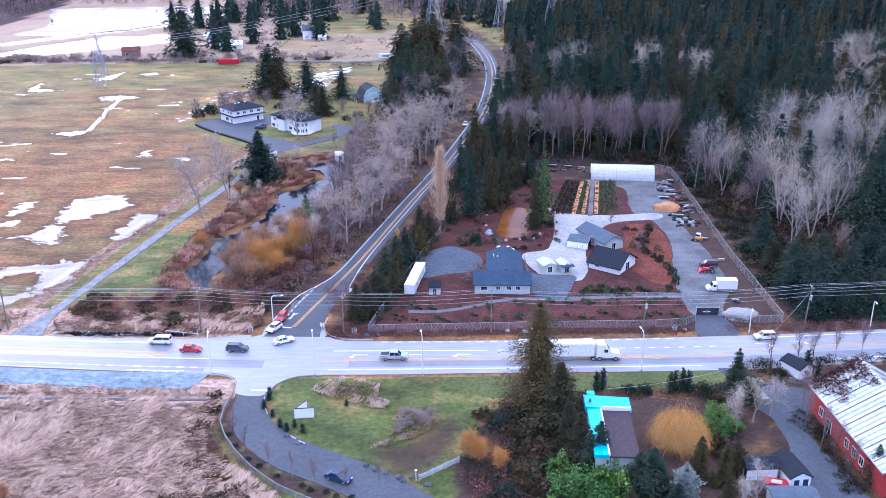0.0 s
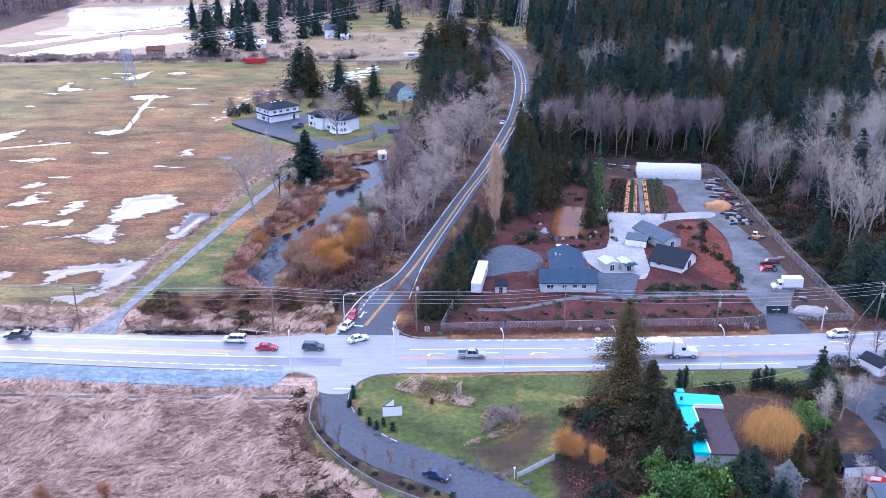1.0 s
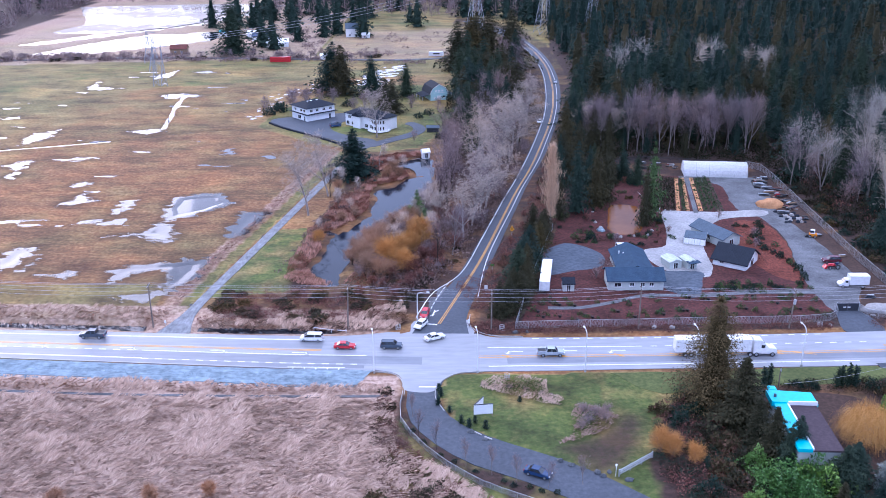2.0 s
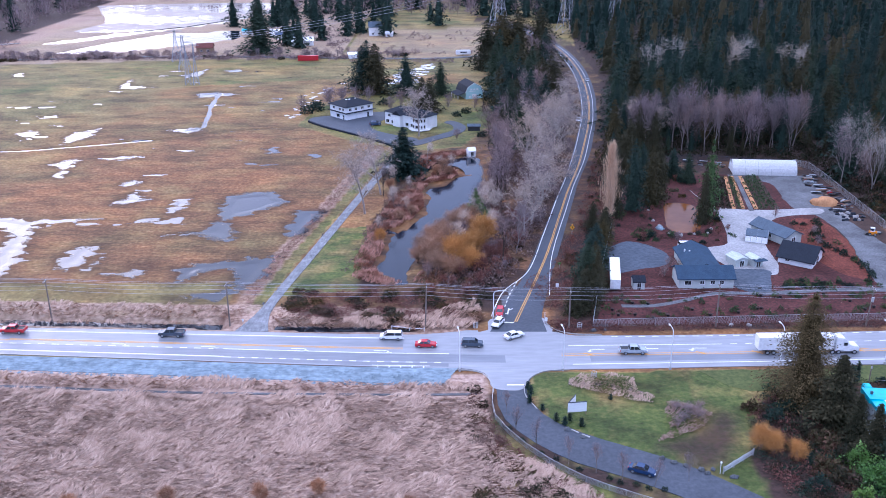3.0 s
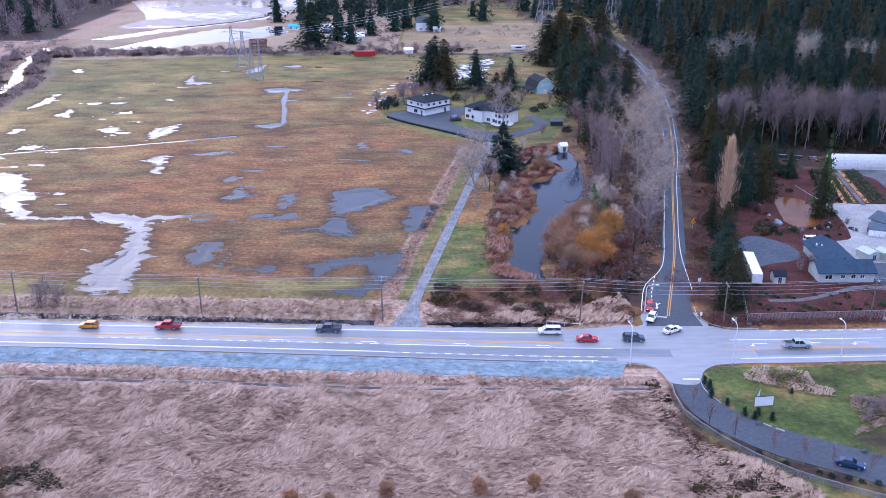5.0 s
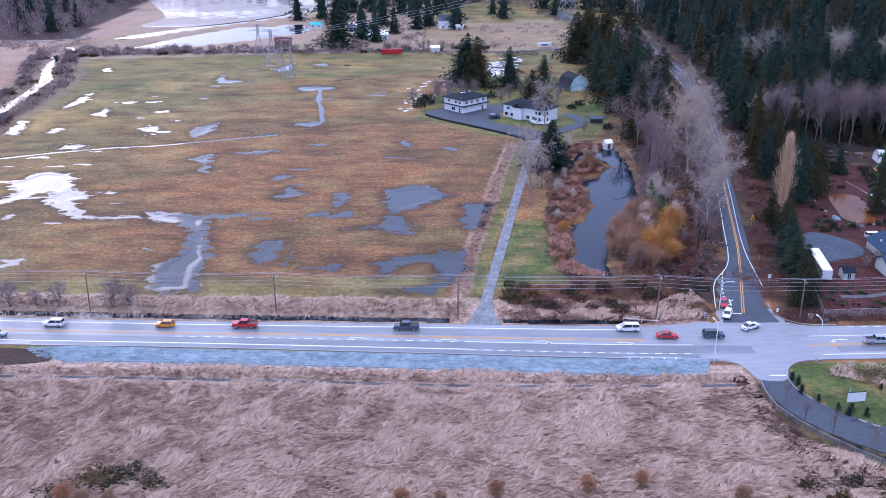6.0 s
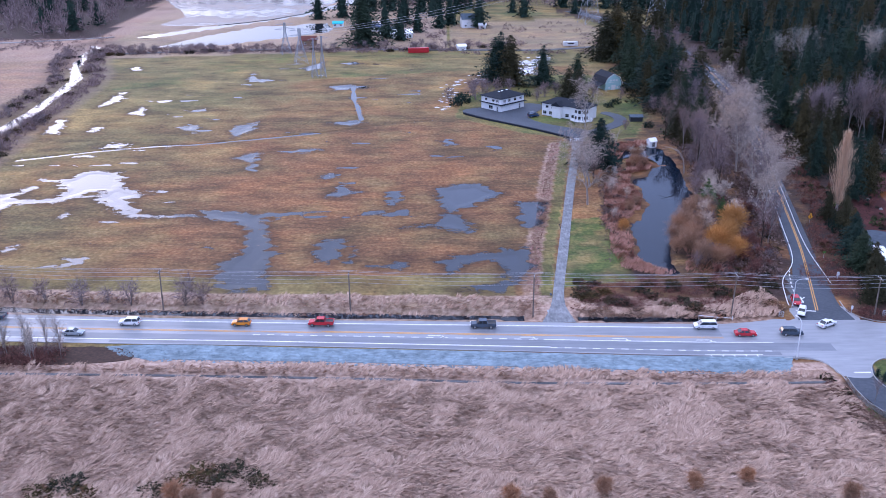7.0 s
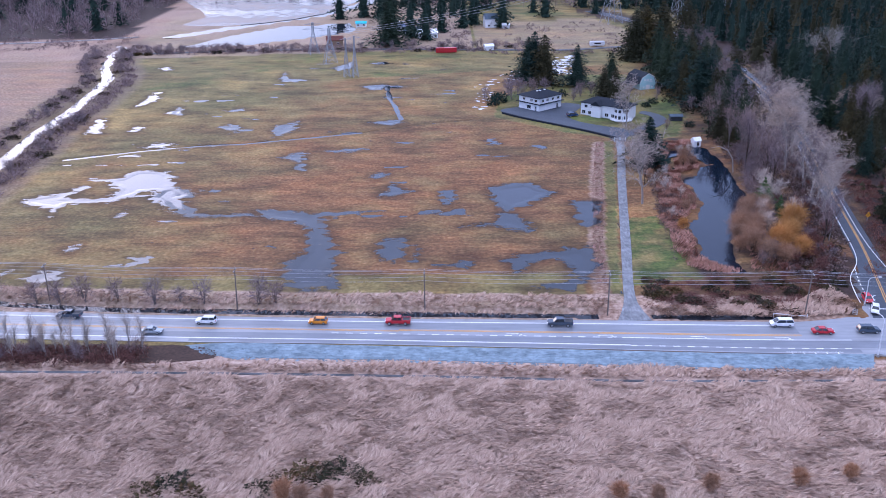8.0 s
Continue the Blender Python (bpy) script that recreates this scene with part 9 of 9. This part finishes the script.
for s in (-1, 1):
    wheel(tc, -.8, s * .75, .65, .35), wheel(tc, 1.1, s * .65, .4, .25)
mx_ = thing("mini_loader", pose(68.5, 245.8, 0, 0, 0, 160), "small amber skid loader with a white cab", "loader", "vehicles")
part("body", boxes((-1.2, 1.0, -.7, .7, .4, 1.2), bevel=.08), M["orange_paint"], mx_)
part("cab", boxes((-.5, .7, -.55, .55, 1.2, 2.3), bevel=.06), M["white_paint"], mx_)
part("cab_window", boxes((-.3, .72, -.57, .57, 1.5, 2.1)), M["dark_glass"], mx_)
part("bucket", shell([(1.2, .1), (2.0, .1), (1.6, .8), (1.2, .9)], .85, 0, .03), M["black"], mx_)
for s in (-1, 1):
    wheel(mx_, -.7, s * .75, .42, .3), wheel(mx_, .7, s * .75, .42, .3)


# ---- yard clutter ----
def lump(name, x, y, rx, ry, h, key, label, category, seed, rough=0.25, sub=3):
    bm = bmesh.new()
    bmesh.ops.create_icosphere(bm, subdivisions=sub, radius=1)
    for v in bm.verts:
        k = 1 + rough * noise.noise(v.co * 1.6 + Vector((seed, 0, 0))) + rough * .5 * noise.noise(v.co * 4 + Vector((seed, 5, 0)))
        v.co = Vector((v.co.x * rx * k, v.co.y * ry * k, max(-.1, v.co.z * k) ** 1.0 * h if v.co.z > -.1 else -.1))
    me = bpy.data.meshes.new(name)
    bm.to_mesh(me), bm.free()
    me.materials.append(M[key])
    me.shade_smooth()
    ob = new(name, me)
    ob.location = (x, y, max(0.02, height_at(x, y)))
    return tagged(ob, label, category)


lump("sand_pile", 65.2, 273.6, 4.6, 2.8, 2.3, "sand", "heap of orange sand in the yard", "heap", 3)
lump("gravel_heap", 66.8, 196.8, 4.2, 2.2, 1.5, "stone", "heap of pale gravel beside the gate", "heap", 5)
for i, (x, y, w, h, key) in enumerate(((69.5, 300, 2.2, 1.4, "galvanised"), (68.4, 295, 3.0, 1.0, "galvanised"), (69.8, 291, 3.4, .9, "dark_metal"), (69.2, 287, 3.6, .8, "timber"), (66.8, 284, 3.0, .8, "dark_metal"), (71, 284.5, 1.6, .7, "red_paint"), (67.5, 266, 2.6, 1.0, "dark_metal"), (70.8, 247.2, 2.2, .5, "black"), (71.2, 231, 2, .5, "timber"), (67.5, 204, 1.8, .8, "dark_metal"), (34, 322, 3.5, .8, "dark_metal"), (39, 321, 3.0, .7, "black"), (44, 319, 2.4, .8, "galvanised"), (23, 322, 2.2, 1.0, "red_paint"))):
    pl = thing("scrap_stack", pose(x, y, 0, 0, 0, random.uniform(-20, 20)), "untidy stack of boards, pipes and scrap in the yard", "stack", "stacks along the fence")
    for j in range(7):
        u, v_ = random.uniform(-.4, .4), random.uniform(-.6, .6)
        p_ = part("board", boxes((-w * random.uniform(.4, .6), w * random.uniform(.4, .6), -.25, .25, 0, .14), bevel=.02), M[key if j % 3 else ("timber", "rust", "galvanised", "black")[j % 4]], pl)
        p_.matrix_basis = pose(u, v_, h * j / 7, 0, 0, random.uniform(-25, 25))
for i in range(30):
    x, y = random.uniform(66.5, 73), random.uniform(258, 304)
    if i > 23:
        x, y = random.uniform(14, 46), random.uniform(314, 320)
    pl = thing("scrap_stack", pose(x, y, 0.03, 0, 0, random.uniform(-25, 25)), "dark heap of scrap metal and boards in the yard", "stack", "stacks along the fence")
    w = random.uniform(1.2, 3.0)
    for j in range(5):
        p_ = part("board", boxes((-w * random.uniform(.4, .6), w * random.uniform(.4, .6), -.3, .3, 0, .18), bevel=.02), M[("dark_metal", "black", "rust", "galvanised", "dark_metal", "timber", "black")[(i + j * 2) % 7]], pl)
        p_.matrix_basis = pose(random.uniform(-.4, .4), random.uniform(-.7, .7), .16 * j, random.uniform(-6, 6), 0, random.uniform(-35, 35))
for i in range(34):
    x, y = random.uniform(64.5, 71), random.uniform(258, 268)
    lump("boulder", x, y, random.uniform(.4, .9), random.uniform(.4, .8), random.uniform(.4, .9), "stone" if i % 2 else "dark_roof", "rough grey boulder in the yard", "boulder", i, .35, 2)
for i, (x, y) in enumerate(((8.5, 258), (9.5, 254), (11, 247), (14, 245.5), (18, 246.5), (22, 247), (24, 251), (12, 275), (9, 268), (24, 262), (-30, 143.6), (-27.5, 141.2), (-14.6, 134.6), (-12.8, 133.4), (-11, 132.4), (-8.6, 131.2), (-7.8, 130.2), (-6.6, 131.4), (-3.6, 129.2), (64, 193.8), (67.5, 194.2), (52, 188.4), (12, 187.2), (16, 187), (-17, 184.6), (-19.5, 184.4))):
    lump("rock", x, y, random.uniform(.4, .8), random.uniform(.35, .6), random.uniform(.35, .7), "stone_dark" if x < -3 else "stone", "rough garden rock beside the bed", "rock", i + 50, .35, 2)
lump("tarp_heap", 9.2, 251.5, 1.2, 1.6, .8, "gravel_blue", "pale blue covered heap near the garden pond", "heap", 8)
for i, (x, y, yaw) in enumerate(((-28.7, 143.1, -40), (-26.9, 141.6, -35))):
    sl = tagged(new("parking_block", None), "white concrete parking block beside the drive", "block")
    sl.matrix_world = pose(x, y, .05, 0, 0, yaw)
    part("block", boxes((-.8, .8, -.15, .15, 0, .22), bevel=.04), M["concrete"], sl)
# crop beds: leaning rows between the gravel yard and the garden
ROWS = [(29.0, 37.6, "soil"), (30.7, 38.9, "soil"), (32.4, 40.1, "soil"), (34.1, 41.3, "soil"), (35.7, 42.5, "sand"), (37.4, 43.8, "soil"), (38.6, 44.7, "sand"), (42.6, 47.6, "sand"), (44.2, 48.9, "soil"), (45.9, 50.3, "soil"), (47.6, 51.8, "soil"), (49.2, 53.2, "soil")]
for x0, x1, key in ROWS:
    structure("ground_crop_bed", ribbon("bed", [(x0 - .6, 269), (x1 - .6, 304)], [(x0 + .6, 269), (x1 + .6, 304)], -.1, .12, M[key], 3), "long narrow planting bed", "bed")
structure("ground_bed_path", ribbon("bed_path", [(39.9, 267), (45.6, 305)], [(41.3, 267), (46.9, 305)], -.1, .09, M["gravel"], 3), "grey gravel path between the crop beds", "path")


def plant_rows(name, rows, key, label, per, size, high, seed):
    """Rows of small bushy plants between two ends: one mesh of leaves."""
    r = np.random.RandomState(seed)
    P = []
    for x0, x1, _ in rows:
        for u in np.arange(0.01, 1, 1.0 / per):
            u = u + 0.3 * r.randn() / per
            P.append((x0 + (x1 - x0) * u + 0.12 * r.randn(), 269.5 + 34 * u, size * r.uniform(0.7, 1.2)))
    P = np.array(P).repeat(40, 0)
    d = unit(r.randn(len(P), 3))
    d[:, 2] = np.abs(d[:, 2])
    base = np.c_[P[:, :2], np.full(len(P), 0.1)] + d * P[:, 2:] * (1, 1, high) * (0.4 + 0.6 * r.rand(len(P), 1))
    v, t = darts(base, unit(d + 0.6 * r.randn(len(P), 3)), unit(r.randn(len(P), 3)), P[:, 2] * (0.5 + 0.4 * r.rand(len(P))), P[:, 2] * 0.5)
    return tagged(new(name, mesh_np(name, v, t, M[key])), label, "crop", "", "stuff")


plant_rows("crop_rows", ROWS[:4], "undergrowth", "dense dark evergreen seedlings in rows", 32, 0.6, 1.3, 5)
plant_rows("shrub_rows", ROWS[5:6] + ROWS[8:11], "nursery_green", "green shrubs grown in nursery rows", 24, 0.62, 1.4, 6)
plant_rows("bed_tufts", [ROWS[4], ROWS[6], ROWS[7], ROWS[11]], "nursery_green", "scattered small plants in the sandy beds", 15, 0.45, 1.0, 7)
# nursery beds along the front
for i in range(74):
    x = random.uniform(-15, 54)
    y = random.choice((random.uniform(190.5, 196.2), random.uniform(198.5, 203.5))) + max(0, x) * .05
    plant(POTPLANT[i % 2], x, y, random.uniform(.6, 1.35), label="young nursery shrub in the mulch bed")
    if i % 3 == 0:
        pt = thing("plant_pot", pose(x + 1.1, y - .6, .03), "black plastic plant pot on the mulch", "pot", "nursery pots")
        part("pot", tubes(((0, 0, 0), (0, 0, .55), .32, .42, 10)), M["black"], pt)
        part("soil", tubes(((0, 0, .5), (0, 0, .56), .36, .36, 10)), M["soil"], pt)
for i in range(60):
    x, y = random.choice(((random.uniform(0, 12), random.uniform(241, 250)), (random.uniform(31, 54), random.uniform(207, 212)), (random.uniform(46, 57), random.uniform(225, 260)), (random.uniform(12, 28), random.uniform(238, 262))))
    if -1 < (x - 45) < 8 and y < 240 or inside(YARD_POND, np.array(x), np.array(y)) > -1:
        continue
    plant((POTPLANT + DARKBUSH)[i % 4], x, y, random.uniform(.7, 1.5) if i % 4 < 2 else random.uniform(.35, .7), label="garden shrub in the nursery grounds")
for i in range(16):
    plant(DARKBUSH[i % 2], 54 + 2.5 * math.sin(i * .5) + random.uniform(-.5, .5), 212 + 3 * i, random.uniform(.5, .8), label="evergreen hedge bush beside the yard drive")
for i in range(90):
    x, y = random.uniform(-6, 29), random.uniform(238, 300)
    if x < -4 + (250 - y) * .1 or inside(YARD_POND, np.array(x), np.array(y)) > -1.5 or x > 24 and y > 268 or x > 17 and y < 240:
        continue
    plant((DARKBUSH + RUST + POTPLANT + BRAMBLE[:1])[i % 7], x, y, random.uniform(.3, .6) if i % 7 not in (4, 5) else 1.2, label="garden shrub below the yard trees")
for i in range(30):
    x, y = random.uniform(30, 56), random.uniform(208, 213)
    plant((DARKBUSH + POTPLANT)[i % 4], x, y, random.uniform(.3, .5) if i % 4 < 2 else 1.1, label="low shrub in the bed beside the path")
for x, y in ((5.5, 222), (7, 220), (3, 216), (52, 246), (50, 238), (46, 262), (12, 241)):
    plant(THICKET[int(x) % 2], x, y, .6, label="reddish leafless garden shrub")
plant(GREENBUSH[0], -2.5, 262, .8, label="yellow-green shrub below the firs")

undergrowth("bed_shrubs", [([(-15, 190), (52, 191.8), (52, 196.4), (-12, 195.6)], 130, .5, .6), ([(-10, 200.5), (10, 204.5), (54, 209.5), (54, 212), (8, 207)], 110, .6, .7), ([(46, 226), (57, 236), (58, 258), (50, 258)], 60, .6, .8), ([(0, 243), (12, 242), (11, 250), (2, 258)], 70, .7, .8), ([(24, 262), (28.5, 262), (28, 246), (20, 244)], 40, .6, .7)], "undergrowth", "low dark shrubs and litter in the mulch beds", 44, 0.26)
undergrowth("bed_litter", [([(-15, 189), (54, 191), (54, 212), (8, 206), (-12, 198)], 150, .35, .25), ([(46, 226), (58, 236), (58, 260), (48, 262)], 40, .4, .3)], "brush_tan", "pale dead stems in the mulch beds", 26, 0.3)

# ---- the corner with the turquoise house and the red barn ----
th = thing("garden_house", pose(28, 140.2, 0, 0, 0, -2), "house with a turquoise metal roof and a brown flat roof", "house")
part("wall", boxes((-3.6, 3.3, -11, 6.6, -.2, 6.0)), M["cream_wall"], th)
part("flat_roof", boxes((-1.4, 3.6, -11.5, 3.0, 6.0, 6.3)), M["brown_roof"], th, "brown felted flat roof")
bm = bmesh.new()
prism(bm, [(-4.2, 5.9), (4.0, 5.9), (4.0, 6.5), (-4.2, 6.9)], 3.0, 7.2)
part("north_roof", bm, M["teal_roof"], th)
part("west_roof", boxes((-3.9, -1.57, -11.6, 3.0, 5.95, 6.6)), M["teal_roof"], th)
part("dormer", boxes((-3.5, -2.1, 7.2, 8.8, 5.6, 6.9), bevel=.1), M["teal_roof"], th)
part("fascia", boxes((-1.58, -1.32, -11.5, 3, 6.3, 6.7), (-1.32, 3.8, 2.85, 3.15, 6.3, 7.0)), M["white_wall"], th, "white roof edge strip")
part("chimney", boxes((-3.4, -3.0, 4.6, 5.0, 6.8, 7.4)), M["grey_roof"], th)
window_on(th, "E", 1, 2.6, 1.2, 1.1, 7.2, 15), window_on(th, "E", -4, 2.6, 1.2, 1.1, 7.2, 15)

rb = house("red_barn", "red barn with a weathered ribbed metal roof and rusted corner", 77.6, 141.5, yaw_of((68.5, 151), (69.8, 131)), 28, 17, 5.2, 10.2, "red_wall", "tin_roof", 0.6, False,
           [("S", u, 2.2, 1.3, 1.6) for u in (1.5, 4.2, 6.9)] + [("S", -9, 2.2, 1.4, 1.6), ("W", 0, 6.5, 1.4, 1.4)], [("S", -5.5, 1.8, 2.4)], category="barn")
for i in range(24):
    u = -13.8 + 1.2 * i
    for s in (-1, 1):
        part("roof_rib", tubes(((u, s * 9.0, 5.2), (u, s * .12, 10.44), .07, .07, 4)), M["rust" if i % 3 == 0 else "tin_roof"], rb)
vr = np.random.RandomState(77)
vu = -14.4 + 9.5 * vr.rand(2600) ** 1.7
vv = 0.4 + 8.4 * vr.rand(2600)
keep_ = vr.rand(2600) < np.clip(1.5 - (vu + 14.4) / 6.5 + 0.5 * np.sin(vv * 1.3) + 0.35 * np.sin(vu * 2.1 + vv), 0, 1)
vu, vv = vu[keep_], vv[keep_]
vb = np.stack((vu, -vv, 10.52 - vv * .588 + 0.18 * vr.rand(len(vu))), -1)
vv_, vt_ = darts(vb, unit(vr.randn(len(vu), 3) * (1, 1, .15) + (0, 0, .1)), unit(vr.randn(len(vu), 3) * (1, 1, .2)), .4 + .5 * vr.rand(len(vu)), .25 + .3 * vr.rand(len(vu)))
part("dead_vine", mesh_np("dead_vine", vv_, vt_, M["twig_vine"]), None, rb, "dark dead vine spread over the roof corner")
ws = house("white_shed", "small white shed with a black roof beside the lane", 70.4, 168.8, -62, 4.9, 3.5, 2.3, 3.2, "white_wall", "dark_roof", 0.3, category="shed", windows=[("E", 0, 1.4, .8, .7)])
chain_fence("lane_fence", [(67.6, 164.8), (71.4, 163.4)], "short grey metal gate beside the white shed", 1.2, 1.9, "galvanised", True, 5)
structure("road_lane", blot("lane", [(54.7, 170.4), (60, 170.6), (62, 165), (69.4, 162.5), (71, 160), (67.3, 151.4), (65.5, 142), (67.5, 132), (68, 118), (54, 118), (58.5, 135), (60.5, 144), (60, 151), (57.6, 156), (55.6, 164)], 0.075, M["asphalt_dark"], 0.3, 0, 1.5, 0.3), "dark asphalt lane between house and barn", "lane")
structure("ground_garden", blot("garden", [(32.5, 158), (40, 158), (47, 154), (47.5, 140), (46, 124), (37, 118), (33, 126), (33, 150)], 0.15, M["soil"], 0.6, 0, 2, 0.2), "bare brownish winter garden under the willow", "garden")
for n_, lab, x, y, yaw, L, W, roof in (("work_shed", "white shed with a dark roof and blue doors", 57.2, 132.2, 100, 6.5, 3.6, "dark_roof"), ("work_shed", "white shed with a dark flat roof", 52.2, 133.2, 5, 5.2, 3.4, "dark_roof")):
    s_ = house(n_, lab, x, y, yaw, L, W, 2.4, 3.3, "white_wall", roof, 0.3, category="shed")
    for u in (-.9, .7):
        part("door", boxes((-L / 2 - .06, -L / 2 + .02, u - .45, u + .45, 0, 1.9)), M["blue_paint"], s_, "blue painted door")
sk = thing("scrap_skip", pose(54, 129.6, 0, 0, 0, -15), "red metal skip with white panels beside the sheds", "skip")
part("bin", shell([(-1.7, .1), (1.5, .1), (2.0, 1.2), (-2.0, 1.2)], .9, 0, .04), M["red_paint"], sk)
part("panel", boxes((-.8, .9, -.95, -.9, .3, 1.5)), M["white_wall"], sk).matrix_basis = pose(0, 0, 0, -20)
house("low_shed", "low grey-roofed shed in the garden corner", 55, 124.5, 0, 7, 4, 2.2, 2.8, "cream_wall", "grey_roof", 0.3, category="shed")
for x, y in ((66, 136), (65.4, 141), (66.2, 130), (64.8, 147), (67, 155), (72, 173), (75, 172.5), (80, 173.5), (86, 175), (92, 174.5), (66, 174.5 - 3)):
    plant(ALDER[int(x) % 3], x, y, .32, .42, label="thin bare sapling beside the lane")
plant(FIR[0], 70.6, 130.8, .32, label="small dark fir beside the red barn")
dt = structure("ground_verge", blot("verge", [(-1, 166), (20, 167), (54, 169), (52, 163), (30, 161), (8, 158)], 0.1, M["lawn"], 0.5, 0, 2, 0.2), "green grass verge of the highway", "verge")

# ---- far farms ----
for lab, x, y, yaw, L, W, H, R, roof in (("white far farm house with a pale roof", -150, 600, 10, 14, 8, 3, 5, "tarp"), ("grey-roofed house far off", -158, 612, -15, 12, 8, 3, 5, "grey_roof"), ("far shed with a blue tarpaulin roof", -167, 628, 5, 10, 7, 3, 4.5, "blue_paint"), ("white far farm house with a pale roof", -172, 640, 0, 12, 7, 3, 4.6, "tarp"), ("small turquoise shed far off", -196, 650, 0, 7, 5, 2.6, 3.8, "teal_roof"), ("tall white house on the far pasture", -106, 643, 8, 9, 9, 6, 9, "grey_roof"), ("small white outbuilding far off", -96, 636, 0, 5, 4, 2.4, 3.4, "tarp"), ("white cottage at the far road", -112, 548, 15, 5, 4, 2.6, 3.6, "tarp"), ("weathered timber barn by the far pond", -206, 572, 5, 10, 6, 3.5, 5.5, "rust")):
    house("far_house", lab, x, y, yaw, L, W, H, R, "white_wall" if "barn" not in lab else "timber", roof, .4, windows=[("S", -2, 1.5, 1.2, 1), ("S", 2, 1.5, 1.2, 1)] if L > 6 else ())
rt = thing("freight_container", pose(-137.3, 540.5, .1, 0, 0, 4), "long red freight container at the meadow's end", "container")
part("box", boxes((-6, 6, -1.3, 1.3, .2, 2.9), bevel=.04), M["red_paint"], rt)
for i in range(18):
    part("rib", boxes((-5.8 + .67 * i, -5.65 + .67 * i, -1.36, -1.28, .3, 2.8)), M["red_paint"], rt)
rv = thing("camper_trailer", pose(-46, 557, .1, 0, 0, 3), "white camper trailer parked on the far road", "trailer")
part("body", shell([(-4.5, .6), (4, .6), (4.6, 1.4), (4.2, 3.1), (-4.3, 3.1), (-4.6, 2)], 1.2, 0, .15), M["white_paint"], rv)
part("window", boxes((-2, 2, -1.24, -1.18, 1.6, 2.3)), M["dark_glass"], rv)
for s in (-1, 1):
    wheel(rv, -.5, s * 1.0)
a, b = tall([(-330, 545), (-220, 556), (-110.3, 548), (-67.1, 545), (-39, 552.5), (-15, 560), (8, 590)], 2.2)
structure("road_far", ribbon("road_far", a, b, -.2, .3, M["gravel"], 8), "pale gravel road at the meadow's end", "road")
a, b = tall([(-560, 640), (-470, 598), (-420, 590), (-372, 600), (-340, 612)], 1.5)
structure("road_dyke", ribbon("road_dyke", a, b, -.2, .3, M["gravel_pale"], 8), "pale far track along the slough", "road")
